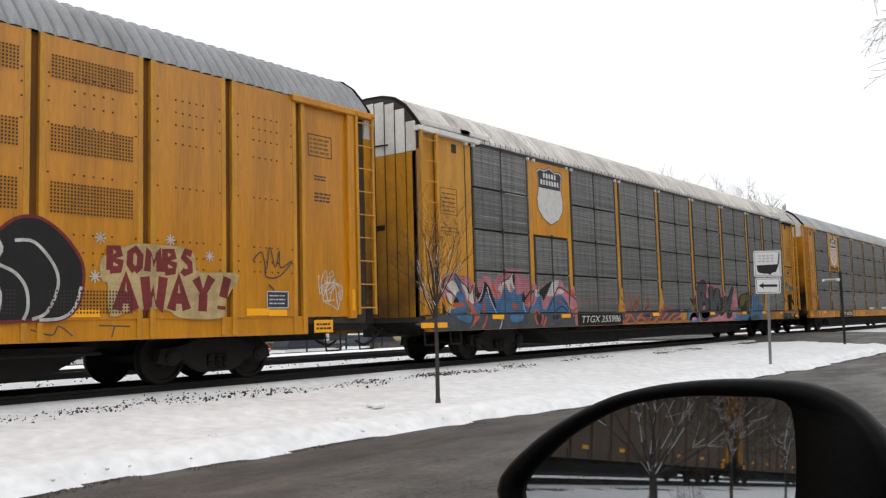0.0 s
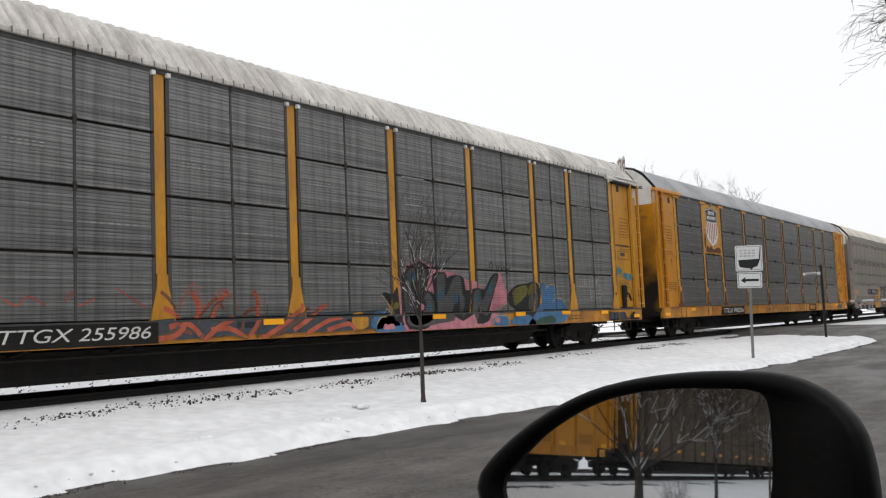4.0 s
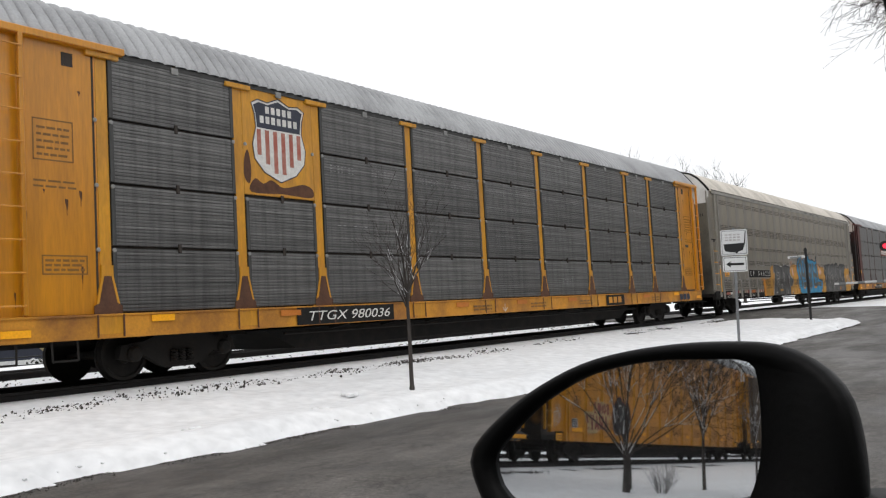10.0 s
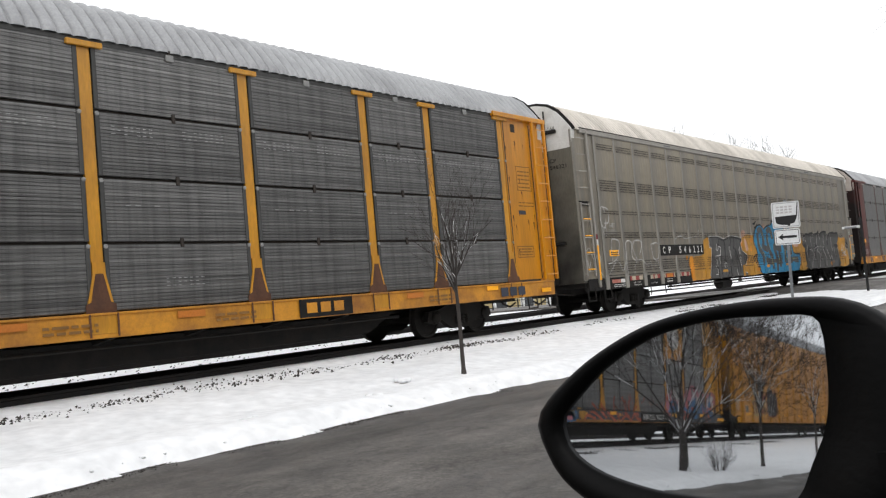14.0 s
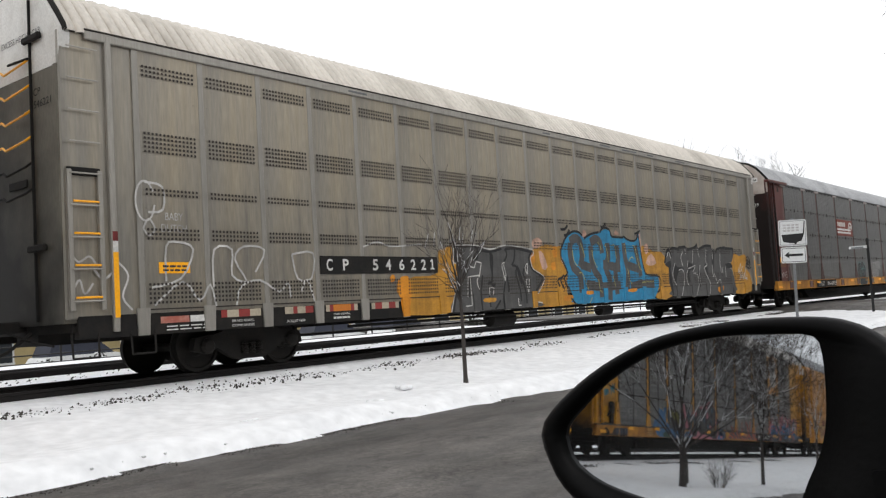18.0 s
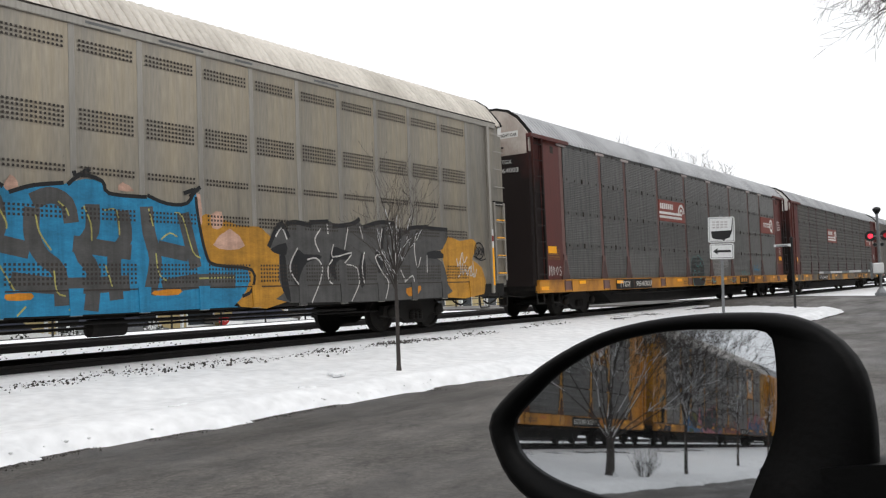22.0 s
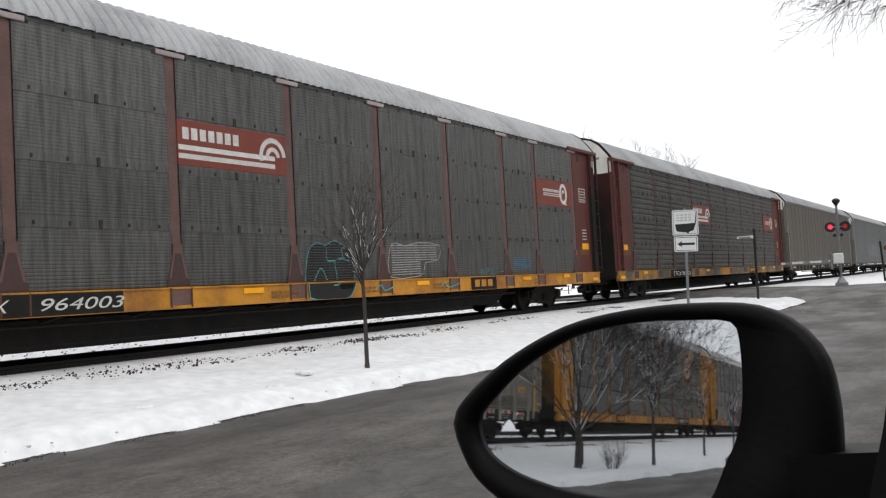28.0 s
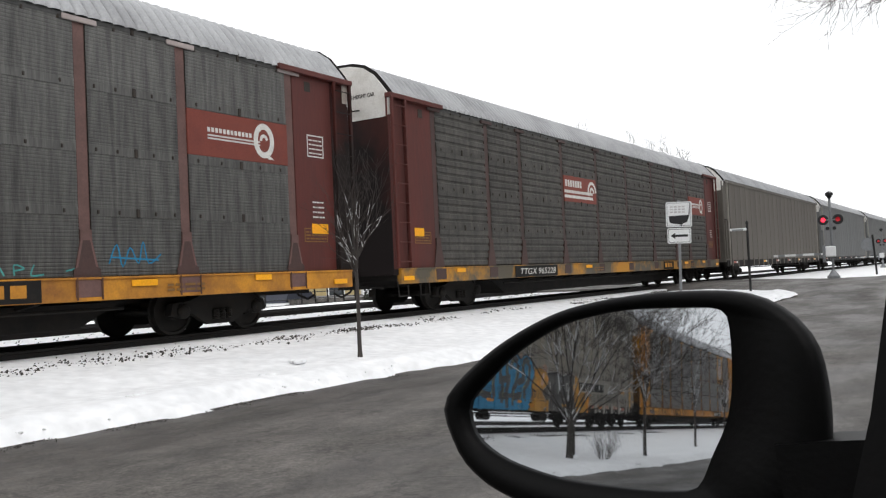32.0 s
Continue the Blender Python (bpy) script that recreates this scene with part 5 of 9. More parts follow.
mural(car_b, [(1.94, 1.85), (2.02, 1.90), (2.17, 1.71), (2.24, 1.51), (2.07, 1.64)], S_BLUE, 2)
mural(car_b, [(1.29, 1.70), (1.35, 1.71), (1.61, 1.21), (1.61, 1.11), (1.47, 1.38)], S_CORAL, 3)
mural(car_b, [(1.91, 1.26), (2.23, 1.26), (2.28, 1.17), (1.87, 1.16)], S_CORAL, 2)
mural(car_b, [(2.29, 1.34), (2.44, 1.30), (2.68, 1.08), (2.75, 0.94), (2.59, 0.82), (2.36, 0.68), (2.54, 0.90), (2.49, 1.12)], S_CORAL, 3)
mural(car_b, [(1.25, 1.01), (1.27, 1.30), (1.35, 1.42), (1.47, 1.30), (1.61, 1.01)], S_BLACK, 2)
mural(car_b, [(1.87, 1.26), (1.99, 1.38), (2.09, 1.30), (2.04, 1.26)], S_BLACK, 2)
mural(car_b, [(2.65, 1.48), (2.70, 1.67), (2.79, 1.57), (2.91, 1.48), (3.02, 1.66), (3.08, 1.75), (3.25, 1.67), (3.38, 1.49), (3.53, 1.21), (3.53, 1.12), (3.41, 1.21), (3.22, 1.39), (3.16, 1.53), (3.02, 1.35), (2.86, 1.25)], S_BLACK, 2)
mural(car_b, [(2.96, 0.99), (3.02, 1.25), (3.06, 1.39), (3.10, 1.25), (3.07, 0.98)], S_CORAL, 3)
mural(car_b, [(3.36, 1.72), (3.48, 1.67), (3.65, 1.35), (3.53, 1.39)], S_CORAL, 3)
mural(car_b, [(3.63, 1.58), (3.77, 1.73), (4.08, 1.83), (4.27, 1.98), (4.33, 1.94), (4.29, 1.79), (4.36, 1.60), (4.27, 1.64), (4.20, 1.74), (4.15, 1.69), (4.16, 1.51), (4.07, 1.59), (4.01, 1.71), (3.93, 1.73), (3.83, 1.63), (3.80, 1.49), (3.71, 1.54)], S_WHITE, 3)
mural(car_b, [(4.27, 1.89), (4.33, 1.99), (4.39, 1.89), (4.34, 1.64)], S_BLACK, 4)
mural(car_b, [(4.68, 1.30), (4.74, 1.55), (4.84, 1.42), (5.05, 1.56), (5.26, 1.56), (4.98, 1.40), (4.91, 1.25)], S_BLACK, 3)
mural(car_b, [(4.81, 1.30), (5.05, 1.51), (5.14, 1.53), (4.95, 1.25)], S_CORAL, 4)
mural(car_b, [(4.25, 1.25), (4.47, 1.25), (4.47, 1.11), (4.28, 1.11)], S_CORAL, 3)
mural(car_b, [(5.26, 1.59), (5.51, 1.59), (5.54, 1.44), (5.22, 1.44)], S_WHITE, 3)
mural(car_b, [(5.39, 1.51), (5.84, 1.73), (6.14, 1.82), (6.06, 1.68), (5.83, 1.46), (5.68, 1.31), (5.61, 1.46)], S_BLACK, 3)
mural(car_b, [(5.90, 1.46), (6.14, 1.79), (6.50, 1.87), (6.45, 1.74), (6.20, 1.47)], S_WHITE, 4)
mural(car_b, [(6.44, 1.63), (6.68, 1.61), (6.76, 1.53), (6.41, 1.50)], S_WHITE, 3)
mural(car_b, [(6.43, 1.31), (6.51, 1.36), (6.62, 1.31), (6.51, 1.23)], S_CORAL, 3)
mural(car_b, [(6.89, 1.58), (7.09, 1.64), (7.26, 1.56), (7.29, 1.44), (7.00, 1.51)], S_CORAL, 3)
mural(car_b, [(4.06, 1.02), (4.57, 1.01), (4.50, 0.82), (4.06, 0.81)], S_BLUE, 1)
mural(car_b, [(7.14, 0.75), (7.24, 1.09), (7.41, 1.14), (7.39, 0.75), (7.30, 0.65)], S_PINK, 1)
mural(car_b, [(5.17, 0.80), (5.17, 0.98), (5.31, 1.08), (5.45, 0.98), (5.45, 0.79), (5.30, 0.74)], S_BLACK, 2)
mural_lines(car_b, [[(5.23, 0.75), (5.14, 0.90), (5.24, 1.05), (5.38, 1.07), (5.49, 0.91), (5.42, 0.74)], [(7.06, 0.92), (7.24, 1.09), (7.41, 1.13)], [(2.85, 0.69), (2.96, 0.81), (3.02, 0.94)], [(5.52, 0.69), (5.66, 0.89)]], 0.070, S_CORAL, 3)
mural_lines(car_b, [[(1.26, 1.23), (1.33, 1.46), (1.42, 1.58), (1.56, 1.60), (1.70, 1.51), (1.84, 1.47), (2.04, 1.28)], [(1.94, 1.82), (2.09, 1.60), (2.21, 1.47)], [(1.99, 1.89), (2.21, 1.71), (2.37, 1.63), (2.49, 1.47), (2.56, 1.65), (2.64, 1.25)], [(1.61, 1.46), (1.65, 1.30), (1.80, 1.20)], [(2.68, 1.30), (2.67, 1.61), (2.72, 1.69), (2.81, 1.55)], [(5.89, 1.04), (6.20, 1.41), (6.52, 1.69), (7.08, 1.48), (7.33, 1.37)], [(6.27, 1.04), (6.59, 1.18), (6.82, 1.11), (6.93, 1.01)], [(6.62, 1.36), (6.91, 1.22), (7.02, 1.01)], [(3.77, 1.68), (3.86, 1.78), (4.10, 1.84), (4.29, 2.00)], [(4.97, 1.02), (5.14, 1.30), (5.26, 1.56)], [(1.52, 1.13), (1.75, 1.00), (2.44, 1.02)]], 0.028, S_BLACK, 5)
mural_lines(car_b, [[(3.20, 1.62), (3.28, 1.39), (3.47, 1.12), (3.64, 0.84), (3.53, 0.65)], [(3.06, 1.71), (2.97, 1.48), (2.83, 1.30)], [(4.73, 1.28), (4.77, 1.11), (4.83, 1.03)], [(1.73, 1.05), (1.78, 1.20)]], 0.035, S_WHITE, 5)
mural_lines(car_b, [[(4.69, 0.65), (5.03, 0.95)], [(5.05, 0.66), (4.80, 0.96)], [(5.74, 0.97), (5.78, 0.72), (6.03, 0.76), (6.11, 0.99)], [(6.26, 0.75), (6.42, 0.96), (6.60, 0.77)]], 0.050, S_GREY, 4)
# flame strokes along the sill
mural(car_b, [(9.78, 0.70), (9.81, 1.00), (11.57, 1.06), (14.63, 1.09), (15.86, 1.09), (15.84, 0.74), (11.55, 0.73)], S_SLATE, 0)
mural_lines(car_b, [[(9.80, 0.72), (10.24, 0.75), (10.44, 0.92), (10.32, 1.09), (10.13, 1.19)], [(10.18, 0.90), (10.51, 0.94), (10.77, 0.73)], [(10.84, 0.68), (11.13, 0.88), (11.49, 1.02)], [(10.98, 0.83), (11.34, 0.84), (11.62, 0.71)], [(11.77, 0.70), (12.02, 1.01), (12.03, 1.33), (11.96, 1.44)], [(12.08, 0.67), (12.48, 0.84), (12.99, 1.11), (13.08, 1.22)], [(12.81, 0.78), (13.24, 0.99), (13.70, 1.21)], [(13.14, 0.71), (13.68, 0.92), (14.05, 0.98)], [(13.67, 0.75), (14.23, 0.85), (14.41, 0.73)], [(10.66, 1.44), (10.79, 1.19), (10.71, 0.99)], [(11.36, 1.44), (11.14, 1.23), (11.06, 1.03)]], 0.085, S_CORAL, 2)
mural_lines(car_b, [[(11.28, 1.18), (11.14, 1.34), (10.93, 1.18), (10.78, 1.03)], [(11.55, 0.71), (11.72, 1.07), (12.02, 1.17)], [(10.05, 0.76), (10.31, 0.85), (10.57, 0.79)], [(12.31, 0.68), (12.81, 0.89), (13.25, 1.16)], [(10.32, 1.19), (10.20, 1.34), (10.07, 1.44)]], 0.060, S_RUSTY, 1)
mural_lines(car_b, [[(9.93, 0.78), (10.25, 0.85), (10.42, 1.02)], [(10.70, 0.70), (10.99, 0.91), (11.28, 1.08)], [(11.12, 0.72), (11.41, 0.73), (11.70, 0.65)], [(11.92, 0.67), (12.20, 0.90), (12.25, 1.22)], [(12.47, 0.70), (12.98, 0.94), (13.51, 1.12)], [(10.99, 1.03), (11.11, 1.23), (11.29, 1.31)]], 0.025, S_GREY, 3)
mural(car_b, [(14.91, 0.90), (15.23, 1.10), (15.64, 1.00), (15.84, 0.79), (15.00, 0.71)], S_BLUE, 1)
mural(car_b, [(14.33, 0.97), (14.72, 1.08), (14.80, 0.78), (14.41, 0.73)], S_ORANGE, 1)
# three tall grey letters on pink
mural(car_b, [(15.87, 1.73), (15.98, 1.82), (16.08, 1.94), (16.26, 2.07), (16.48, 2.16), (16.76, 2.14), (17.09, 2.02), (17.29, 1.95), (17.70, 1.94), (18.12, 1.84), (18.57, 1.72), (18.81, 1.74), (18.92, 1.63), (19.10, 1.54), (19.68, 1.94), (19.87, 1.85), (20.00, 1.55), (20.54, 1.35), (20.47, 1.25), (20.06, 1.20), (19.66, 1.10), (19.27, 0.77), (19.02, 0.66), (17.08, 0.65), (15.99, 0.65), (15.87, 1.03), (15.91, 1.50)], S_PINK, 0)
mural(car_b, [(15.91, 1.66), (16.08, 1.90), (16.39, 2.08), (16.66, 2.13), (16.92, 2.02), (16.94, 1.76), (16.82, 1.51), (17.04, 1.47), (17.16, 1.26), (17.13, 1.00), (16.84, 0.76), (16.61, 0.67), (16.04, 0.69), (15.95, 0.87), (15.93, 1.34)], S_BLACK, 1)
mural(car_b, [(16.04, 1.74), (16.17, 1.86), (16.35, 1.99), (16.62, 2.09), (16.82, 1.97), (16.85, 1.80), (16.75, 1.63), (16.66, 1.51), (16.94, 1.43), (17.08, 1.26), (17.06, 1.00), (16.75, 0.80), (16.34, 0.76), (16.12, 0.86), (16.08, 1.18)], S_GREY, 2)
mural(car_b, [(16.30, 1.66), (16.48, 1.70), (16.54, 1.63), (16.45, 1.50), (16.33, 1.52)], S_BLACK, 3)
mural(car_b, [(16.43, 1.26), (16.57, 1.34), (16.75, 1.32), (16.80, 1.17), (16.66, 1.03), (16.47, 1.05)], S_BLACK, 3)
mural(car_b, [(16.48, 1.18), (16.70, 1.21), (16.70, 1.09), (16.50, 1.04)], S_PINK, 4)
mural(car_b, [(16.21, 1.78), (16.30, 1.91), (16.44, 1.87), (16.45, 1.75), (16.35, 1.71)], S_TEAL_DIM, 4)
mural(car_b, [(16.34, 1.38), (16.57, 1.44), (16.61, 1.38), (16.39, 1.30)], S_TEAL_DIM, 4)
mural(car_b, [(16.81, 1.13), (16.94, 1.24), (17.04, 1.13), (16.94, 1.05)], S_TEAL_DIM, 4)
mural(car_b, [(17.30, 1.51), (17.46, 1.47), (17.38, 1.26), (17.26, 1.34)], S_TEAL_DIM, 4)
mural(car_b, [(17.81, 1.39), (17.99, 1.43), (17.98, 1.25), (17.84, 1.21)], S_TEAL_DIM, 4)
mural(car_b, [(18.66, 1.39), (18.86, 1.42), (18.85, 1.25), (18.68, 1.25)], S_TEAL_DIM, 4)
mural(car_b, [(19.22, 1.54), (19.42, 1.73), (19.48, 1.64), (19.28, 1.39)], S_TEAL_DIM, 4)
mural(car_b, [(17.04, 1.81), (17.19, 1.90), (17.54, 1.91), (17.61, 1.78), (17.69, 1.83), (17.96, 1.86), (18.25, 1.80), (18.31, 1.53), (18.48, 1.53), (18.80, 1.58), (19.10, 1.54), (19.36, 1.83), (19.61, 1.94), (19.74, 1.89), (19.54, 1.54), (19.27, 1.06), (19.08, 0.78), (18.61, 0.74), (18.53, 0.98), (18.05, 0.81), (17.68, 0.95), (17.13, 1.00), (17.09, 1.51)], S_BLACK, 1)
mural(car_b, [(17.20, 1.51), (17.24, 1.82), (17.54, 1.87), (17.48, 1.43), (17.58, 1.43), (17.85, 1.79), (18.12, 1.81), (18.17, 1.43), (18.25, 1.34), (18.22, 1.12), (18.05, 0.89), (18.06, 1.25), (18.01, 1.43), (17.79, 1.12), (17.68, 0.99), (17.23, 1.04)], S_GREY, 2)
mural(car_b, [(18.56, 1.16), (18.62, 1.44), (18.74, 1.53), (18.92, 1.52), (18.97, 1.25), (19.29, 1.64), (19.48, 1.83), (19.65, 1.86), (19.47, 1.49), (19.21, 1.11), (19.03, 0.92), (18.85, 0.97), (18.77, 1.16), (18.65, 0.83), (18.50, 0.93)], S_GREY, 2)
mural(car_b, [(20.13, 1.45), (20.56, 1.66), (20.99, 1.69), (21.37, 1.76), (21.60, 1.68), (21.67, 1.35), (21.49, 0.92), (21.18, 0.80), (20.67, 0.94), (20.33, 1.09), (20.06, 1.25)], S_BLACK, 1)
mural(car_b, [(20.34, 1.50), (20.70, 1.63), (21.04, 1.64), (21.03, 1.43), (20.68, 1.24), (20.40, 1.14), (20.36, 1.35)], S_OLIVE, 2)
mural(car_b, [(21.14, 1.61), (21.37, 1.73), (21.48, 1.65), (21.44, 1.51), (21.09, 1.40)], S_OLIVE, 2)
mural(car_b, [(21.13, 1.35), (21.49, 1.51), (21.47, 1.08), (21.12, 1.03)], S_GREY, 2)
mural(car_b, [(21.60, 1.68), (21.85, 1.76), (22.04, 1.68), (22.17, 1.63), (22.42, 1.69), (22.53, 1.52), (22.49, 1.35), (22.84, 1.29), (23.09, 1.06), (22.99, 0.83), (22.63, 0.67), (21.33, 0.65), (20.88, 0.65), (21.34, 0.98), (21.74, 1.24), (21.84, 1.51)], S_BLUE, 2)
mural_lines(car_b, [[(21.60, 1.68), (21.85, 1.76), (22.04, 1.68), (22.00, 1.57), (22.17, 1.65), (22.42, 1.69), (22.53, 1.52), (22.49, 1.35), (22.87, 1.28), (23.09, 1.06), (22.99, 0.83), (22.81, 0.67)], [(22.28, 1.18), (22.49, 1.33)], [(15.05, 0.82), (15.20, 0.95), (15.35, 0.96), (15.41, 1.07), (15.51, 1.12), (15.67, 0.95)], [(15.33, 1.40), (15.47, 1.28), (15.67, 1.03)], [(20.06, 1.20), (19.65, 1.05), (19.27, 0.72)], [(19.42, 0.91), (19.91, 0.89), (20.00, 0.70)]], 0.020, S_CREAM, 5)
mural(car_b, [(19.27, 0.69), (19.46, 0.94), (19.91, 0.90), (20.01, 0.67)], S_BLUE, 2)
mural(car_b, [(20.11, 0.69), (20.32, 0.88), (20.89, 0.91), (21.18, 0.77), (21.33, 0.65)], S_BLUE, 2)
mural(car_b, [(21.25, 0.66), (21.49, 0.81), (22.13, 0.85), (22.29, 0.68)], S_GREEN, 3)
mural(car_b, [(19.39, 0.81), (19.50, 0.86), (19.60, 0.82), (19.54, 0.74), (19.42, 0.75)], S_PINK, 3)
mural(car_b, [(15.05, 0.70), (15.08, 0.85), (15.20, 0.95), (15.35, 0.96), (15.39, 1.07), (15.51, 1.12), (15.63, 1.07), (15.67, 0.95), (15.79, 0.79), (15.91, 0.75), (15.91, 0.65), (15.05, 0.66)], S_BLUE, 1)
mural(car_b, [(15.26, 0.75), (15.31, 0.82), (15.41, 0.79), (15.51, 0.82), (15.60, 0.78), (15.59, 0.70), (15.27, 0.71)], S_PINK, 2)
mural(car_b, [(15.35, 1.43), (15.51, 1.45), (15.67, 1.43), (15.79, 1.57), (15.83, 1.50), (15.87, 1.03), (15.83, 0.83), (15.63, 0.88), (15.59, 1.03), (15.63, 1.15)], S_BLACK, 2)
mural(car_b, [(15.67, 1.22), (15.81, 1.26), (15.83, 1.14), (15.67, 1.11)], S_OLIVE, 3)
mural(car_b, [(16.08, 0.97), (16.94, 0.99), (17.68, 0.97), (17.68, 0.83), (17.13, 0.78), (16.70, 0.73), (16.12, 0.75)], S_GREY, 2)
mural_lines(car_b, [[(15.91, 1.66), (15.90, 1.34), (15.91, 0.87), (16.04, 0.69)]], 0.050, S_PINK, 4)
line(car_b, [[(19.35, 2.05), (19.4, 2.2), (19.5, 2.12), (19.42, 2.02), (19.55, 2.0)], [(19.65, 2.12), (19.7, 2.0), (19.75, 2.12)], [(19.85, 2.12), (19.9, 2.0), (20.0, 2.1), (20.1, 2.0), (20.3, 2.1)]], 0.025, S_BLACK, PX)
HAND = {"D": [[(0, 0), (0.05, 1), (0.6, 0.75), (0.6, 0.25), (0, 0)]], "R": [[(0, 0), (0.05, 1), (0.6, 0.8), (0.1, 0.5), (0.7, 0)]], "I": [[(0.3, 0), (0.3, 1)]], "N": [[(0, 0), (0.1, 1), (0.55, 0.05), (0.65, 1)]], "K": [[(0.05, 0), (0.05, 1)], [(0.65, 1), (0.05, 0.45), (0.8, 0)]], "B": [[(0, 0), (0.05, 1), (0.6, 0.75), (0.1, 0.5), (0.65, 0.2), (0, 0)]], "E": [[(0.65, 0.95), (0.05, 0.9), (0, 0.5), (0.5, 0.5), (0, 0.45), (0.05, 0), (0.65, 0.05)]], "M": [[(0, 0), (0.1, 1), (0.4, 0.4), (0.7, 1), (0.75, 0)]], "O": [[(0.35, 0.9), (0.05, 0.5), (0.35, 0.1), (0.65, 0.5), (0.35, 0.9)]], "S": [[(0.65, 0.85), (0.2, 0.9), (0.15, 0.55), (0.6, 0.4), (0.5, 0.05), (0.05, 0.1)]]}


def hand_word(car, body, j, z, w, h, thick, mat, x, rise=0.0):
    for k, ch in enumerate(body):
        line(car, [[(j + k * w + a * w, z + b * h + rise * k) for a, b in run] for run in HAND[ch]], thick, mat, x, 1, "handwriting")


hand_word(car_b, "DRINK", 23.95, 1.62, 0.25, 0.26, 0.022, S_WHITE, PX + 0.002, 0.012)
hand_word(car_b, "BEER", 24.55, 1.33, 0.24, 0.24, 0.022, S_WHITE, PX + 0.002, 0.0)
words(car_b, "My", 26.42, 2.02, 0.36, S_TEAL, 1.4875, 0.36, 4, bold=0.022)
words(car_b, "same", 26.85, 1.93, 0.36, S_TEAL, 1.4875, 0.58, -4, bold=0.022)
brake = part("hand_brake", G().box(1.48, 1.60, 26.62 - MID, 26.88 - MID, 1.30, 1.72, 0.05).box(1.48, 1.58, 26.64 - MID, 26.84 - MID, 1.04, 1.32, 0.03), M_BLACK, car_b, "black hand brake housing")
part("brake_lever", G().pipe([(1.56, 26.85 - MID, 1.5), (1.58, 27.0 - MID, 1.42), (1.57, 27.12 - MID, 1.25)], 0.03), M_BLACK, brake)
part("brake_wheel", G().lathe([(1.44, 0.1), (1.50, 0.11), (1.52, 0.05)], (0, 26.2 - MID, 1.45), 0, 12), M_RUST, car_b)
for j0, m in ((25.6, M_BLACK), (26.3, M_DARK), (27.0, M_BLACK)):
    patch(car_b, [(j0, 0.66), (j0 + 0.05, 0.8), (j0 + 0.3, 0.9), (j0 + 0.45, 0.74), (j0 + 0.62, 0.7), (j0 + 0.6, 0.66)], m, SX, name="grime_patch")
frame_box(car_b, 26.55, 2.50, 0.75, 0.28, 0.025, M_TEXT_RUST, 1.486)
part("end_gap", G().box(1.486, 1.489, 26.40 - MID, 27.4 - MID, 2.92, 2.965), M_DARK, car_b)
for j, z in ((3.24, 0.88), (6.42, 0.88), (12.07, 0.88), (16.9, 0.88), (20.28, 0.88), (22.65, 0.88)):
    tape(car_b, j, z, 0.47, 0.10, 1.592)
tape(car_b, 0.6, 0.72, 0.9, 0.11, 1.592)
words(car_b, "TTGX 255986", 7.45, 0.74, 0.26, M_TEXT_WHITE, SX + 0.018, 2.3, 0, shear=0.25, bold=0.0)
part("number_band", G().box(SX - 0.004, SX + 0.015, 7.3 - MID, 9.95 - MID, 0.655, 0.975), M_BLACK, car_b)
line(car_b, [[(7.6, 1.35), (7.8, 1.25), (7.95, 1.38), (8.2, 1.25)], [(8.5, 1.3), (8.6, 1.45), (8.7, 1.25), (8.95, 1.35)], [(9.3, 1.5), (9.8, 1.2)], [(10.4, 1.2), (10.7, 1.6), (10.9, 1.2), (11.3, 1.5), (11.6, 1.15)]], 0.02, S_CORAL, PX)


def shield(car, j, w, z0, z1, x, stripes):
    """The railroad's shield, without its lettering."""
    h = z1 - z0
    shape = [(0.5, 0), (0.8, 0.10), (0.97, 0.25), (1.0, 0.42), (0.93, 0.62), (0.95, 0.78), (1.0, 0.90), (0.88, 0.95), (0.7, 0.93), (0.5, 1.0), (0.3, 0.93), (0.12, 0.95), (0, 0.90), (0.05, 0.78), (0.07, 0.62), (0, 0.42), (0.03, 0.25), (0.2, 0.10)]
    pts = [(j + w * a, z0 + h * b) for a, b in shape]
    board = patch(car, pts, M_TEXT_WHITE, x, False, "name_shield")
    tagged(board, "white railroad shield with a dark blue top")
    top = [(j + w * a, z0 + h * b) for a, b in ((0.095, 0.62), (0.905, 0.62), (0.925, 0.78), (0.96, 0.88), (0.86, 0.92), (0.7, 0.905), (0.5, 0.965), (0.3, 0.905), (0.14, 0.92), (0.04, 0.88), (0.075, 0.78))]
    patch(car, top, M_NAVY, x + 0.002, False, "shield_top")
    for z, n in ((0.80, 5), (0.68, 7)):
        for k in range(n):
            a = 0.5 + (k - (n - 1) / 2) * 0.105
            patch(car, [(j + w * (a - 0.035), z0 + h * z), (j + w * (a + 0.035), z0 + h * z), (j + w * (a + 0.035), z0 + h * (z + 0.085)), (j + w * (a - 0.035), z0 + h * (z + 0.085))], M_TEXT_WHITE, x + 0.004, False, "shield_letter_bar")
    if stripes:
        for k in range(6):
            a = 0.12 + k * 0.15
            lo = 0.20 if 0 < k < 5 else 0.30
            lo = 0.10 if k in (2, 3) else lo
            patch(car, [(j + w * (a - 0.035), z0 + h * lo), (j + w * (a + 0.04), z0 + h * lo), (j + w * (a + 0.04), z0 + h * 0.60), (j + w * (a - 0.035), z0 + h * 0.60)], M_STRIPE, x + 0.002, False, "shield_stripe")
    outline(car, pts, 0.02, M_NAVY, x + 0.006, soft=False, name="shield_edge")


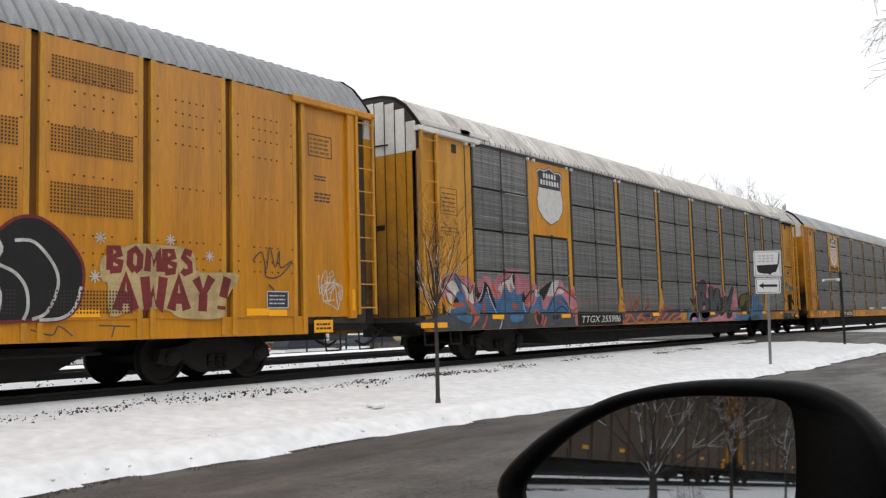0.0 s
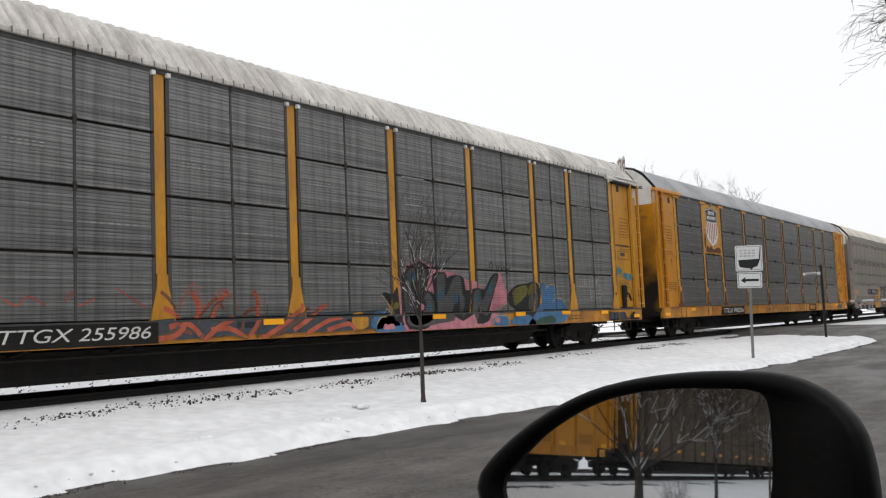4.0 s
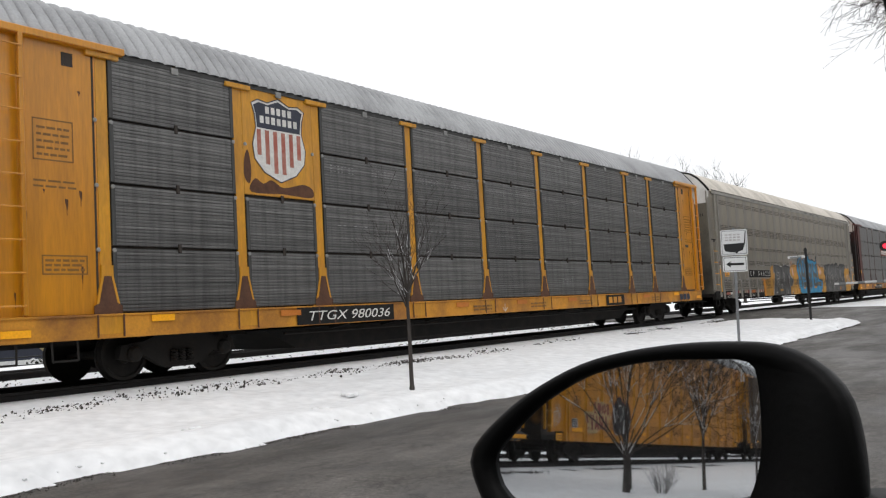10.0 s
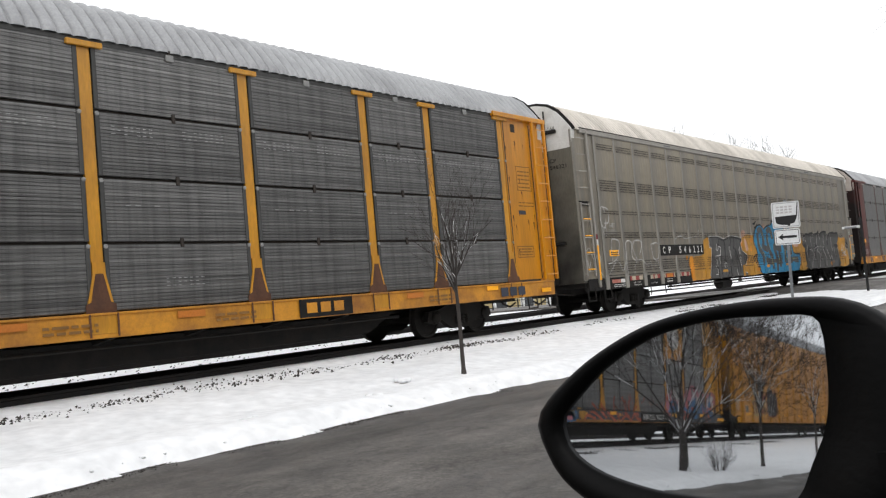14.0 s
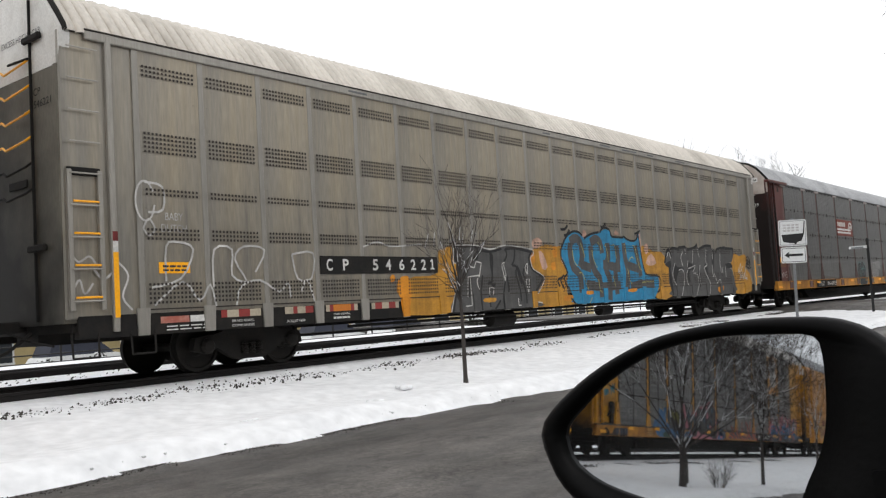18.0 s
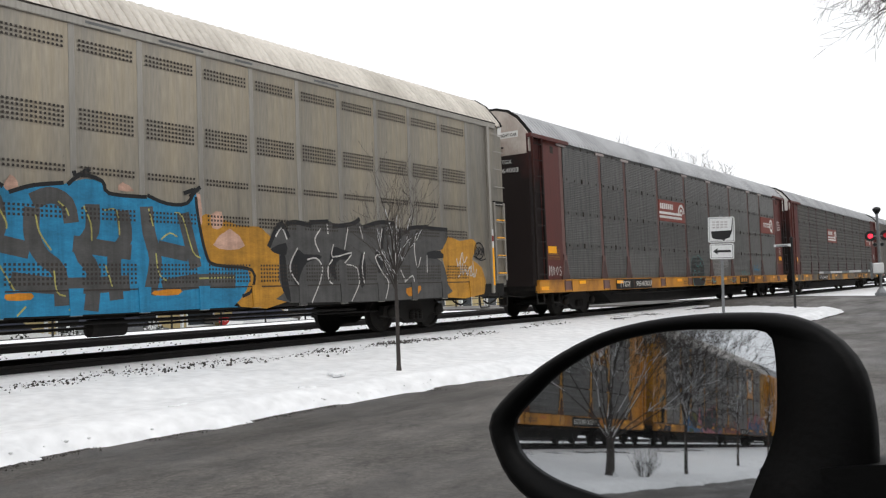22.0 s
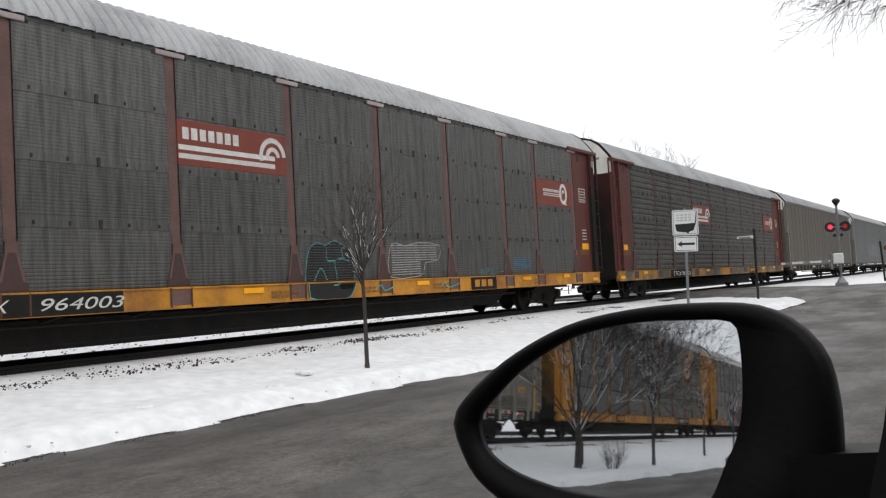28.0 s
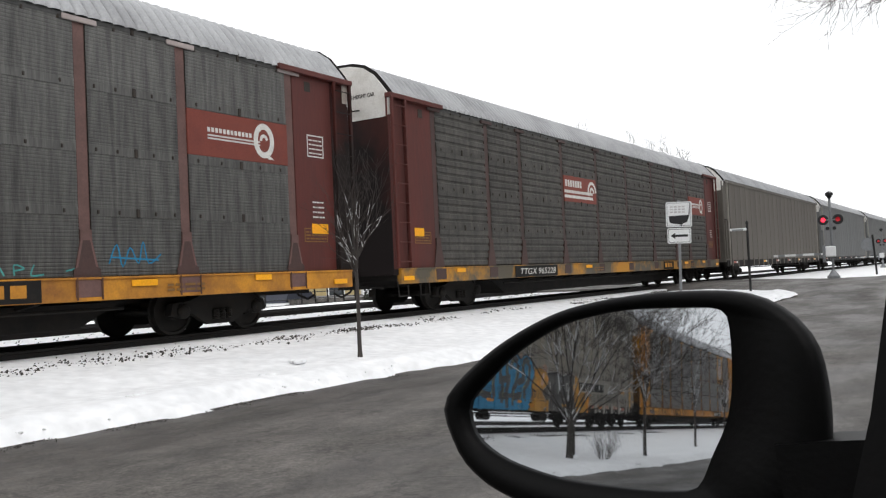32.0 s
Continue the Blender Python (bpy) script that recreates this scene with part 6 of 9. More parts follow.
for c, m in ((car_b, M_YELLOW), (car_c, M_YELLOW_OLD)):
    part("name_board", G().box(1.44, 1.485, 5.35 - MID, 7.10 - MID, 3.0, 4.98, 0.01), m, c, "yellow name board")
shield(car_b, 5.57, 1.32, 3.30, 4.82, 1.488, False)
shield(car_c, 5.57, 1.32, 3.27, 4.82, 1.488, True)
patch(car_c, [(5.5, 3.05), (5.6, 3.3), (5.8, 3.22), (6.0, 3.3), (6.3, 3.18), (6.8, 3.28), (7.05, 3.2), (7.0, 3.04), (6.3, 3.06)], M_RUST, 1.4865, name="rust_stain")
patch(car_c, [(5.36, 3.6), (5.45, 3.8), (5.52, 3.5), (5.48, 3.2), (5.36, 3.3)], M_RUST, 1.4865, name="rust_stain")


def number_band(car, j, body, w=2.35, band=None):
    part("number_band", G().box(SX - 0.004, SX, j - MID - 0.25, j - MID + (band or w + 0.2), 0.655, 0.975), M_BLACK, car, "black band with the car's number")
    words(car, body, j, 0.73, 0.25, M_TEXT_WHITE, SX + 0.003, w, 0, shear=0.25, bold=0.0)


number_band(car_c, 6.65, "TTGX 980036")
number_band(car_e, 6.2, "TTGX", 0.85, 2.75)
words(car_e, "964003", 7.5, 0.73, 0.25, M_TEXT_WHITE, SX + 0.003, 1.4, 0, shear=0.25)
number_band(car_f, 6.7, "TTGX 965228")
for c in (car_c, car_e, car_f):
    part("logo_band", G().box(SX - 0.004, SX, 19.45 - MID, 20.75 - MID, 0.655, 0.975), M_BLACK, c)
    for k in range(3):
        part("logo_bar", G().box(SX, SX + 0.003, 19.62 + k * 0.33 - MID, 19.86 + k * 0.33 - MID, 0.73, 0.91), M_SILL, c)
# car C's far end and near end stencils
c_end = words(car_c, "EXCESS HEIGHT CAR", 0, 0, 0.12, M_TEXT_DARK, 0, 1.0, bold=0.008)
END_FACE = Matrix(((0, 1, 0, 0), (1, 0, 0, 0), (0, 0, 1, 0), (0, 0, 0, 1))) @ Matrix.Translation((0, MID, 0))
c_end.data.transform(Matrix.Translation((0.12, -13.672, 5.05)) @ END_FACE)
for c, body, mat, x, z, w, h in ((car_e, "EXCESS HEIGHT CAR", M_TEXT_DARK, 0.12, 5.02, 1.0, 0.12), (car_e, "TTGX", M_TEXT_WHITE, 0.5, 4.26, 0.42, 0.17), (car_e, "964003", M_TEXT_WHITE, 0.5, 4.02, 0.62, 0.17), (car_c, "TTGX", M_TEXT_RUST, 0.62, 4.26, 0.42, 0.17), (car_c, "980036", M_TEXT_RUST, 0.62, 4.02, 0.6, 0.17), (car_f, "EXCESS HEIGHT CAR", M_TEXT_DARK, 0.12, 5.02, 1.0, 0.12)):
    w_end = words(c, body, 0, 0, h, mat, 0, w, bold=0.004 if body[0] == "E" else 0.0)
    w_end.data.transform(Matrix.Translation((x, -13.672 - (0.03 if c == car_b else 0), z)) @ END_FACE)
part("text_plate", G().box(0.08, 1.16, -13.670, -13.665, 4.985, 5.16), M_TEXT_WHITE, car_e, "white stencil plate")
line(car_c, [[(13.6, 0.86), (13.6, 0.7)], [(13.5, 0.78), (13.6, 0.68), (13.7, 0.78)]], 0.02, S_WHITE, SX + 0.002)
for k in range(10):
    j = (8.4, 11.3, 12.0, 14.2, 17.1, 16.4, 19.9, 22.3, 24.6, 25.2)[k]
    z = (1.42, 3.42, 2.55, 2.6, 2.4, 3.45, 3.4, 2.5, 3.5, 2.3)[k]
    bars(car_c, j, z, 0.9, 0.10, 2, material("chalk_grey", (0.22, 0.215, 0.21), 0.7, amount=0.5, scale=8, bump=0), PX, 0.2, "chalk_block")
    bars(car_b, j + 0.6, z + 0.2, 0.8, 0.12, 3, MATS["chalk_grey"], PX, 0.15, "chalk_block")

# pale colour stands in for daylight coming through slots and slits
M_DASH = material("pale_daylight_slots", (0.42, 0.42, 0.41), 0.6, amount=0.5, scale=4, bump=0)


def slot_rows(car, j, z, count, rows, pitch=0.105):
    """Rows of small punched slots on a corrugated panel, painted pale as daylight through them."""
    g = G()
    rnd = random.Random(int(j * 37 + z * 11))
    for r in range(rows):
        for k in range(count):
            if rnd.random() < 0.85:
                y, zz = j - MID + k * pitch, z - r * 0.055
                g.box(PX, PX + 0.002, y, y + pitch * rnd.uniform(0.45, 0.62), zz, zz + 0.011)
    tagged(part("slot_pattern", g, M_DASH, car, "rows of small slots, painted pale as daylight through them"), kind="stuff")


for j0, j1 in zip(POSTS[2:], POSTS[3:]):
    slot_rows(car_c, j0 + 0.35, 3.72, 7, 3)
    slot_rows(car_c, (j0 + j1) / 2 + 0.15, 3.74, 8, 3)
    slot_rows(car_c, j0 + 0.5, 2.55, 6, 1, 0.16)
    slot_rows(car_b, j0 + 0.4, 3.52, 6, 2)
    slot_rows(car_b, (j0 + j1) / 2 + 0.25, 2.45, 6, 1, 0.14)
slot_rows(car_c, 16.9, 1.45, 7, 3)
for j, z, w in ((4.1, 3.92, 0.9), (3.0, 3.28, 0.8), (4.3, 3.24, 0.7), (16.1, 3.93, 0.8), (16.2, 3.34, 0.6), (22.1, 3.93, 0.7), (24.0, 3.93, 0.75), (25.3, 3.93, 0.1), (16.1, 2.35, 0.5)):
    part("daylight_slit", G().box(PX, PX + 0.003, j - MID, j - MID + w, z - 0.009, z + 0.009), M_DASH, car_b)

# red name boards


def wheel_logo(car, j0, j1, z0, z1, quality):
    h = z1 - z0
    part("name_board", G().box(1.47, 1.505, j0 - MID, j1 - MID, z0, z1, 0.008), M_TTXRED, car, "oxide-red name board with white bars and an arc")
    w = j1 - j0
    if quality:
        for k, (a, b) in enumerate(((0.50, 0.46), (0.43, 0.39))):
            part("board_stripe", G().box(1.505, 1.508, j0 + w * 0.18 - MID, j0 + w * 0.70 - MID, z0 + h * (b + 0.0), z0 + h * a - 0.004), M_TEXT_WHITE, car)
        for k in range(12):
            part("board_letter_bar", G().box(1.505, 1.508, j0 + w * (0.18 + 0.037 * k) - MID, j0 + w * (0.205 + 0.037 * k) - MID, z0 + h * 0.55, z0 + h * 0.65), M_TEXT_WHITE, car)
        c, r = (j0 + w * 0.74, z0 + h * 0.52), h * 0.34
        line(car, [[(c[0] + r * 0.8 * math.cos(a), c[1] + r * math.sin(a)) for a in [k * 0.35 - 1.1 for k in range(19)]]], h * 0.14, M_TEXT_WHITE, 1.509, 2, "board_arc")
        line(car, [[(c[0] + r * 0.3 * math.cos(a), c[1] + r * 0.35 * math.sin(a)) for a in [k * 0.5 + 0.2 for k in range(7)]]], h * 0.08, M_TEXT_WHITE, 1.509, 2, "board_arc")
        patch(car, [(c[0] + 0.02, c[1] - r * 0.7), (c[0] + r * 0.45, c[1] - r * 0.95), (c[0] + r * 0.95, c[1] - r * 1.25), (c[0] + r * 0.35, c[1] - r * 1.25)], M_TEXT_WHITE, 1.509, False, "board_arc")
        return
    for a, b in ((0.45, 0.34), (0.26, 0.15)):
        part("board_stripe", G().box(1.505, 1.508, j0 - MID + 0.01, j0 + w * 0.88 - MID, z0 + h * b, z0 + h * a), M_TEXT_WHITE, car)
    for k in range(7):
        part("board_letter_bar", G().box(1.505, 1.508, j0 + w * (0.04 + 0.073 * k) - MID, j0 + w * (0.092 + 0.073 * k) - MID, z0 + h * 0.58, z0 + h * 0.84), M_TEXT_WHITE, car)
    c = (j0 + w * 0.86, z0 + h * 0.42)
    for r, q in ((h * 0.42, 0.12), (h * 0.2, 0.11)):
        line(car, [[(c[0] + r * 0.95 * math.cos(a), c[1] + r * math.sin(a)) for a in [k * 0.3 + 0.1 for k in range(12)]]], h * q, M_TEXT_WHITE, 1.509, 2, "board_arc")


wheel_logo(car_e, 10.2, 12.84, 3.06, 3.84, False)
wheel_logo(car_e, 23.6, 26.1, 3.06, 3.86, True)
wheel_logo(car_f, 10.2, 12.84, 3.0, 3.84, False)
wheel_logo(car_f, 23.6, 26.1, 3.06, 3.86, True)
mark = [(13.27, 0.69), (13.25, 1.11), (13.37, 1.62), (13.63, 1.79), (13.89, 1.74), (14.16, 1.84), (14.47, 1.74), (14.79, 1.56), (14.80, 1.14), (14.53, 0.68), (13.98, 0.64), (13.55, 0.64)]
mural(car_e, mark, S_BLACK, 0)
mural_lines(car_e, [mark + mark[:1], [(13.49, 1.00), (13.72, 1.28), (13.91, 1.01)], [(14.15, 1.42), (14.21, 0.98), (14.01, 0.92)], [(13.92, 1.68), (13.95, 1.42), (14.45, 1.49)], [(14.39, 1.68), (14.45, 1.47), (14.63, 1.42)]], 0.024, S_AQUA, 1)
splash = [(16.05, 1.06), (16.1, 1.69), (16.32, 1.82), (16.7, 1.75), (17.23, 1.84), (18.15, 1.78), (18.04, 1.43), (17.5, 1.37), (17.4, 1.12), (17.0, 1.04)]
M_CHALK = material("pale_chalk", (0.42, 0.41, 0.40), 0.7, amount=0.5, scale=6, bump=0)
outline(car_e, splash, 0.018, M_CHALK, PX, n=2)
line(car_e, [[(16.15, z), (17.3 + 0.7 * (z > 1.4), z + 0.02)] for z in [1.1 + 0.055 * k for k in range(13)]], 0.016, M_CHALK, PX)
line(car_e, [[(21.95, 1.2), (22.1, 1.5), (22.2, 1.15), (22.35, 1.45), (22.5, 1.2), (22.6, 1.55), (22.7, 1.2), (22.95, 1.35)], [(22.0, 1.3), (22.9, 1.25)]], 0.025, S_SKY, PX)
line(car_e, [[(20.1, 1.05), (20.15, 1.2), (20.25, 1.05)], [(20.4, 1.05), (20.4, 1.2), (20.55, 1.15), (20.4, 1.12)], [(20.7, 1.2), (20.65, 1.05), (20.85, 1.06)], [(21.2, 1.1), (21.5, 1.15), (21.4, 1.05), (21.7, 1.15)]], 0.025, S_AQUA, PX)
for j0, j1 in ((15.4, 16.1), (18.0, 18.9)):
    line(car_e, [[(j0, 0.8), (j0 + 0.2, 0.88), (j0 + 0.35, 0.76), (j1, 0.85)]], 0.03, S_AQUA, SX + 0.002)
part("placard", G().box(1.486, 1.492, 1.6 - MID, 2.1 - MID, 1.75, 1.95), M_REFLECT, car_e, "yellow warning placard")
part("placard", G().box(1.486, 1.492, 26.75 - MID, 27.25 - MID, 1.75, 1.95), M_REFLECT, car_e, "yellow warning placard")
part("placard", G().box(1.486, 1.492, 1.6 - MID, 2.0 - MID, 1.75, 1.95), M_REFLECT, car_f, "yellow warning placard")
for c in (car_e, car_f):
    for j in (26.7,):
        frame_box(c, j, 3.3, 0.5, 0.45, 0.025, M_TEXT_WHITE, 1.486)
        bars(c, j + 0.05, 3.35, 0.4, 0.35, 4, M_TEXT_WHITE, 1.486, 0.3)
        bars(c, j + 0.1, 2.05, 0.35, 0.4, 4, M_TEXT_WHITE, 1.486, 0.3)
for c in (car_b, car_c):
    for j in (1.5, 26.75):
        frame_box(c, j, 3.2, 0.62, 0.6, 0.02, M_TEXT_RUST, 1.486)
        bars(c, j + 0.06, 3.25, 0.5, 0.48, 5, M_TEXT_RUST, 1.486, 0.35)
        bars(c, j + 0.0, 2.8, 0.65, 0.16, 2, M_TEXT_RUST, 1.486, 0.35)
hand_word(car_e, "MOOS", 1.62, 1.12, 0.2, 0.28, 0.03, S_WHITE, 1.4875)

# the tan car: number, silver letters, blue letters, orange ground
number = [("C", 5.62), ("P", 6.02), ("5", 6.82), ("4", 7.2), ("6", 7.58), ("2", 7.93), ("2", 8.25)]
part("number_band", G().box(1.505, 1.523, 5.48 - MID, 8.78 - MID, 1.49, 1.82), M_BLACK, car_d, "black band with the car's number")
for ch, j in number:
    words(car_d, ch, j, 1.56, 0.29, M_TEXT_WHITE, 1.5245, 0.15, 0, bold=0.006)
one = [(8.545, 1.56), (8.67, 1.56), (8.67, 1.59), (8.632, 1.59), (8.632, 1.775), (8.597, 1.775), (8.545, 1.735), (8.56, 1.715), (8.592, 1.735), (8.592, 1.59), (8.545, 1.59)]
part("lettering", fill([(j - MID, z) for j, z in one], 1.5256), M_TEXT_WHITE, car_d)
# orange grounds
mural(car_d, [(7.53, 1.35), (7.73, 1.44), (7.88, 1.38), (7.91, 1.03), (7.80, 0.73), (7.62, 0.71), (7.58, 1.01), (7.48, 1.13)], S_ORANGE_HOT, 1)
mural(car_d, [(7.31, 1.42), (7.40, 1.47), (7.46, 1.39), (7.39, 1.32), (7.30, 1.34)], S_ORANGE_HOT, 1)
mural(car_d, [(7.83, 0.96), (7.88, 1.38), (8.25, 1.42), (8.78, 1.49), (8.84, 1.94), (9.03, 1.99), (9.28, 2.06), (9.35, 1.74), (9.54, 1.69), (9.47, 1.31), (9.35, 0.81), (9.15, 0.65), (7.82, 0.65)], S_ORANGE, 0)
mural(car_d, [(12.12, 0.65), (12.19, 1.00), (12.75, 1.35), (12.53, 1.53), (12.30, 1.57), (12.28, 1.94), (12.42, 2.02), (13.04, 2.16), (13.54, 2.11), (13.75, 2.13), (13.75, 1.77), (13.97, 1.46), (13.89, 0.96), (14.04, 0.82), (14.33, 0.65)], S_ORANGE, 0)
mural(car_d, [(12.32, 1.94), (12.50, 1.92), (12.49, 1.73), (12.34, 1.69)], S_ORANGE_HOT, 1)
mural(car_d, [(13.33, 2.08), (13.54, 2.11), (13.52, 1.86), (13.34, 1.86)], S_ORANGE_HOT, 1)
mural(car_d, [(13.23, 1.69), (13.41, 1.73), (13.42, 1.55), (13.25, 1.53)], S_ORANGE_HOT, 1)
mural(car_d, [(13.77, 0.88), (14.26, 0.87), (14.09, 0.77), (13.74, 0.75)], S_ORANGE_HOT, 1)
mural(car_d, [(12.43, 2.23), (12.67, 2.32), (12.87, 2.24), (12.79, 2.10), (12.47, 2.06)], S_PEACH, 1)
mural(car_d, [(12.69, 1.98), (12.88, 1.94), (13.05, 1.60), (12.81, 1.55)], S_PEACH, 1)
mural(car_d, [(13.74, 2.06), (13.86, 1.86), (13.93, 1.63), (13.80, 1.66), (13.69, 1.82)], S_PEACH, 1)
mural(car_d, [(14.83, 2.36), (14.94, 2.59), (15.05, 2.49), (15.02, 2.37)], S_PEACH, 1)
mural(car_d, [(16.62, 2.50), (16.70, 2.63), (16.91, 2.51)], S_PEACH, 1)
mural(car_d, [(18.04, 2.46), (18.18, 2.55), (18.21, 2.05), (18.10, 2.10)], S_PEACH, 1)
mural(car_d, [(19.01, 0.65), (18.25, 1.54), (18.17, 2.16), (18.48, 2.20), (19.00, 2.06), (19.47, 2.06), (19.63, 1.97), (19.80, 1.84), (19.74, 1.66), (19.96, 1.57), (19.95, 1.06), (20.11, 0.70)], S_ORANGE, 0)
mural(car_d, [(18.43, 1.71), (18.81, 2.00), (19.14, 1.71), (18.77, 1.63)], S_PEACH, 1)
mural(car_d, [(18.40, 2.22), (18.63, 2.28), (18.64, 2.02), (18.43, 1.99)], S_PEACH, 1)
mural(car_d, [(25.09, 1.82), (25.40, 2.07), (25.91, 1.97), (26.45, 2.04), (26.66, 1.86), (26.42, 1.53), (26.85, 1.34), (26.92, 0.69), (25.21, 0.65), (25.34, 1.09)], S_ORANGE, 0)
# silver letters
mural(car_d, [(9.41, 2.07), (9.43, 2.07), (10.16, 2.08), (10.67, 1.98), (11.13, 2.06), (11.54, 2.09), (12.40, 2.01), (12.42, 1.92), (12.29, 1.83), (12.38, 1.58), (12.68, 1.45), (12.86, 1.34), (12.78, 1.21), (12.46, 0.93), (12.47, 0.80), (12.70, 0.72), (12.64, 0.65), (10.66, 0.65), (9.18, 0.65), (9.31, 0.98), (9.49, 1.69), (9.37, 1.71)], S_GREY, 1)
mural_lines(car_d, [[(9.42, 2.05), (9.38, 1.72), (9.54, 1.70), (9.41, 1.15), (9.32, 0.92), (9.23, 0.65)], [(9.44, 2.05), (10.13, 2.07)], [(10.13, 2.06), (10.21, 1.98), (10.17, 1.79), (10.01, 1.82)], [(10.30, 1.99), (10.68, 1.95), (11.13, 2.03)], [(10.70, 1.96), (10.67, 1.72), (10.71, 1.45), (10.67, 1.26)], [(11.26, 2.03), (11.33, 1.89), (11.19, 1.72)], [(11.28, 2.02), (11.70, 2.04), (12.38, 1.96)], [(11.67, 2.02), (11.62, 1.79), (11.51, 1.65)], [(11.51, 1.65), (11.69, 1.61), (11.66, 1.43), (11.79, 1.07), (11.81, 0.81)], [(11.69, 1.61), (11.79, 1.43)], [(12.35, 1.94), (12.24, 1.82), (12.33, 1.57), (12.61, 1.44), (12.79, 1.33), (12.69, 1.21), (12.37, 0.93), (12.40, 0.79)], [(9.86, 1.37), (9.81, 0.96)], [(10.35, 1.42), (10.25, 1.06), (10.27, 0.65)], [(10.51, 1.22), (10.63, 1.26), (10.73, 1.17), (10.82, 1.25)], [(11.20, 1.27), (11.10, 0.91), (11.13, 0.65)], [(11.27, 1.44), (11.33, 1.09), (11.27, 0.93)], [(11.92, 1.28), (12.03, 1.00), (12.04, 0.74)], [(12.09, 1.66), (11.95, 1.46), (12.04, 1.32)], [(10.55, 0.96), (10.58, 0.71)], [(10.98, 0.85), (10.75, 0.65)]], 0.055, S_BLACK, 2)
mural(car_d, [(10.62, 1.96), (10.71, 1.72), (10.69, 1.28), (10.75, 1.54), (10.78, 1.88)], S_BLACK, 2)
mural(car_d, [(11.69, 1.61), (11.78, 1.61), (11.93, 1.29), (11.83, 1.20)], S_BLACK, 2)
mural_lines(car_d, [[(9.37, 2.08), (9.34, 1.70), (9.50, 1.69), (9.35, 1.13), (9.27, 0.93), (9.16, 0.65)], [(9.37, 2.08), (10.16, 2.09), (10.67, 2.01), (11.14, 2.09), (11.54, 2.11), (12.43, 2.03)], [(9.99, 1.82), (9.90, 1.62)], [(9.90, 1.62), (10.05, 1.59)], [(10.05, 1.59), (10.13, 1.73)], [(10.13, 1.73), (10.32, 1.70)], [(10.32, 1.70), (10.23, 1.43)], [(10.23, 1.43), (9.80, 1.39)], [(9.80, 1.39), (9.76, 0.96)], [(9.89, 1.36), (9.90, 0.77)], [(9.90, 0.77), (9.68, 0.76)], [(10.24, 1.42), (10.12, 1.29), (10.21, 1.09)], [(11.22, 1.71), (11.11, 1.67), (11.14, 1.50), (11.21, 1.29)], [(11.21, 1.29), (11.25, 1.44)], [(11.25, 1.44), (11.17, 1.66)], [(10.57, 0.98), (10.58, 1.15)], [(10.58, 1.15), (10.74, 1.14)], [(10.74, 1.14), (10.71, 0.97)], [(12.16, 1.70), (12.05, 1.58), (12.13, 1.43)], [(12.13, 1.43), (12.17, 1.69)], [(12.05, 1.30), (12.21, 1.31)], [(12.21, 1.31), (12.15, 0.98)], [(12.15, 0.98), (12.05, 1.29)], [(11.69, 0.89), (11.70, 0.71)], [(11.70, 0.71), (11.80, 0.71)], [(12.45, 2.01), (12.44, 1.90), (12.31, 1.82), (12.39, 1.57), (12.69, 1.45), (12.88, 1.34), (12.80, 1.19), (12.45, 0.88)], [(12.36, 0.79), (12.73, 0.73)]], 0.026, S_WHITE, 3)
mural(car_d, [(10.36, 0.91), (10.79, 0.91), (10.75, 0.82), (10.35, 0.83)], S_ORANGE, 3)
# blue letters
mural(car_d, [(13.86, 2.21), (14.03, 2.36), (14.26, 2.49), (14.61, 2.52), (14.84, 2.44), (14.92, 2.36), (15.27, 2.47), (15.73, 2.52), (16.07, 2.63), (16.34, 2.59), (16.47, 2.44), (17.06, 2.43), (17.51, 2.37), (17.87, 2.38), (18.10, 2.55), (18.14, 2.10), (18.28, 1.54), (18.40, 1.40), (19.19, 1.29), (19.15, 0.94), (18.85, 0.67), (18.66, 0.65), (14.42, 0.65), (14.20, 0.81), (14.05, 1.05), (13.90, 1.23), (14.00, 1.41), (13.88, 1.68), (13.75, 1.86), (13.75, 2.13)], S_SKY, 2)
mural_lines(car_d, [[(14.21, 2.21), (14.17, 1.96), (14.28, 1.59), (14.59, 1.40), (14.62, 0.93)], [(14.19, 2.25), (14.48, 2.35), (14.71, 2.23), (14.76, 1.87), (14.62, 1.58)], [(15.25, 2.16), (15.24, 1.77), (15.39, 1.48), (15.63, 1.27), (15.68, 0.78)], [(15.25, 2.24), (15.52, 2.35), (15.77, 2.25), (15.84, 1.97)], [(14.72, 1.66), (15.20, 1.56)], [(16.18, 2.26), (16.17, 1.87), (15.98, 1.57), (16.18, 1.26), (16.13, 0.69)], [(16.68, 2.19), (16.73, 1.77), (16.53, 1.46), (16.56, 0.84)], [(15.86, 1.67), (16.83, 1.56)], [(17.12, 2.28), (17.16, 1.87), (17.27, 1.44), (17.15, 0.91)], [(17.82, 2.21), (17.94, 1.77), (18.06, 1.32)], [(17.32, 1.64), (17.91, 1.54)], [(17.39, 1.01), (18.04, 1.10), (18.90, 1.09)], [(14.93, 1.15), (15.67, 1.06), (16.79, 1.09)]], 0.240, S_GREY, 3)
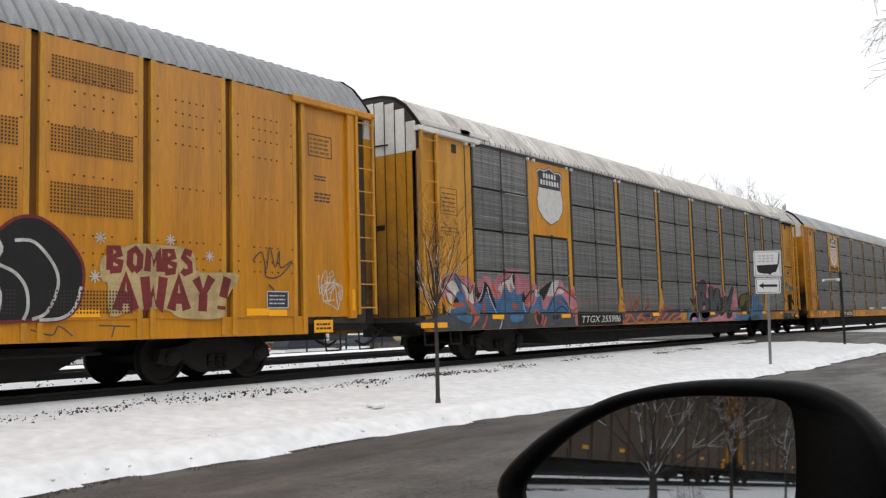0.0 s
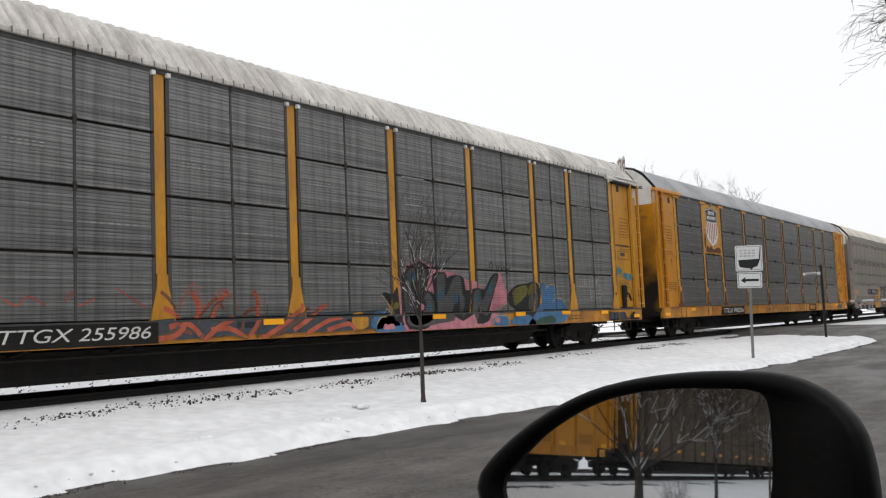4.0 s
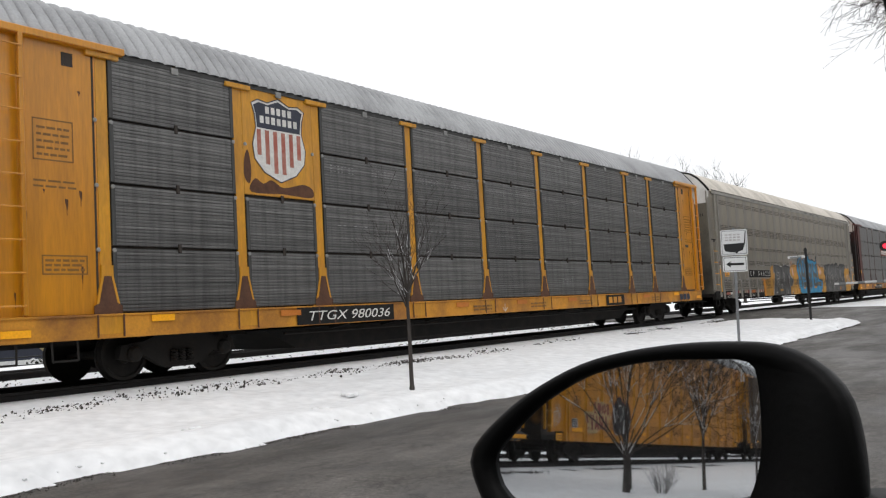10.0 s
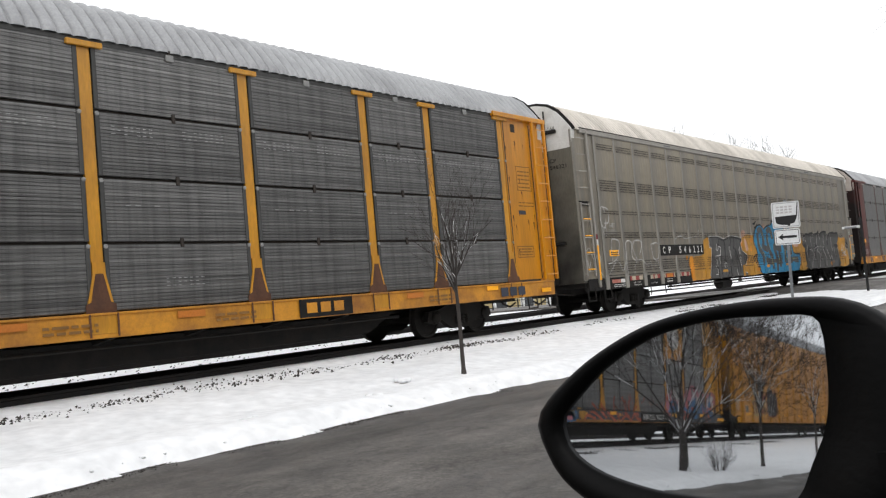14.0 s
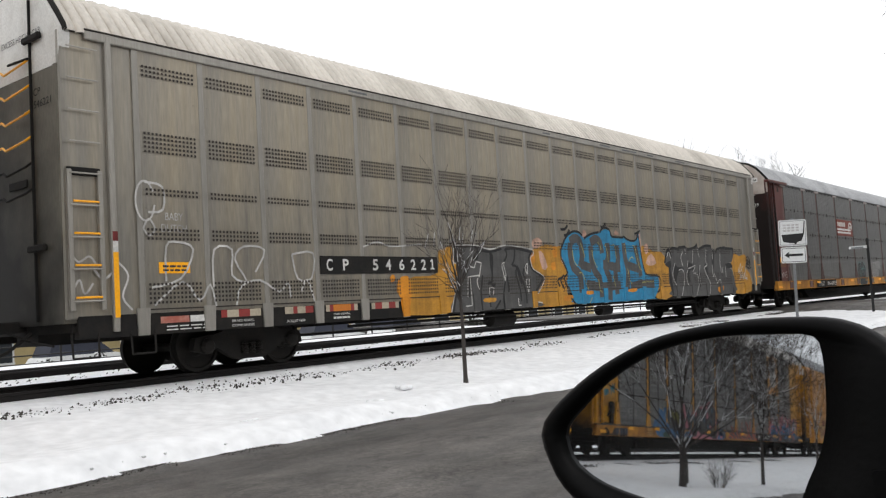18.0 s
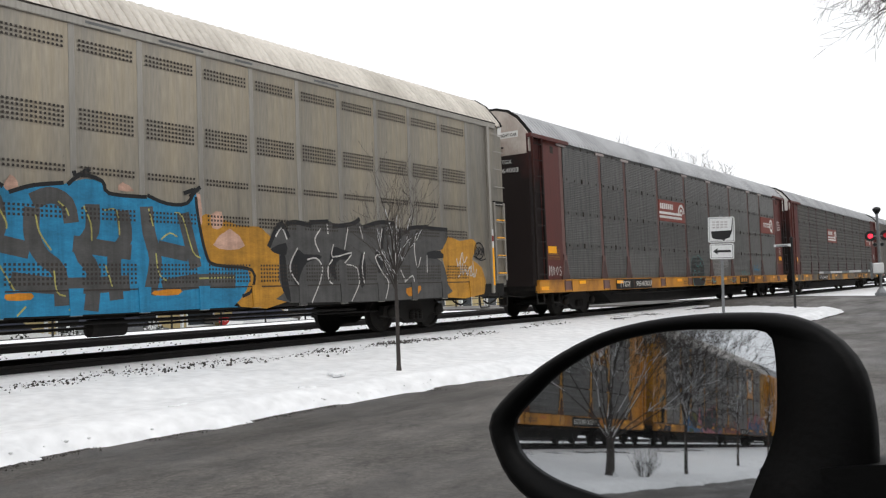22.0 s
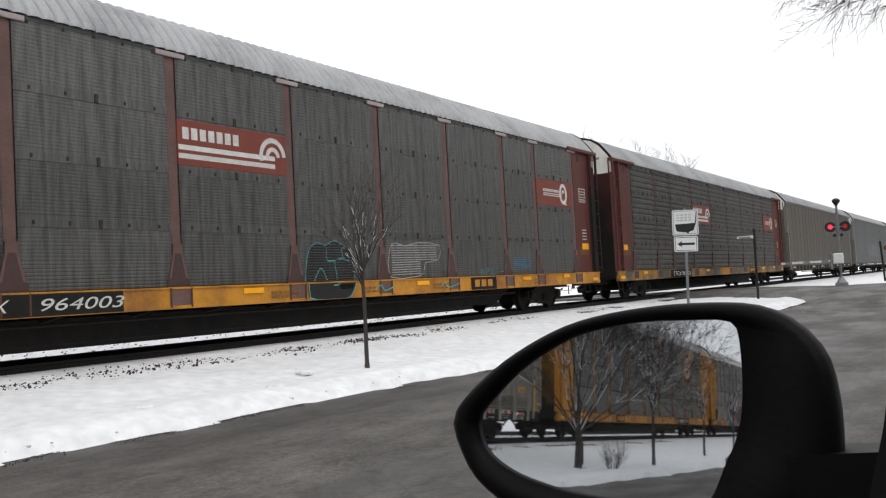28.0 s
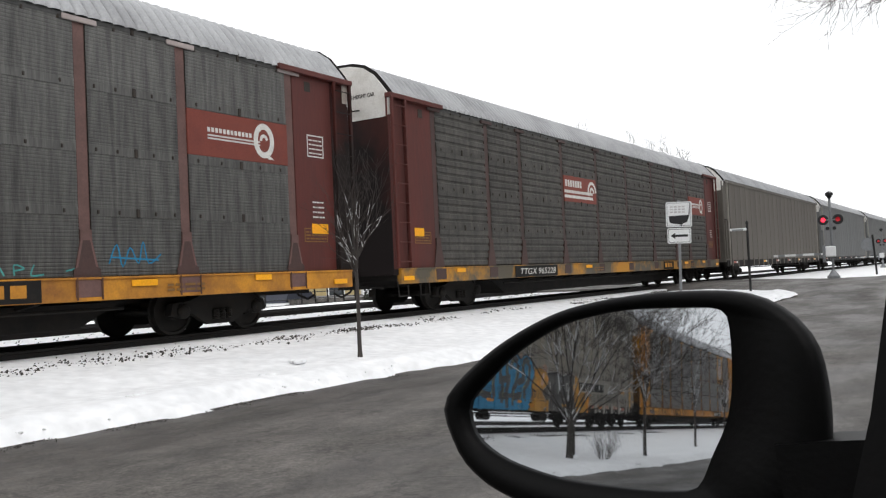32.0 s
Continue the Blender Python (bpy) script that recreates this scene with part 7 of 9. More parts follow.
mural_lines(car_d, [[(14.29, 2.05), (14.33, 1.77), (14.49, 1.63)], [(14.71, 2.24), (14.87, 1.96), (14.88, 1.85)], [(14.57, 1.44), (14.71, 1.44), (14.87, 1.20), (14.98, 1.01)], [(15.30, 2.06), (15.35, 1.82), (15.52, 1.57)], [(15.64, 2.27), (15.76, 2.17), (15.80, 2.07)], [(16.04, 2.23), (16.15, 1.97), (16.16, 1.72)], [(16.38, 2.18), (16.59, 2.19), (16.63, 1.82)], [(15.56, 1.28), (15.60, 0.98), (15.73, 0.92)], [(16.38, 1.36), (16.49, 1.04)], [(17.16, 2.25), (17.24, 1.98)], [(17.66, 2.21), (17.81, 2.15), (18.00, 1.60), (18.16, 1.49)], [(17.28, 1.55), (17.33, 1.23), (17.47, 1.12)], [(18.12, 1.15), (18.90, 1.16)], [(17.38, 1.77), (17.55, 1.88), (17.70, 1.82)], [(15.14, 0.79), (15.01, 0.66)], [(15.93, 0.92), (15.78, 0.71)]], 0.024, S_LEMON, 4)
mural_lines(car_d, [[(13.72, 1.77), (13.72, 2.00), (13.86, 2.21), (14.09, 2.41), (14.38, 2.52), (14.67, 2.51), (14.84, 2.42)], [(14.92, 2.35), (15.27, 2.47), (15.73, 2.54)], [(15.79, 2.52), (16.01, 2.68), (16.35, 2.62), (16.47, 2.44), (17.13, 2.43)], [(17.14, 2.46), (17.51, 2.35), (17.91, 2.38), (18.09, 2.64)], [(18.09, 2.50), (18.14, 2.10), (18.28, 1.54), (18.48, 1.37), (19.28, 1.29), (19.28, 0.94), (19.05, 0.83)], [(13.75, 1.79), (13.97, 1.46), (13.80, 1.32), (13.94, 1.05)], [(13.64, 1.33), (13.48, 1.26), (13.58, 1.11)], [(13.81, 1.40), (13.62, 1.26), (13.78, 1.04)], [(14.07, 0.81), (14.28, 0.65)]], 0.060, S_BLACK, 4)
mural_lines(car_d, [[(13.78, 2.56), (13.99, 2.57), (14.13, 2.67)], [(13.93, 2.41), (14.07, 2.43), (14.21, 2.56)], [(15.89, 2.73), (15.94, 2.66), (16.15, 2.79)], [(17.85, 2.54), (18.05, 2.61)], [(17.97, 2.49), (18.19, 2.67)]], 0.070, S_BLACK, 3)
mural(car_d, [(14.85, 0.96), (15.22, 0.97), (15.21, 0.88), (14.88, 0.88)], S_ORANGE_HOT, 4)
mural(car_d, [(17.23, 0.96), (17.73, 0.98), (17.69, 0.89), (17.25, 0.89)], S_ORANGE_HOT, 4)
# dark grey letters with white highlights
mural(car_d, [(19.74, 1.70), (19.86, 1.94), (20.04, 2.13), (20.21, 1.90), (20.22, 2.17), (20.46, 2.15), (20.90, 2.17), (21.36, 2.24), (21.57, 2.17), (22.22, 2.28), (22.36, 2.19), (23.07, 2.27), (23.39, 2.25), (23.81, 2.14), (24.63, 2.23), (25.41, 2.20), (25.18, 1.76), (24.60, 1.69), (25.16, 1.46), (25.33, 0.97), (25.12, 0.65), (20.23, 0.68), (20.06, 0.87), (19.93, 1.15), (19.96, 1.57)], S_GREY, 2)
mural(car_d, [(19.74, 1.66), (20.14, 1.79), (20.14, 1.57), (19.96, 1.57)], S_BLACK, 3)
mural(car_d, [(19.96, 1.52), (20.11, 1.54), (20.15, 1.15), (20.23, 0.69), (20.02, 0.92)], S_BLACK, 3)
mural(car_d, [(20.44, 1.67), (20.62, 1.58), (21.01, 1.58), (21.07, 1.51), (20.68, 1.43), (20.49, 1.19), (20.42, 1.00), (20.30, 1.10), (20.28, 1.43)], S_BLACK, 3)
mural(car_d, [(21.41, 1.74), (21.69, 1.69), (21.97, 1.63), (21.82, 1.49), (21.61, 1.49), (21.46, 1.34), (21.52, 1.08), (21.32, 1.23), (21.31, 1.49)], S_BLACK, 3)
mural(car_d, [(22.29, 1.65), (22.40, 1.44), (22.39, 1.12), (22.26, 0.91), (22.17, 1.23)], S_BLACK, 3)
mural(car_d, [(22.72, 1.66), (22.97, 1.61), (22.96, 1.34), (22.81, 1.21)], S_BLACK, 3)
mural(car_d, [(22.93, 2.10), (23.06, 2.19), (22.98, 1.77), (22.88, 1.66)], S_BLACK, 3)
mural(car_d, [(23.48, 2.21), (23.64, 2.02), (23.45, 1.45), (23.37, 1.78)], S_BLACK, 3)
mural(car_d, [(24.60, 1.69), (25.08, 1.72), (25.21, 1.56), (24.59, 1.55)], S_BLACK, 3)
mural_lines(car_d, [[(19.70, 1.70), (19.86, 1.96), (20.04, 2.14), (20.22, 1.88)], [(20.16, 2.13), (20.40, 2.18), (20.83, 2.13)], [(20.77, 2.19), (21.32, 2.23)], [(21.43, 2.14), (21.99, 2.21), (22.26, 2.33)], [(22.36, 2.16), (22.91, 2.29), (23.43, 2.28)], [(23.78, 2.07), (23.94, 2.20), (24.63, 2.26)], [(24.63, 2.23), (25.41, 2.22)]], 0.090, S_BLACK, 4)
mural_lines(car_d, [[(19.88, 1.89), (20.04, 2.06), (20.17, 1.85)], [(20.44, 1.70), (20.25, 1.43), (20.25, 1.24), (20.46, 1.00)], [(20.68, 1.48), (20.94, 1.51), (21.10, 1.33), (21.01, 1.04), (20.78, 0.67)], [(21.09, 2.08), (20.91, 1.87), (21.03, 1.63)], [(21.27, 2.19), (21.29, 1.99)], [(21.89, 2.14), (21.76, 1.69)], [(21.44, 1.79), (21.40, 1.54), (21.97, 1.63), (21.75, 1.42)], [(21.40, 1.49), (21.26, 1.33), (21.28, 1.09), (21.38, 1.01)], [(21.81, 1.39), (22.10, 1.34), (22.18, 1.13), (22.16, 0.97), (21.93, 0.66)], [(22.24, 2.18), (22.35, 1.92)], [(22.37, 1.65), (22.29, 1.34), (22.34, 1.02)], [(22.98, 2.16), (22.88, 1.77), (22.96, 1.64), (22.72, 1.55), (22.94, 1.23), (23.14, 1.01), (23.02, 0.68)], [(23.48, 2.23), (23.46, 1.84)], [(23.41, 1.65), (23.39, 1.25), (23.52, 1.34), (23.72, 1.05)], [(24.16, 2.06), (24.09, 1.74), (24.18, 1.34), (24.32, 1.57)], [(23.70, 1.02), (23.99, 1.16), (24.05, 1.01)], [(24.56, 1.62), (24.54, 1.22)]], 0.030, S_WHITE, 5)
mural(car_d, [(23.75, 0.88), (24.28, 0.93), (24.18, 0.76), (23.83, 0.71)], S_ORANGE_HOT, 4)
for k in range(22):
    j = 1.91 + 1.165 * k
    for a, b, m in ((7.6, 7.8, S_ORANGE_HOT), (7.8, 9.2, S_ORANGE), (9.2, 12.1, S_GREY), (12.1, 14.1, S_ORANGE), (14.1, 18.6, S_SKY), (18.7, 20.4, S_ORANGE), (20.4, 25.5, S_GREY), (25.5, 26.9, S_ORANGE)):
        if a <= j <= b:
            part("paint_on_bracket", G().prism([(j - MID - 0.094, 0.63), (j - MID + 0.094, 0.63), (j - MID + 0.114, 1.023), (j - MID - 0.114, 1.023)], 0, 1.512, 1.5325), m, car_d)
# dark strips between the brackets, painted as the ledge's shadow line
for k in range(21):
    j = 1.91 + 1.165 * k
    part("ledge", shared("dledge", lambda: G().box(1.49, 1.524, 0.115, 1.05, 0.985, 1.005).mesh("ledge", M_DARK)), None, car_d).location = (0, j - MID, 0)
scribble = [[(2.31, 1.41), (2.33, 1.94), (2.54, 2.01), (2.81, 1.9), (2.57, 1.45), (2.06, 1.32)], [(3.17, 1.3), (3.2, 1.9), (3.55, 1.91), (3.53, 1.49), (3.82, 1.39), (3.6, 1.75), (3.79, 1.96), (4.22, 1.91), (4.01, 1.54)], [(4.82, 1.84), (5.31, 1.87), (5.25, 1.42), (4.93, 1.42), (4.82, 1.84)], [(2.1, 1.05), (2.6, 1.4), (2.9, 1.1), (3.1, 1.35), (3.2, 1.0)], [(3.6, 1.0), (3.7, 1.3), (4.1, 1.4), (4.5, 1.2), (4.7, 1.35), (4.75, 1.1)], [(2.0, 2.9), (2.3, 2.85), (2.3, 2.5), (2.05, 2.45)], [(1.15, 1.6), (1.3, 1.45), (1.5, 1.62)], [(5.0, 1.2), (5.15, 1.4), (5.3, 1.0)]]
line(car_d, scribble, 0.035, S_WHITE, DX + 0.002, 3)
words(car_d, "BABY", 2.32, 2.34, 0.17, S_WHITE, DX + 0.002, 0.32)
words(car_d, "DUTCH", 2.25, 2.16, 0.17, S_WHITE, DX + 0.002, 0.45)
line(car_d, [[(6.6, 2.0), (7.0, 2.1), (7.4, 2.02), (8.3, 2.08)], [(8.4, 2.0), (8.55, 2.3)], [(8.7, 2.05), (8.75, 2.35)]], 0.03, S_WHITE, DX + 0.002)
line(car_d, [[(25.9, 1.5), (26.0, 1.7), (26.05, 1.45), (26.2, 1.6)], [(26.1, 1.3), (26.2, 1.15), (26.3, 1.35), (26.45, 1.1)]], 0.03, S_WHITE, DX + 0.004)
line(car_d, [[(26.6, 1.72), (26.65, 1.85), (26.7, 1.7), (26.66, 1.64), (26.6, 1.72)], [(26.73, 1.65), (26.75, 1.84), (26.82, 1.78), (26.75, 1.72), (26.84, 1.64)], [(26.86, 1.64), (26.88, 1.82), (26.92, 1.7), (26.96, 1.84), (26.98, 1.62)], [(26.5, 1.62), (26.8, 1.52), (27.05, 1.56)]], 0.03, S_BLACK, DX + 0.004)
line(car_d, [[(25.75, 1.55), (25.8, 1.35), (25.9, 1.5), (25.9, 1.2), (25.78, 1.12)], [(26.0, 1.45), (26.0, 1.15), (26.12, 1.4), (26.2, 1.12)], [(26.25, 1.3), (26.4, 1.38), (26.3, 1.15), (26.5, 1.2)], [(26.45, 1.5), (26.5, 1.1), (26.6, 1.3)]], 0.026, S_WHITE, DX + 0.004)
line(car_d, [[(26.75 + 0.2 * math.cos(a), 1.75 + 0.2 * math.sin(a)) for a in [k * 0.7 for k in range(10)]]], 0.03, S_BLACK, DX + 0.004)
part("placard", G().box(1.506, 1.516, 2.2 - MID, 2.74 - MID, 1.53, 1.70), M_REFLECT, car_d, "orange warning placard")
bars(car_d, 2.26, 1.55, 0.42, 0.12, 2, M_TEXT_DARK, 1.517)
part("reflector", G().box(1.561, 1.566, 1.43 - MID, 1.51 - MID, 0.9, 1.84), M_REFLECT, car_d)
M_TAPE_RED = material("faded_red_tape", (0.26, 0.035, 0.03), 0.55, amount=0.4, scale=6, bump=0)
M_TAPE_PALE = material("faded_cream_tape", (0.42, 0.36, 0.27), 0.55, amount=0.4, scale=6, bump=0)
for j0, j1, cells in ((3.30, 4.10, "r1p2r2p2"), (4.62, 5.27, "p2r1p2r2"), (5.58, 6.38, "p1r1o5r1p1"), (6.76, 7.53, "p1r2p2r2p1")):
    runs = [(cells[k], int(cells[k + 1])) for k in range(0, len(cells), 2)]
    w, n = (j1 - j0) / sum(m for ch, m in runs), 0
    for ch, m in runs:
        part("marker_tape", G().box(1.5005, 1.5035, j0 + n * w - MID, j0 + (n + m) * w - MID, 0.815, 0.935), {"r": M_TAPE_RED, "p": M_TAPE_PALE, "o": M_REFLECT_OLD}[ch], car_d)
        n += m
words(car_d, "TRAIN LINE HOSE", 5.76, 0.745, 0.055, M_TEXT_WHITE, 1.503, 0.42)
bars(car_d, 5.76, 0.665, 0.4, 0.07, 1, M_TEXT_WHITE, 1.502, 0.5)
words(car_d, "JACK/LIFT HERE", 4.65, 0.67, 0.06, M_TEXT_WHITE, 1.503, 0.42)
words(car_d, "BRAKE BEAM:", 3.5, 0.735, 0.055, M_TEXT_WHITE, 1.503, 0.44)
words(car_d, "COMP SHOES", 3.5, 0.66, 0.055, M_TEXT_WHITE, 1.503, 0.46)
part("reflector", G().box(1.561, 1.566, 1.43 - MID, 1.51 - MID, 1.84, 2.0), M_TEXT_WHITE, car_d)
part("reflector", G().box(1.561, 1.566, 1.43 - MID, 1.51 - MID, 2.0, 2.14), S_RED, car_d)
for z0, z1, m in ((0.9, 1.84, M_REFLECT), (1.84, 2.0, M_TEXT_WHITE), (2.0, 2.14, S_RED), (2.14, 2.3, M_TEXT_WHITE)):
    part("reflector", G().box(1.561, 1.566, JOINT - 1.51 - MID, JOINT - 1.43 - MID, z0, z1), m, car_d)
for j in (2.3,):
    bars(car_d, j, 0.66, 0.8, 0.1, 2, M_TEXT_WHITE, 1.502, 0.35)
line(car_g, [[(4.6 + k * 0.9, 1.1), (4.8 + k * 0.9, 1.9), (5.1 + k * 0.9, 1.2), (5.3 + k * 0.9, 1.8)] for k in range(4)], 0.14, MATS["chalk_grey"], PX)

# white end plates standing on the white roof
for j, top in ((27.42, 5.82), (27.72, 5.92)):
    pl = part("roof_end_plate", G().prism([(j - MID, 5.12), (j - MID + 0.27, 5.08), (j - MID + 0.27, top - 0.02), (j - MID + 0.2, top + 0.03), (j - MID, top - 0.14)], 0, 1.22, 1.25), M_WHITE, car_b, "upright white plate with red paint marks")
    for a, b, z0, z1 in ((0.02, 0.09, 5.52, 5.80), (0.09, 0.15, 5.38, 5.62), (0.14, 0.25, 5.62, 5.88), (0.19, 0.25, 5.42, 5.66)):
        g = fill([(j - MID + a, z1 - 0.12), (j - MID + a + 0.02, z0), (j - MID + b, z0 + 0.1), (j - MID + b, min(z1, top - 0.05))], 1.252)
        part("red_mark", g, S_RED, pl)
for a, b, z0, z1, x in ((24.9, 27.0, 5.05, 5.27, 1.52), (26.4, 28.1, 4.98, 5.08, 1.60), (27.05, 27.4, 5.08, 5.55, 1.36), (27.75, 28.0, 4.88, 5.0, 1.58)):
    part("eave_block", G().box(1.2 if x < 1.4 else 1.40, x, a - MID, b - MID, z0, z1, 0.02), M_WHITE, car_b)
part("eave_shadow_strip", G().box(1.44, 1.585, 26.3 - MID, 28.05 - MID, 4.84, 4.90, 0.01), M_BLACK, car_b)
part("eave_rail", G().box(1.5, 1.56, -13.3, 13.3, 4.98, 5.06, 0.012), M_ROOF_WHITE, car_b)
for k in range(110):
    part("eave_clip", shared("eaveclip", lambda: G().box(1.545, 1.565, -0.012, 0.012, 4.985, 5.07, 0.003).mesh("eave_clip", M_GREYGREEN)), None, car_b).location = (0, -12.6 + k * 0.2267, 0)
for j in POSTS:
    for s in (-0.14, 0.14):
        part("post_tab", shared("posttab", lambda: G().box(1.49, 1.562, -0.035, 0.035, 4.86, 4.93, 0.005).mesh("post_tab", M_WHITE)), None, car_b).location = (0, j + s - MID, 0)
for a, b in ((0.9, 2.6), (2.2, 3.4)):
    part("eave_block", G().box(1.44, 1.57, a - MID, b - MID, 5.07, 5.2, 0.02), M_WHITE, car_b)

# grime, plates and rungs at the car ends
for c in (car_b, car_c):
    for j in (25.55, 25.9, 26.25):
        pl = part("data_plate", G().box(SX, SX + 0.004, j - MID, j - MID + 0.28, 0.70, 0.90), M_NAVY, c, "small dark data plate")
    for j in (1.335, 2.45, JOINT - 1.335, JOINT - 2.45):
        part("door_gap", G().box(1.484, 1.4875, j - MID - 0.018, j - MID + 0.018, 1.05, 4.85), M_DARK, c)
    part("door_gap", G().box(1.484, 1.4875, JOINT - 2.4 - MID, JOINT - 1.4 - MID, 1.0, 1.05), M_DARK, c)
    part("emblem", G().box(1.486, 1.49, JOINT - 2.1 - MID, JOINT - 1.8 - MID, 2.62, 2.72), M_NAVY, c, "small dark emblem")
rnd = random.Random(55)
for c in (car_b, car_c):
    for k in range(30):
        far = rnd.random() < 0.6
        j = rnd.uniform(JOINT - 2.45, JOINT - 0.8) if far else rnd.uniform(0.8, 2.45)
        z = 1.05 + 3.2 * rnd.random() ** 1.6
        on_corner = not (1.36 < (JOINT - j if far else j) < 2.5)
        h, w = rnd.uniform(0.06, 0.32), rnd.uniform(0.010, 0.026)
        run = [(j - w, z + h), (j + w, z + h * 0.96), (j + w * 0.9, z + h * 0.6), (j + w * 0.3, z + h * 0.35), (j + w * 0.2, z), (j - w * 0.2, z + h * 0.1), (j - w * 0.3, z + h * 0.5), (j - w * 1.1, z + h * 0.8)]
        patch(c, run, M_RUST, 1.467 if on_corner else 1.4868, False, "rust_run")
for k in range(6):
    z = 2.75 + 0.38 * k
    part("end_rung", G().pipe([(-0.75, -13.72, z), (-0.1, -13.74, z + 0.02), (0.0, -13.74, z - 0.04), (0.62, -13.74, z + 0.02), (0.68, -13.68, z + 0.08)], 0.018), M_REFLECT if k > 1 else M_BLACK, car_d, "yellow grab rung")
for x in (-0.72, 0.70):
    part("door_split", G().box(x - 0.012, x + 0.012, -13.70, -13.66, 0.9, 5.6), M_BLACK, car_d)
for body, x, z, w, h in (("EXCESS HEIGHT CAR", -0.2, 5.05, 1.2, 0.13), ("CP", 0.75, 4.16, 0.2, 0.15), ("546221", 0.75, 3.98, 0.5, 0.15)):
    w_end = words(car_d, body, 0, 0, h, M_TEXT_DARK if z > 5 else M_BLACK, 0, w, bold=0.0)
    w_end.data.transform(Matrix.Translation((x, -13.672, z)) @ END_FACE)
for z in (4.95, 1.9):
    part("end_hinge", G().box(0.55, 1.05, -13.74, -13.67, z, z + 0.1, 0.02), M_TRUCK, car_d, "dark steel hinge")
line(car_d, [[(2.0 + 0.16 * math.cos(a), 2.62 + 0.3 * math.sin(a)) for a in [k * 0.7 + 0.5 for k in range(9)]], [(1.95, 2.2), (2.05, 2.35), (2.15, 2.2), (2.05, 2.1), (1.95, 2.2)]], 0.03, S_WHITE, DX + 0.003)
line(car_d, [[(0.85, 1.8), (0.95, 1.7), (1.1, 1.78), (1.2, 1.68)], [(0.85, 1.3), (0.95, 1.45), (1.02, 1.25), (1.15, 1.4)], [(1.55, 1.7), (1.7, 1.5), (1.6, 1.2), (1.75, 1.0)]], 0.03, S_WHITE, 1.488)
for j, z, w in ((6.4, 4.965, 0.5), (13.2, 4.96, 0.35), (16.1, 4.965, 0.6), (17.4, 4.96, 0.9), (19.0, 4.965, 0.4), (21.0, 4.96, 0.7)):
    part("chord_stain", G().box(1.55, 1.5525, j - MID, j - MID + w, z - 0.02, z + 0.02), M_GREYGREEN, car_d)
for j, ln, r in ((11.2, 1.0, 0.17), (16.4, 0.7, 0.14)):
    part("air_tank", G().lathe([(0, 0.05), (0.05, r), (ln - 0.05, r), (ln, 0.05)], (0.95, j - MID, 0.42), 1, 14), M_BLACK, car_d, "black air tank under the floor")
part("brake_rod", G().pipe([(0.9, -9.5, 0.42), (0.95, -3.0, 0.40), (1.0, 4.0, 0.44), (0.9, 9.5, 0.42)], 0.02), M_BLACK, car_d)


# ---- the parked car and its side mirror ----
M_PLASTIC = material("black_moulded_plastic", (0.0019, 0.0019, 0.002), 0.5, amount=0.3, scale=8, fine=220, bump=0.05, spec=0.12)
M_CARPAINT = material("grey_car_paint", (0.022, 0.022, 0.024), 0.45, 0.0, amount=0.2, scale=3, bump=0, spec=0.12)
M_BLACKRUBBER = material("black_rubber", (0.012, 0.012, 0.012), 0.85, amount=0.3, scale=8, spec=0.2)
M_RIM = material("grey_alloy", (0.3, 0.3, 0.31), 0.35, 0.8, amount=0.2, bump=0)
M_MIRROR = bpy.data.materials.new("mirror_glass")
M_MIRROR.use_nodes = True
mb = M_MIRROR.node_tree.nodes["Principled BSDF"]
mb.inputs["Metallic"].default_value, mb.inputs["Roughness"].default_value = 1.0, 0.015
mb.inputs["Base Color"].default_value = (0.50, 0.52, 0.54, 1)
md = M_MIRROR.node_tree
film_dust = md.nodes.new("ShaderNodeBsdfDiffuse")
film_dust.inputs["Color"].default_value = (0.30, 0.30, 0.30, 1)
dust_n = md.nodes.new("ShaderNodeTexNoise")
dust_n.inputs["Scale"].default_value, dust_n.inputs["Detail"].default_value = 55, 4
dust_r = md.nodes.new("ShaderNodeMapRange")
dust_r.inputs["From Min"].default_value, dust_r.inputs["From Max"].default_value = 0.55, 0.75
dust_r.inputs["To Min"].default_value, dust_r.inputs["To Max"].default_value = 0.03, 0.09
dust_m = md.nodes.new("ShaderNodeMixShader")
md.links.new(dust_n.outputs["Fac"], dust_r.inputs["Value"])
md.links.new(dust_r.outputs[0], dust_m.inputs[0])
md.links.new(mb.outputs[0], dust_m.inputs[1])
md.links.new(film_dust.outputs[0], dust_m.inputs[2])
md.links.new(dust_m.outputs[0], md.nodes["Material Output"].inputs["Surface"])
MIR_N = Vector((0.0447, -0.9955, 0.0835)).normalized()
MIR_O = Vector((-0.1467, 0.5201, -0.0353))
MIR_U = Vector((0, 0, 1)).cross(MIR_N).normalized()
MIR_V = MIR_N.cross(MIR_U)


def on_mirror(u, v, d=0.0):
    """A place in the mirror's plane, d towards the driver."""
    return MIR_O + u * MIR_U + v * MIR_V + d * MIR_N


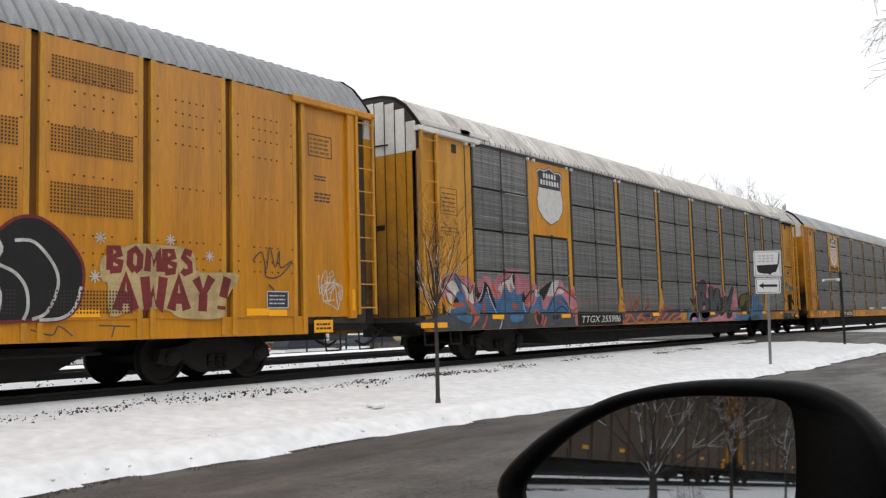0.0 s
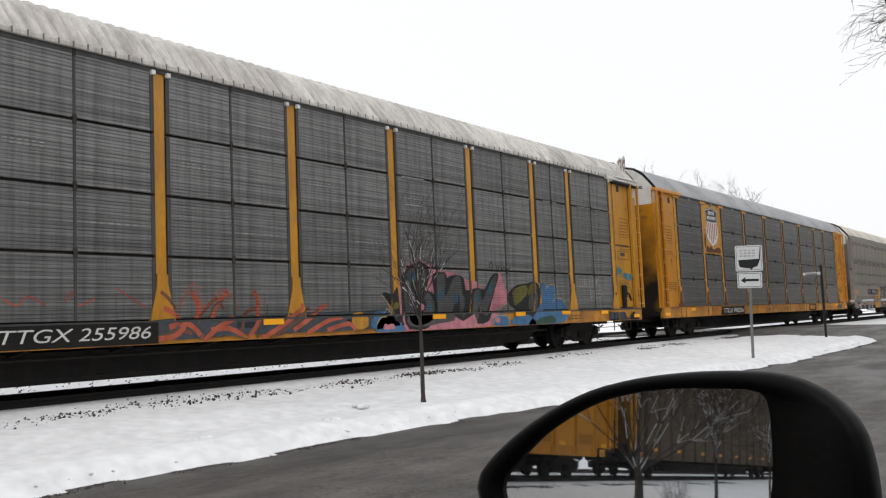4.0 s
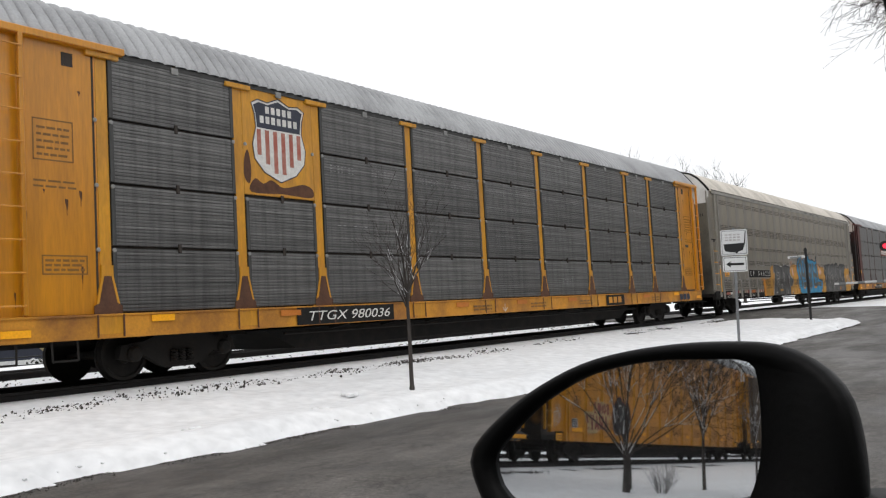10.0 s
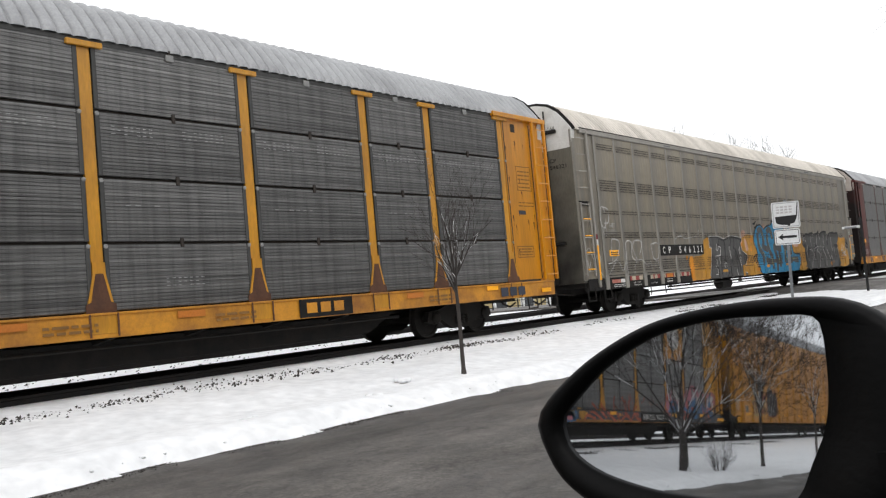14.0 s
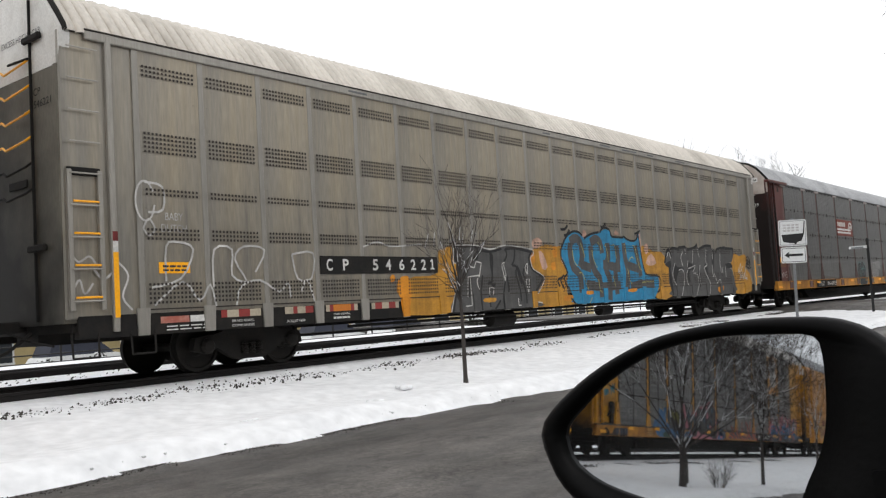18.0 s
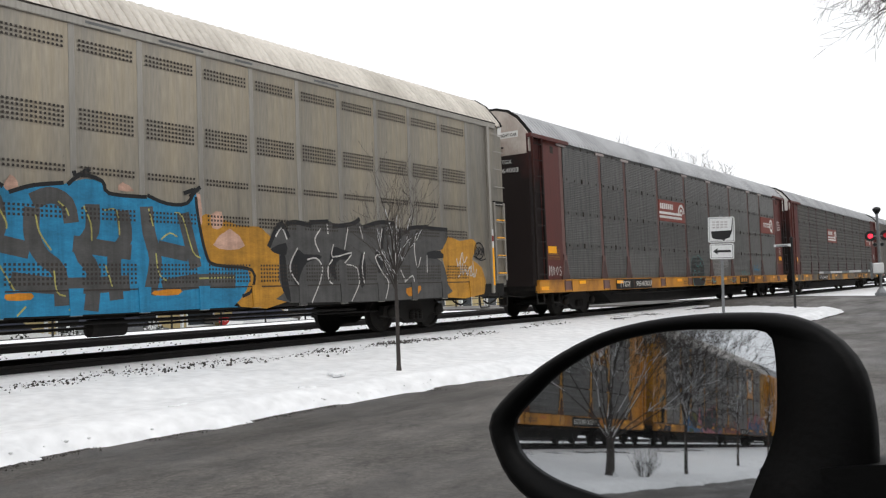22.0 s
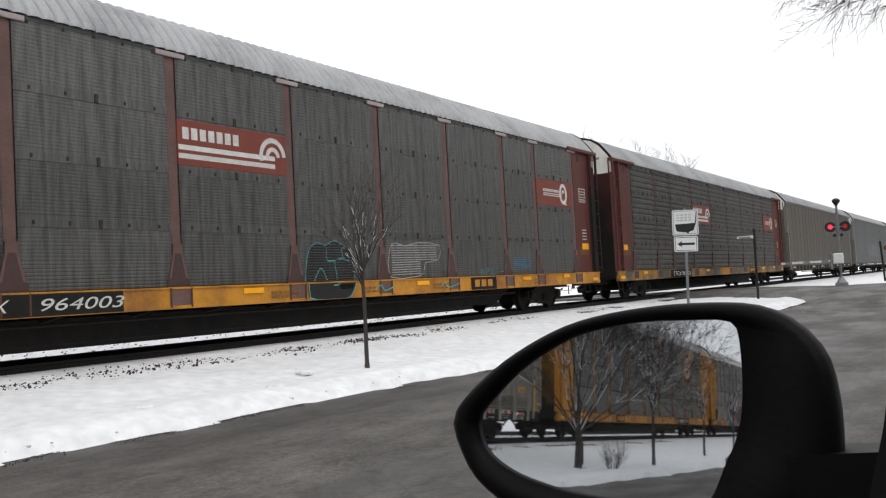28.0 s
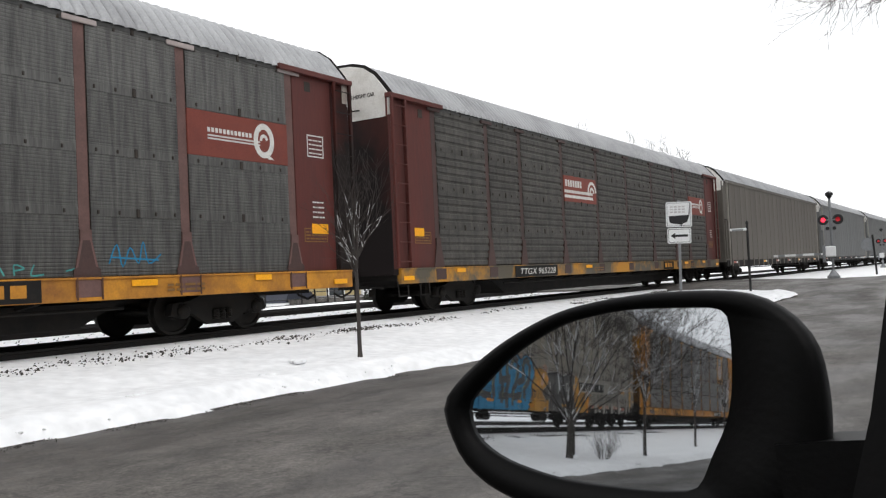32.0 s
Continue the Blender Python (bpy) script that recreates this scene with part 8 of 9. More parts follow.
parked_car = thing("parked_car", "parked grey car with a black door mirror", "car")
OUTER = [(0.0530, -0.060), (0.0500, -0.0274), (0.0426, -0.0099), (0.0285, 0.0033), (0.0097, 0.011), (-0.0163, 0.013), (-0.0482, 0.0121), (-0.0822, 0.0078), (-0.1111, -0.0003), (-0.1442, -0.017), (-0.171, -0.0368), (-0.1872, -0.0545), (-0.1885, -0.066), (-0.1826, -0.0816), (-0.172, -0.098), (-0.150, -0.113), (-0.115, -0.123), (-0.06, -0.129), (-0.01, -0.129), (0.03, -0.120), (0.049, -0.095)]
GLASS = [(0.0015, -0.04), (0.0012, -0.010), (-0.003, 0.0008), (-0.014, 0.0022), (-0.0272, 0.0023), (-0.053, 0.0022), (-0.0802, -0.0011), (-0.1065, -0.0083), (-0.1367, -0.0251), (-0.1578, -0.0437), (-0.1696, -0.0567), (-0.1702, -0.0672), (-0.1639, -0.0808), (-0.146, -0.0924), (-0.1213, -0.0998), (-0.0976, -0.1037), (-0.0616, -0.1055), (-0.035, -0.105), (-0.02, -0.101), (-0.0107, -0.0819), (-0.002, -0.062)]


def ring(pts, d, n=64, grow=0.0):
    """Resample a loop evenly by length and lay it on the mirror's plane."""
    p = [Vector(q) for q in smooth_loop(pts, 6)]
    seg = [(p[(i + 1) % len(p)] - p[i]).length for i in range(len(p))]
    total, out, i, run = sum(seg), [], 0, 0.0
    for k in range(n):
        s = total * k / n
        while run + seg[i] < s:
            run += seg[i]
            i += 1
        q = p[i].lerp(p[(i + 1) % len(p)], (s - run) / seg[i])
        if grow:
            c = Vector((-0.065, -0.057))
            q = c + (q - c) * (1 + grow)
        out.append(tuple(on_mirror(q.x, q.y, d)))
    return out


g = G()
loops = [ring(GLASS, -0.004), ring(GLASS, 0.004, grow=0.01), ring(OUTER, 0.008, grow=-0.06), ring(OUTER, 0.004, grow=-0.015), ring(OUTER, -0.006), ring(OUTER, -0.03, grow=-0.02), ring(OUTER, -0.055, grow=-0.14), ring(OUTER, -0.075, grow=-0.36), ring(OUTER, -0.085, grow=-0.7)]
for lp in loops:
    g.v += lp
for r in range(len(loops) - 1):
    for i in range(64):
        j = (i + 1) % 64
        g.f.append((r * 64 + i, r * 64 + j, (r + 1) * 64 + j, (r + 1) * 64 + i))
g.f.append(tuple((len(loops) - 1) * 64 + i for i in range(64)))
housing = part("mirror_housing", g, M_PLASTIC, parked_car, "black plastic mirror housing", True)
g = G()
g.face(list(reversed(ring(GLASS, -0.002, grow=0.012))))
part("mirror_glass", g, M_MIRROR, housing, "flat mirror glass showing the road behind")
g = G()
stalk = [(0.025, -0.074), (0.05, -0.0705), (0.09, -0.067), (0.10, -0.11), (0.06, -0.12), (0.03, -0.11)]
for pts, d0, d1 in ((stalk, -0.045, 0.012),):
    a, b = [tuple(on_mirror(u, v, d1)) for u, v in pts], [tuple(on_mirror(u, v, d0)) for u, v in pts]
    g.face(list(reversed(a)))
    g.face(b)
    for i in range(len(pts)):
        j = (i + 1) % len(pts)
        g.face([a[i], a[j], b[j], b[i]])
part("mirror_arm", g, M_PLASTIC, parked_car, "black plastic mirror arm")
# door side: the car points a little away from the track
CAR_TURN = pose(-0.045, 0.5, 0, 0, 0, -13.5)


def car_box(name, x0, x1, y0, y1, z0, z1, mat, b, label="", parent=parked_car):
    g = G().box(x0, x1, y0, y1, z0, z1, b)
    g.v = [tuple(CAR_TURN @ Vector(v)) for v in g.v]
    return part(name, g, mat, parent, label)


front = car_box("front_door", 0.02, 0.12, -0.85, 0.25, -1.05, -0.17, M_CARPAINT, 0.03, "grey painted door")
rear = car_box("rear_door", 0.02, 0.12, -2.4, -0.87, -1.05, -0.15, M_CARPAINT, 0.045, "grey painted door")
car_box("door_handle", -0.035, 0.01, -1.60, -1.40, -0.29, -0.255, material("chrome", (0.6, 0.6, 0.62), 0.15, 1.0, amount=0.1, bump=0), 0.01, "chrome handle", rear)
car_box("fender", 0.03, 0.14, 0.28, 1.4, -1.05, -0.22, M_CARPAINT, 0.03, "grey painted front wing")
car_box("window_sill", 0.015, 0.13, -0.85, 0.22, -0.17, -0.15, M_PLASTIC, 0.006, "black window seal")

# frame of the open window: a slim dark edge that rises and bends back
g = G()
edge_line = [(-0.014, 0.110, 0.084), (-0.019, 0.150, 0.075), (-0.023, 0.205, 0.064), (-0.029, 0.280, 0.050), (-0.034, 0.340, 0.03), (-0.041, 0.385, 0.005), (-0.050, 0.392, -0.02), (-0.058, 0.384, -0.07), (-0.075, 0.375, -0.14)]
for x, y, z in edge_line:
    g.v += [(x, y, z), (x + 0.02, y + 0.02, z), (x + 0.13, y + 0.03, z), (x + 0.13, y - 0.004, z), (x + 0.012, y - 0.006, z)]
for i in range(len(edge_line) - 1):
    for k in range(5):
        m = (k + 1) % 5
        g.f.append((i * 5 + k, i * 5 + m, i * 5 + 5 + m, i * 5 + 5 + k))
g.f += [tuple(range(5)), tuple(reversed(range((len(edge_line) - 1) * 5, len(edge_line) * 5)))]
part("window_frame", g, M_PLASTIC, parked_car, "black window frame and pillar")


# the rest of the car, on the road
car_box("hood", 0.16, 1.62, 0.78, 1.95, -0.50, -0.38, M_CARPAINT, 0.05, "grey painted bonnet")
car_box("front_bumper", 0.08, 1.70, 1.85, 2.10, -1.12, -0.50, M_CARPAINT, 0.06)
car_box("fender", 1.66, 1.77, 0.28, 1.9, -1.05, -0.35, M_CARPAINT, 0.04)
car_box("fender", 0.06, 0.14, 1.40, 1.92, -1.05, -0.40, M_CARPAINT, 0.03)
for nm, a, b in (("front_door", -0.85, 0.25), ("rear_door", -2.4, -0.87)):
    car_box(nm, 1.66, 1.78, a, b, -1.05, -0.17, M_CARPAINT, 0.04)
car_box("boot_lid", 0.1, 1.68, -2.95, -2.38, -0.62, -0.15, M_CARPAINT, 0.06)
car_box("rear_bumper", 0.06, 1.72, -3.05, -2.80, -1.12, -0.58, M_CARPAINT, 0.06)
car_box("floor_pan", 0.1, 1.68, -2.8, 1.9, -1.14, -1.02, M_PLASTIC, 0.02)
car_box("roof", 0.26, 1.52, -1.9, -0.15, 0.24, 0.29, M_CARPAINT, 0.025, "grey painted roof")
for x, y0, y1 in ((1.52, -0.15, 0.72), (1.52, -1.9, -2.45)):
    g = G().prism([(y0, 0.24), (y0 + 0.1 * (1 if y1 > y0 else -1), 0.24), (y1 + 0.1 * (1 if y1 > y0 else -1), -0.17), (y1, -0.17)], 0, x, x + 0.07)
    g.v = [tuple(CAR_TURN @ Vector(v)) for v in g.v]
    part("pillar", g, M_PLASTIC, parked_car)
g = G().prism([(-1.9, 0.24), (-2.0, 0.24), (-2.55, -0.17), (-2.45, -0.17)], 0, 0.22, 0.30)
g.v = [tuple(CAR_TURN @ Vector(v)) for v in g.v]
part("pillar", g, M_PLASTIC, parked_car)
for x in (0.2, 1.6):
    for y in (-2.0, 1.05):
        g = G().lathe([(-0.1, 0.2), (-0.1, 0.31), (-0.07, 0.335), (0.07, 0.335), (0.1, 0.31), (0.1, 0.2)], (x, y, -1.045), 0, 22)
        g.v = [tuple(CAR_TURN @ Vector(v)) for v in g.v]
        wheel = part("wheel", g, M_BLACKRUBBER, parked_car, "black tyre")
        s = -1 if x < 1 else 1
        g = G().lathe([(s * 0.085, 0.205), (s * 0.095, 0.19), (s * 0.075, 0.12), (s * 0.10, 0.05)], (x, y, -1.045), 0, 14)
        g.v = [tuple(CAR_TURN @ Vector(v)) for v in g.v]
        part("rim", g, M_RIM, wheel, "grey alloy rim")


# ---- roadside trees ----
M_BARK = material("dark_wet_bark", (0.045, 0.038, 0.034), 0.85, dirt=(0.09, 0.08, 0.075), amount=0.6, scale=12, stretch=(1, 1, 0.3), bump=0.5)
M_TWIG = material("bare_twigs", (0.055, 0.045, 0.04), 0.85, amount=0.4, scale=6, bump=0)


BEND = [0.16]


def limb(g, gt, gs, p, d, length, r, depth, rnd, lift=0.12, spread=(20, 45), kids=(1, 2), segs=4, least=0.003, short=1.0):
    """One branch in short bent pieces, with smaller branches off it."""
    p, d = Vector(p), Vector(d).normalized()
    for i in range(segs):
        t0, t1 = 1 - 0.75 * i / segs, 1 - 0.75 * (i + 1) / segs
        bend = Vector((rnd.uniform(-1, 1), rnd.uniform(-1, 1), rnd.uniform(-1, 1))) * BEND[0]
        d = (d + bend + Vector((0, 0, lift))).normalized()
        q = p + d * length / segs
        thin = r * t0 < 0.012
        (gt if thin else g).tube(p, q, max(r * t0, least), max(r * t1, least * 0.8), 3 if thin else 6, False)
        if gs is not None and r * t0 > 0.0045 and abs(d.z) < 0.99 and rnd.random() < 0.7:
            rs = max(r * t0, 0.007)
            up = Vector((0, rs * 0.5, rs * 0.7))
            gs.tube(p + up, p + up + (q - p) * rnd.uniform(0.4, 1), rs * 0.8, rs * 0.6, 4)
        p = q
        if depth > 0 and (i > 0 or depth < 3):
            for _ in range(rnd.randint(*kids)):
                a = radians(rnd.uniform(*spread))
                axis = d.orthogonal().normalized()
                axis.rotate(Matrix.Rotation(rnd.uniform(0, 2 * math.pi), 3, d))
                n = d.copy()
                n.rotate(Matrix.Rotation(a, 3, axis))
                limb(g, gt, gs, p, n, length * short * rnd.uniform(0.45, 0.68), r * t1 * 0.62, depth - 1, rnd, lift, spread, kids if short == 1.0 else (1, 2), 3, least)


def bare_tree(label, at, height, trunk_r, fork, seed, depth=4, limbs=6, snow=False, group="roadside trees", lean=(0, 0), wide=0.5, kids=(1, 2), thick=0.5, least=0.003):
    rnd = random.Random(seed)
    tree = thing("tree", label, "tree", group, at=at)
    g, gt, gs = G(), G(), (G() if snow else None)
    p, n = Vector((0, 0, -0.1)), 4
    g.tube((0, 0, -0.12), (0, 0, 0.12), trunk_r * 1.6, trunk_r * 1.08, 9, False)
    for i in range(n):
        q = Vector((lean[0] * (i + 1) / n + rnd.uniform(-1, 1) * trunk_r * 0.25, lean[1] * (i + 1) / n + rnd.uniform(-1, 1) * trunk_r * 0.25, fork * (i + 1) / n))
        g.tube(p, q, trunk_r * (1.05 - 0.08 * i), trunk_r * (0.97 - 0.08 * i), 9, False)
        p = q
    if gs is not None and trunk_r > 0.06:
        gs.tube((0.03, -0.03, 0), (0.02, -0.02, 0.18), trunk_r * 1.5, trunk_r * 0.9, 7)
    for k in range(limbs):
        a = 2 * math.pi * (k + rnd.uniform(-0.3, 0.3)) / limbs
        w = wide * rnd.uniform(0.5, 1.2)
        start = p - Vector((0, 0, fork * 0.22 * rnd.random()))
        limb(g, gt, gs, start, (w * math.cos(a), w * math.sin(a), 1), (height - fork) * rnd.uniform(0.6, 0.85), trunk_r * thick * rnd.uniform(0.8, 1.2), depth - 1, rnd, kids=kids, least=least)
    limb(g, gt, gs, p, (0, 0, 1), (height - fork) * 0.8, trunk_r * thick * 1.3, depth - 1, rnd, kids=kids, least=least)
    part("trunk", g, M_BARK, tree, "dark bark trunk and limbs", True)
    tagged(part("crown", gt, M_TWIG, tree, "fine bare twigs"), kind="stuff")
    if gs is not None:
        tagged(part("branch_snow", gs, M_SNOW, tree, "snow lying on the branches", True), kind="stuff")
    return tree


sapling = bare_tree("slim bare young tree in the snowy verge", (-8.5, 10.9, -1.22), 3.0, 0.034, 1.55, 11, 3, 7, True, wide=0.46, least=0.0022)
BEND[0] = 0.24
bare_tree("bare tree with snow on its limbs in the verge", (-7.33, -20.0, -1.30), 5.8, 0.115, 1.05, 5, 4, 15, True, wide=1.05, kids=(2, 3), thick=0.19, least=0.004)
BEND[0] = 0.16
bare_tree("slim bare tree with snow in its forks", (-6.5, -23.9, -1.30), 4.6, 0.05, 1.7, 8, 3, 8, True, wide=0.36, least=0.004)
bare_tree("slim bare tree in the snowy verge", (-6.92, -32.8, -1.30), 3.7, 0.045, 1.6, 14, 3, 5, True, wide=0.34, kids=(1, 1), least=0.005)
bare_tree("slim bare tree in the snowy verge", (-7.55, -42.5, -1.30), 3.7, 0.05, 1.6, 15, 3, 5, True, wide=0.34, kids=(1, 1), least=0.006)
bush = thing("shrub", "small leafless shrub in the snow", "shrub", at=(-6.86, -21.2, -1.30))
g = G()
rnd = random.Random(3)
for k in range(26):
    a, w = rnd.uniform(0, 6.28), rnd.uniform(0.05, 0.35)
    limb(g, g, None, (0.1 * math.cos(a), 0.1 * math.sin(a), 0), (w * math.cos(a), w * math.sin(a), 0.6), rnd.uniform(0.35, 0.7), 0.007, 1, rnd)
tagged(part("stems", g, M_TWIG, bush, "thin bare stems"), kind="stuff")

# the large tree whose boughs hang over the road
big = thing("tree", "large bare street tree with drooping boughs over the road", "tree", "roadside trees", at=(5.2, 27.0, -1.3))
g, gt = G(), G()
p = Vector((0, 0, -0.3))
rnd = random.Random(21)
for i in range(7):
    q = Vector((-0.06 * i, 0.02 * i, 1.75 * (i + 1)))
    g.tube(p, q, 0.36 - 0.03 * i, 0.33 - 0.03 * i, 12, False)
    p = q
for (sx, sy, sz), (dx, dy, dz), ln in (((-0.2, 0, 11.5), (-1, -0.03, -0.17), 8.9), ((-0.2, 0.1, 11.3), (-1, 0.05, -0.22), 8.2), ((-0.2, 0.1, 11.6), (-1, -0.07, -0.12), 9.0), ((-0.2, 0, 11.0), (-1, 0.08, -0.15), 7.2), ((-0.2, 0, 11.7), (-1, 0.02, -0.10), 8.6), ((-0.2, 0, 10.6), (-1, 0.0, -0.12), 7.8), ((-0.2, 0.1, 11.0), (-1, 0.1, -0.05), 8.2), ((-0.2, 0.0, 10.2), (-1, 0.03, -0.06), 7.2)):
    limb(g, gt, None, (sx, sy, sz + 0.3), (dx, dy, dz), ln, 0.13, 3, rnd, lift=-0.004, spread=(14, 42), kids=(3, 4), segs=12, least=0.006, short=0.30)
for d_, ln in (((-0.5, 0.3, 1), 5.0), ((0.7, -0.3, 0.8), 5.0), ((1, 0.4, 0.5), 5.5), ((0.1, 0.8, 0.9), 5.0)):
    limb(g, gt, None, (-0.2, 0.05, 10.2), d_, ln, 0.11, 3, rnd, least=0.008)
part("trunk", g, M_BARK, big, "dark bark trunk and boughs", True)
tagged(part("crown", gt, M_TWIG, big, "fine bare twigs"), kind="stuff")

for k, (a, d, top) in enumerate(((-0.425, 118, 17.5), (-0.400, 124, 17.8), (-0.372, 118, 16.6), (-0.345, 124, 16.4), (-0.318, 120, 14.6), (-0.300, 128, 15.6), (-0.283, 122, 14.2), (-0.06, 150, 5.5), (-0.02, 160, 6.5), (0.03, 150, 7.0), (-0.10, 190, 6.0))):
    bare_tree("tall bare tree far behind the railway", (a * d, 0.94 * d, -1.0), top * 0.975, 0.2, 0.5 * top, 60 + k, 4, 4, False, "distant trees", wide=0.3, kids=(1, 2), least=0.014)

# ---- signs and signals ----
M_GALV = material("galvanised_post", (0.26, 0.27, 0.28), 0.45, 0.6, amount=0.4, scale=8)
M_SIGN = material("white_sign_sheet", (0.74, 0.75, 0.75), 0.4, amount=0.15, scale=5, bump=0)
M_SIGNBLACK = material("black_sign_ink", (0.015, 0.015, 0.016), 0.45, amount=0.2, bump=0)
M_BLACKPOST = material("black_painted_post", (0.012, 0.012, 0.012), 0.5, amount=0.2, scale=6)
SIGN_TURN = pose(-7.1, 22.8, -1.27, 0, 0, 17)


def sheet(w, h, r=0.04):
    c = []
    for sx, sz, a0 in ((1, 1, 0), (-1, 1, 90), (-1, -1, 180), (1, -1, 270)):
        for k in range(4):
            a = radians(a0 + 30 * k)
            c.append((sx * (w / 2 - r) + r * math.cos(a), sz * (h / 2 - r) + r * math.sin(a)))
    return c


sign = thing("road_sign", "white square route sign with an arrow plate on a steel post", "sign")
sign.matrix_basis = SIGN_TURN @ pose(0, 0, 0, 0, 1.5, 0)
g = G()
g.prism([(-0.035, -0.02), (0.035, -0.02), (0.035, 0.0), (0.015, 0.004), (0.012, 0.03), (-0.012, 0.03), (-0.015, 0.004), (-0.035, 0.0)], 2, -0.2, 3.0)
part("post", g, M_GALV, sign, "galvanised channel post")
for nm, z, w, h in (("sign_face", 2.62, 0.66, 0.66), ("arrow_plate", 2.06, 0.60, 0.40)):
    f_ = part(nm, G().prism([(a, z + b) for a, b in sheet(w, h)], 1, -0.035, -0.025), M_SIGN, sign, "white sign sheet")
    g = G()
    c = sheet(w - 0.05, h - 0.05, 0.03)
    ci = sheet(w - 0.075, h - 0.075, 0.025)
    k = len(c)
    g.v = [(a, -0.0365, z + b) for a, b in c] + [(a, -0.0365, z + b) for a, b in ci]
    g.f = [(i, (i + 1) % k, k + (i + 1) % k, k + i) for i in range(k)]
    part("border", g, M_SIGNBLACK if nm == "arrow_plate" else M_GALV, f_)
    if nm == "sign_face":
        hull = [(-0.24, 2.44), (-0.22, 2.40), (-0.1, 2.37), (0.02, 2.36), (0.06, 2.32), (0.1, 2.38), (0.2, 2.41), (0.26, 2.56), (0.27, 2.60), (-0.26, 2.58)]
        part("black_emblem", G().prism(hull, 1, -0.040, -0.036), M_SIGNBLACK, f_, "black rounded emblem")
        for r_ in range(3):
            for q in range(4):
                part("faint_print", G().box(-0.22 + q * 0.1, -0.15 + q * 0.1, -0.038, -0.036, 2.66 + r_ * 0.07, 2.70 + r_ * 0.07), material("faded_print", (0.5, 0.48, 0.48), 0.5, bump=0), f_)
        part("ship_line", G().prism([(0.24, 2.6), (0.275, 2.9), (0.29, 2.9), (0.27, 2.6)], 1, -0.039, -0.036), M_SIGNBLACK, f_)
    else:
        arrow = [(-0.22, z), (-0.10, z + 0.085), (-0.11, z + 0.03), (0.22, z + 0.03), (0.22, z - 0.03), (-0.11, z - 0.03), (-0.10, z - 0.085)]
        part("arrow", G().prism(arrow, 1, -0.040, -0.036), M_SIGNBLACK, f_, "black arrow pointing to the track")

name_post = thing("street_name_post", "black post with a small white street name blade", "sign post", at=(-7.73, 33.2, -1.07))
g = G().tube((0, 0, -0.2), (0, 0, 2.5), 0.045, n=10)
g.lathe([(2.5, 0.06), (2.54, 0.06), (2.6, 0.03), (2.62, 0.005)], (0, 0, 0), 2, 10)
part("post", g, M_BLACKPOST, name_post)
part("name_blade", G().box(-0.62, -0.03, -0.012, 0.012, 2.26, 2.35, 0.005), M_SIGN, name_post, "white name blade, writing too small to read")
part("blade_print", G().box(-0.54, -0.14, -0.014, -0.0125, 2.26, 2.32), M_GALV, name_post)
part("cap", G().box(-0.07, 0.03, -0.04, 0.04, 2.24, 2.36, 0.02), M_SIGN, name_post)

M_LAMP = glow("red_signal_lamp", (1.0, 0.03, 0.06), 2.2)
M_LAMP_DIM = glow("dim_signal_lamp", (0.55, 0.02, 0.03), 0.35)


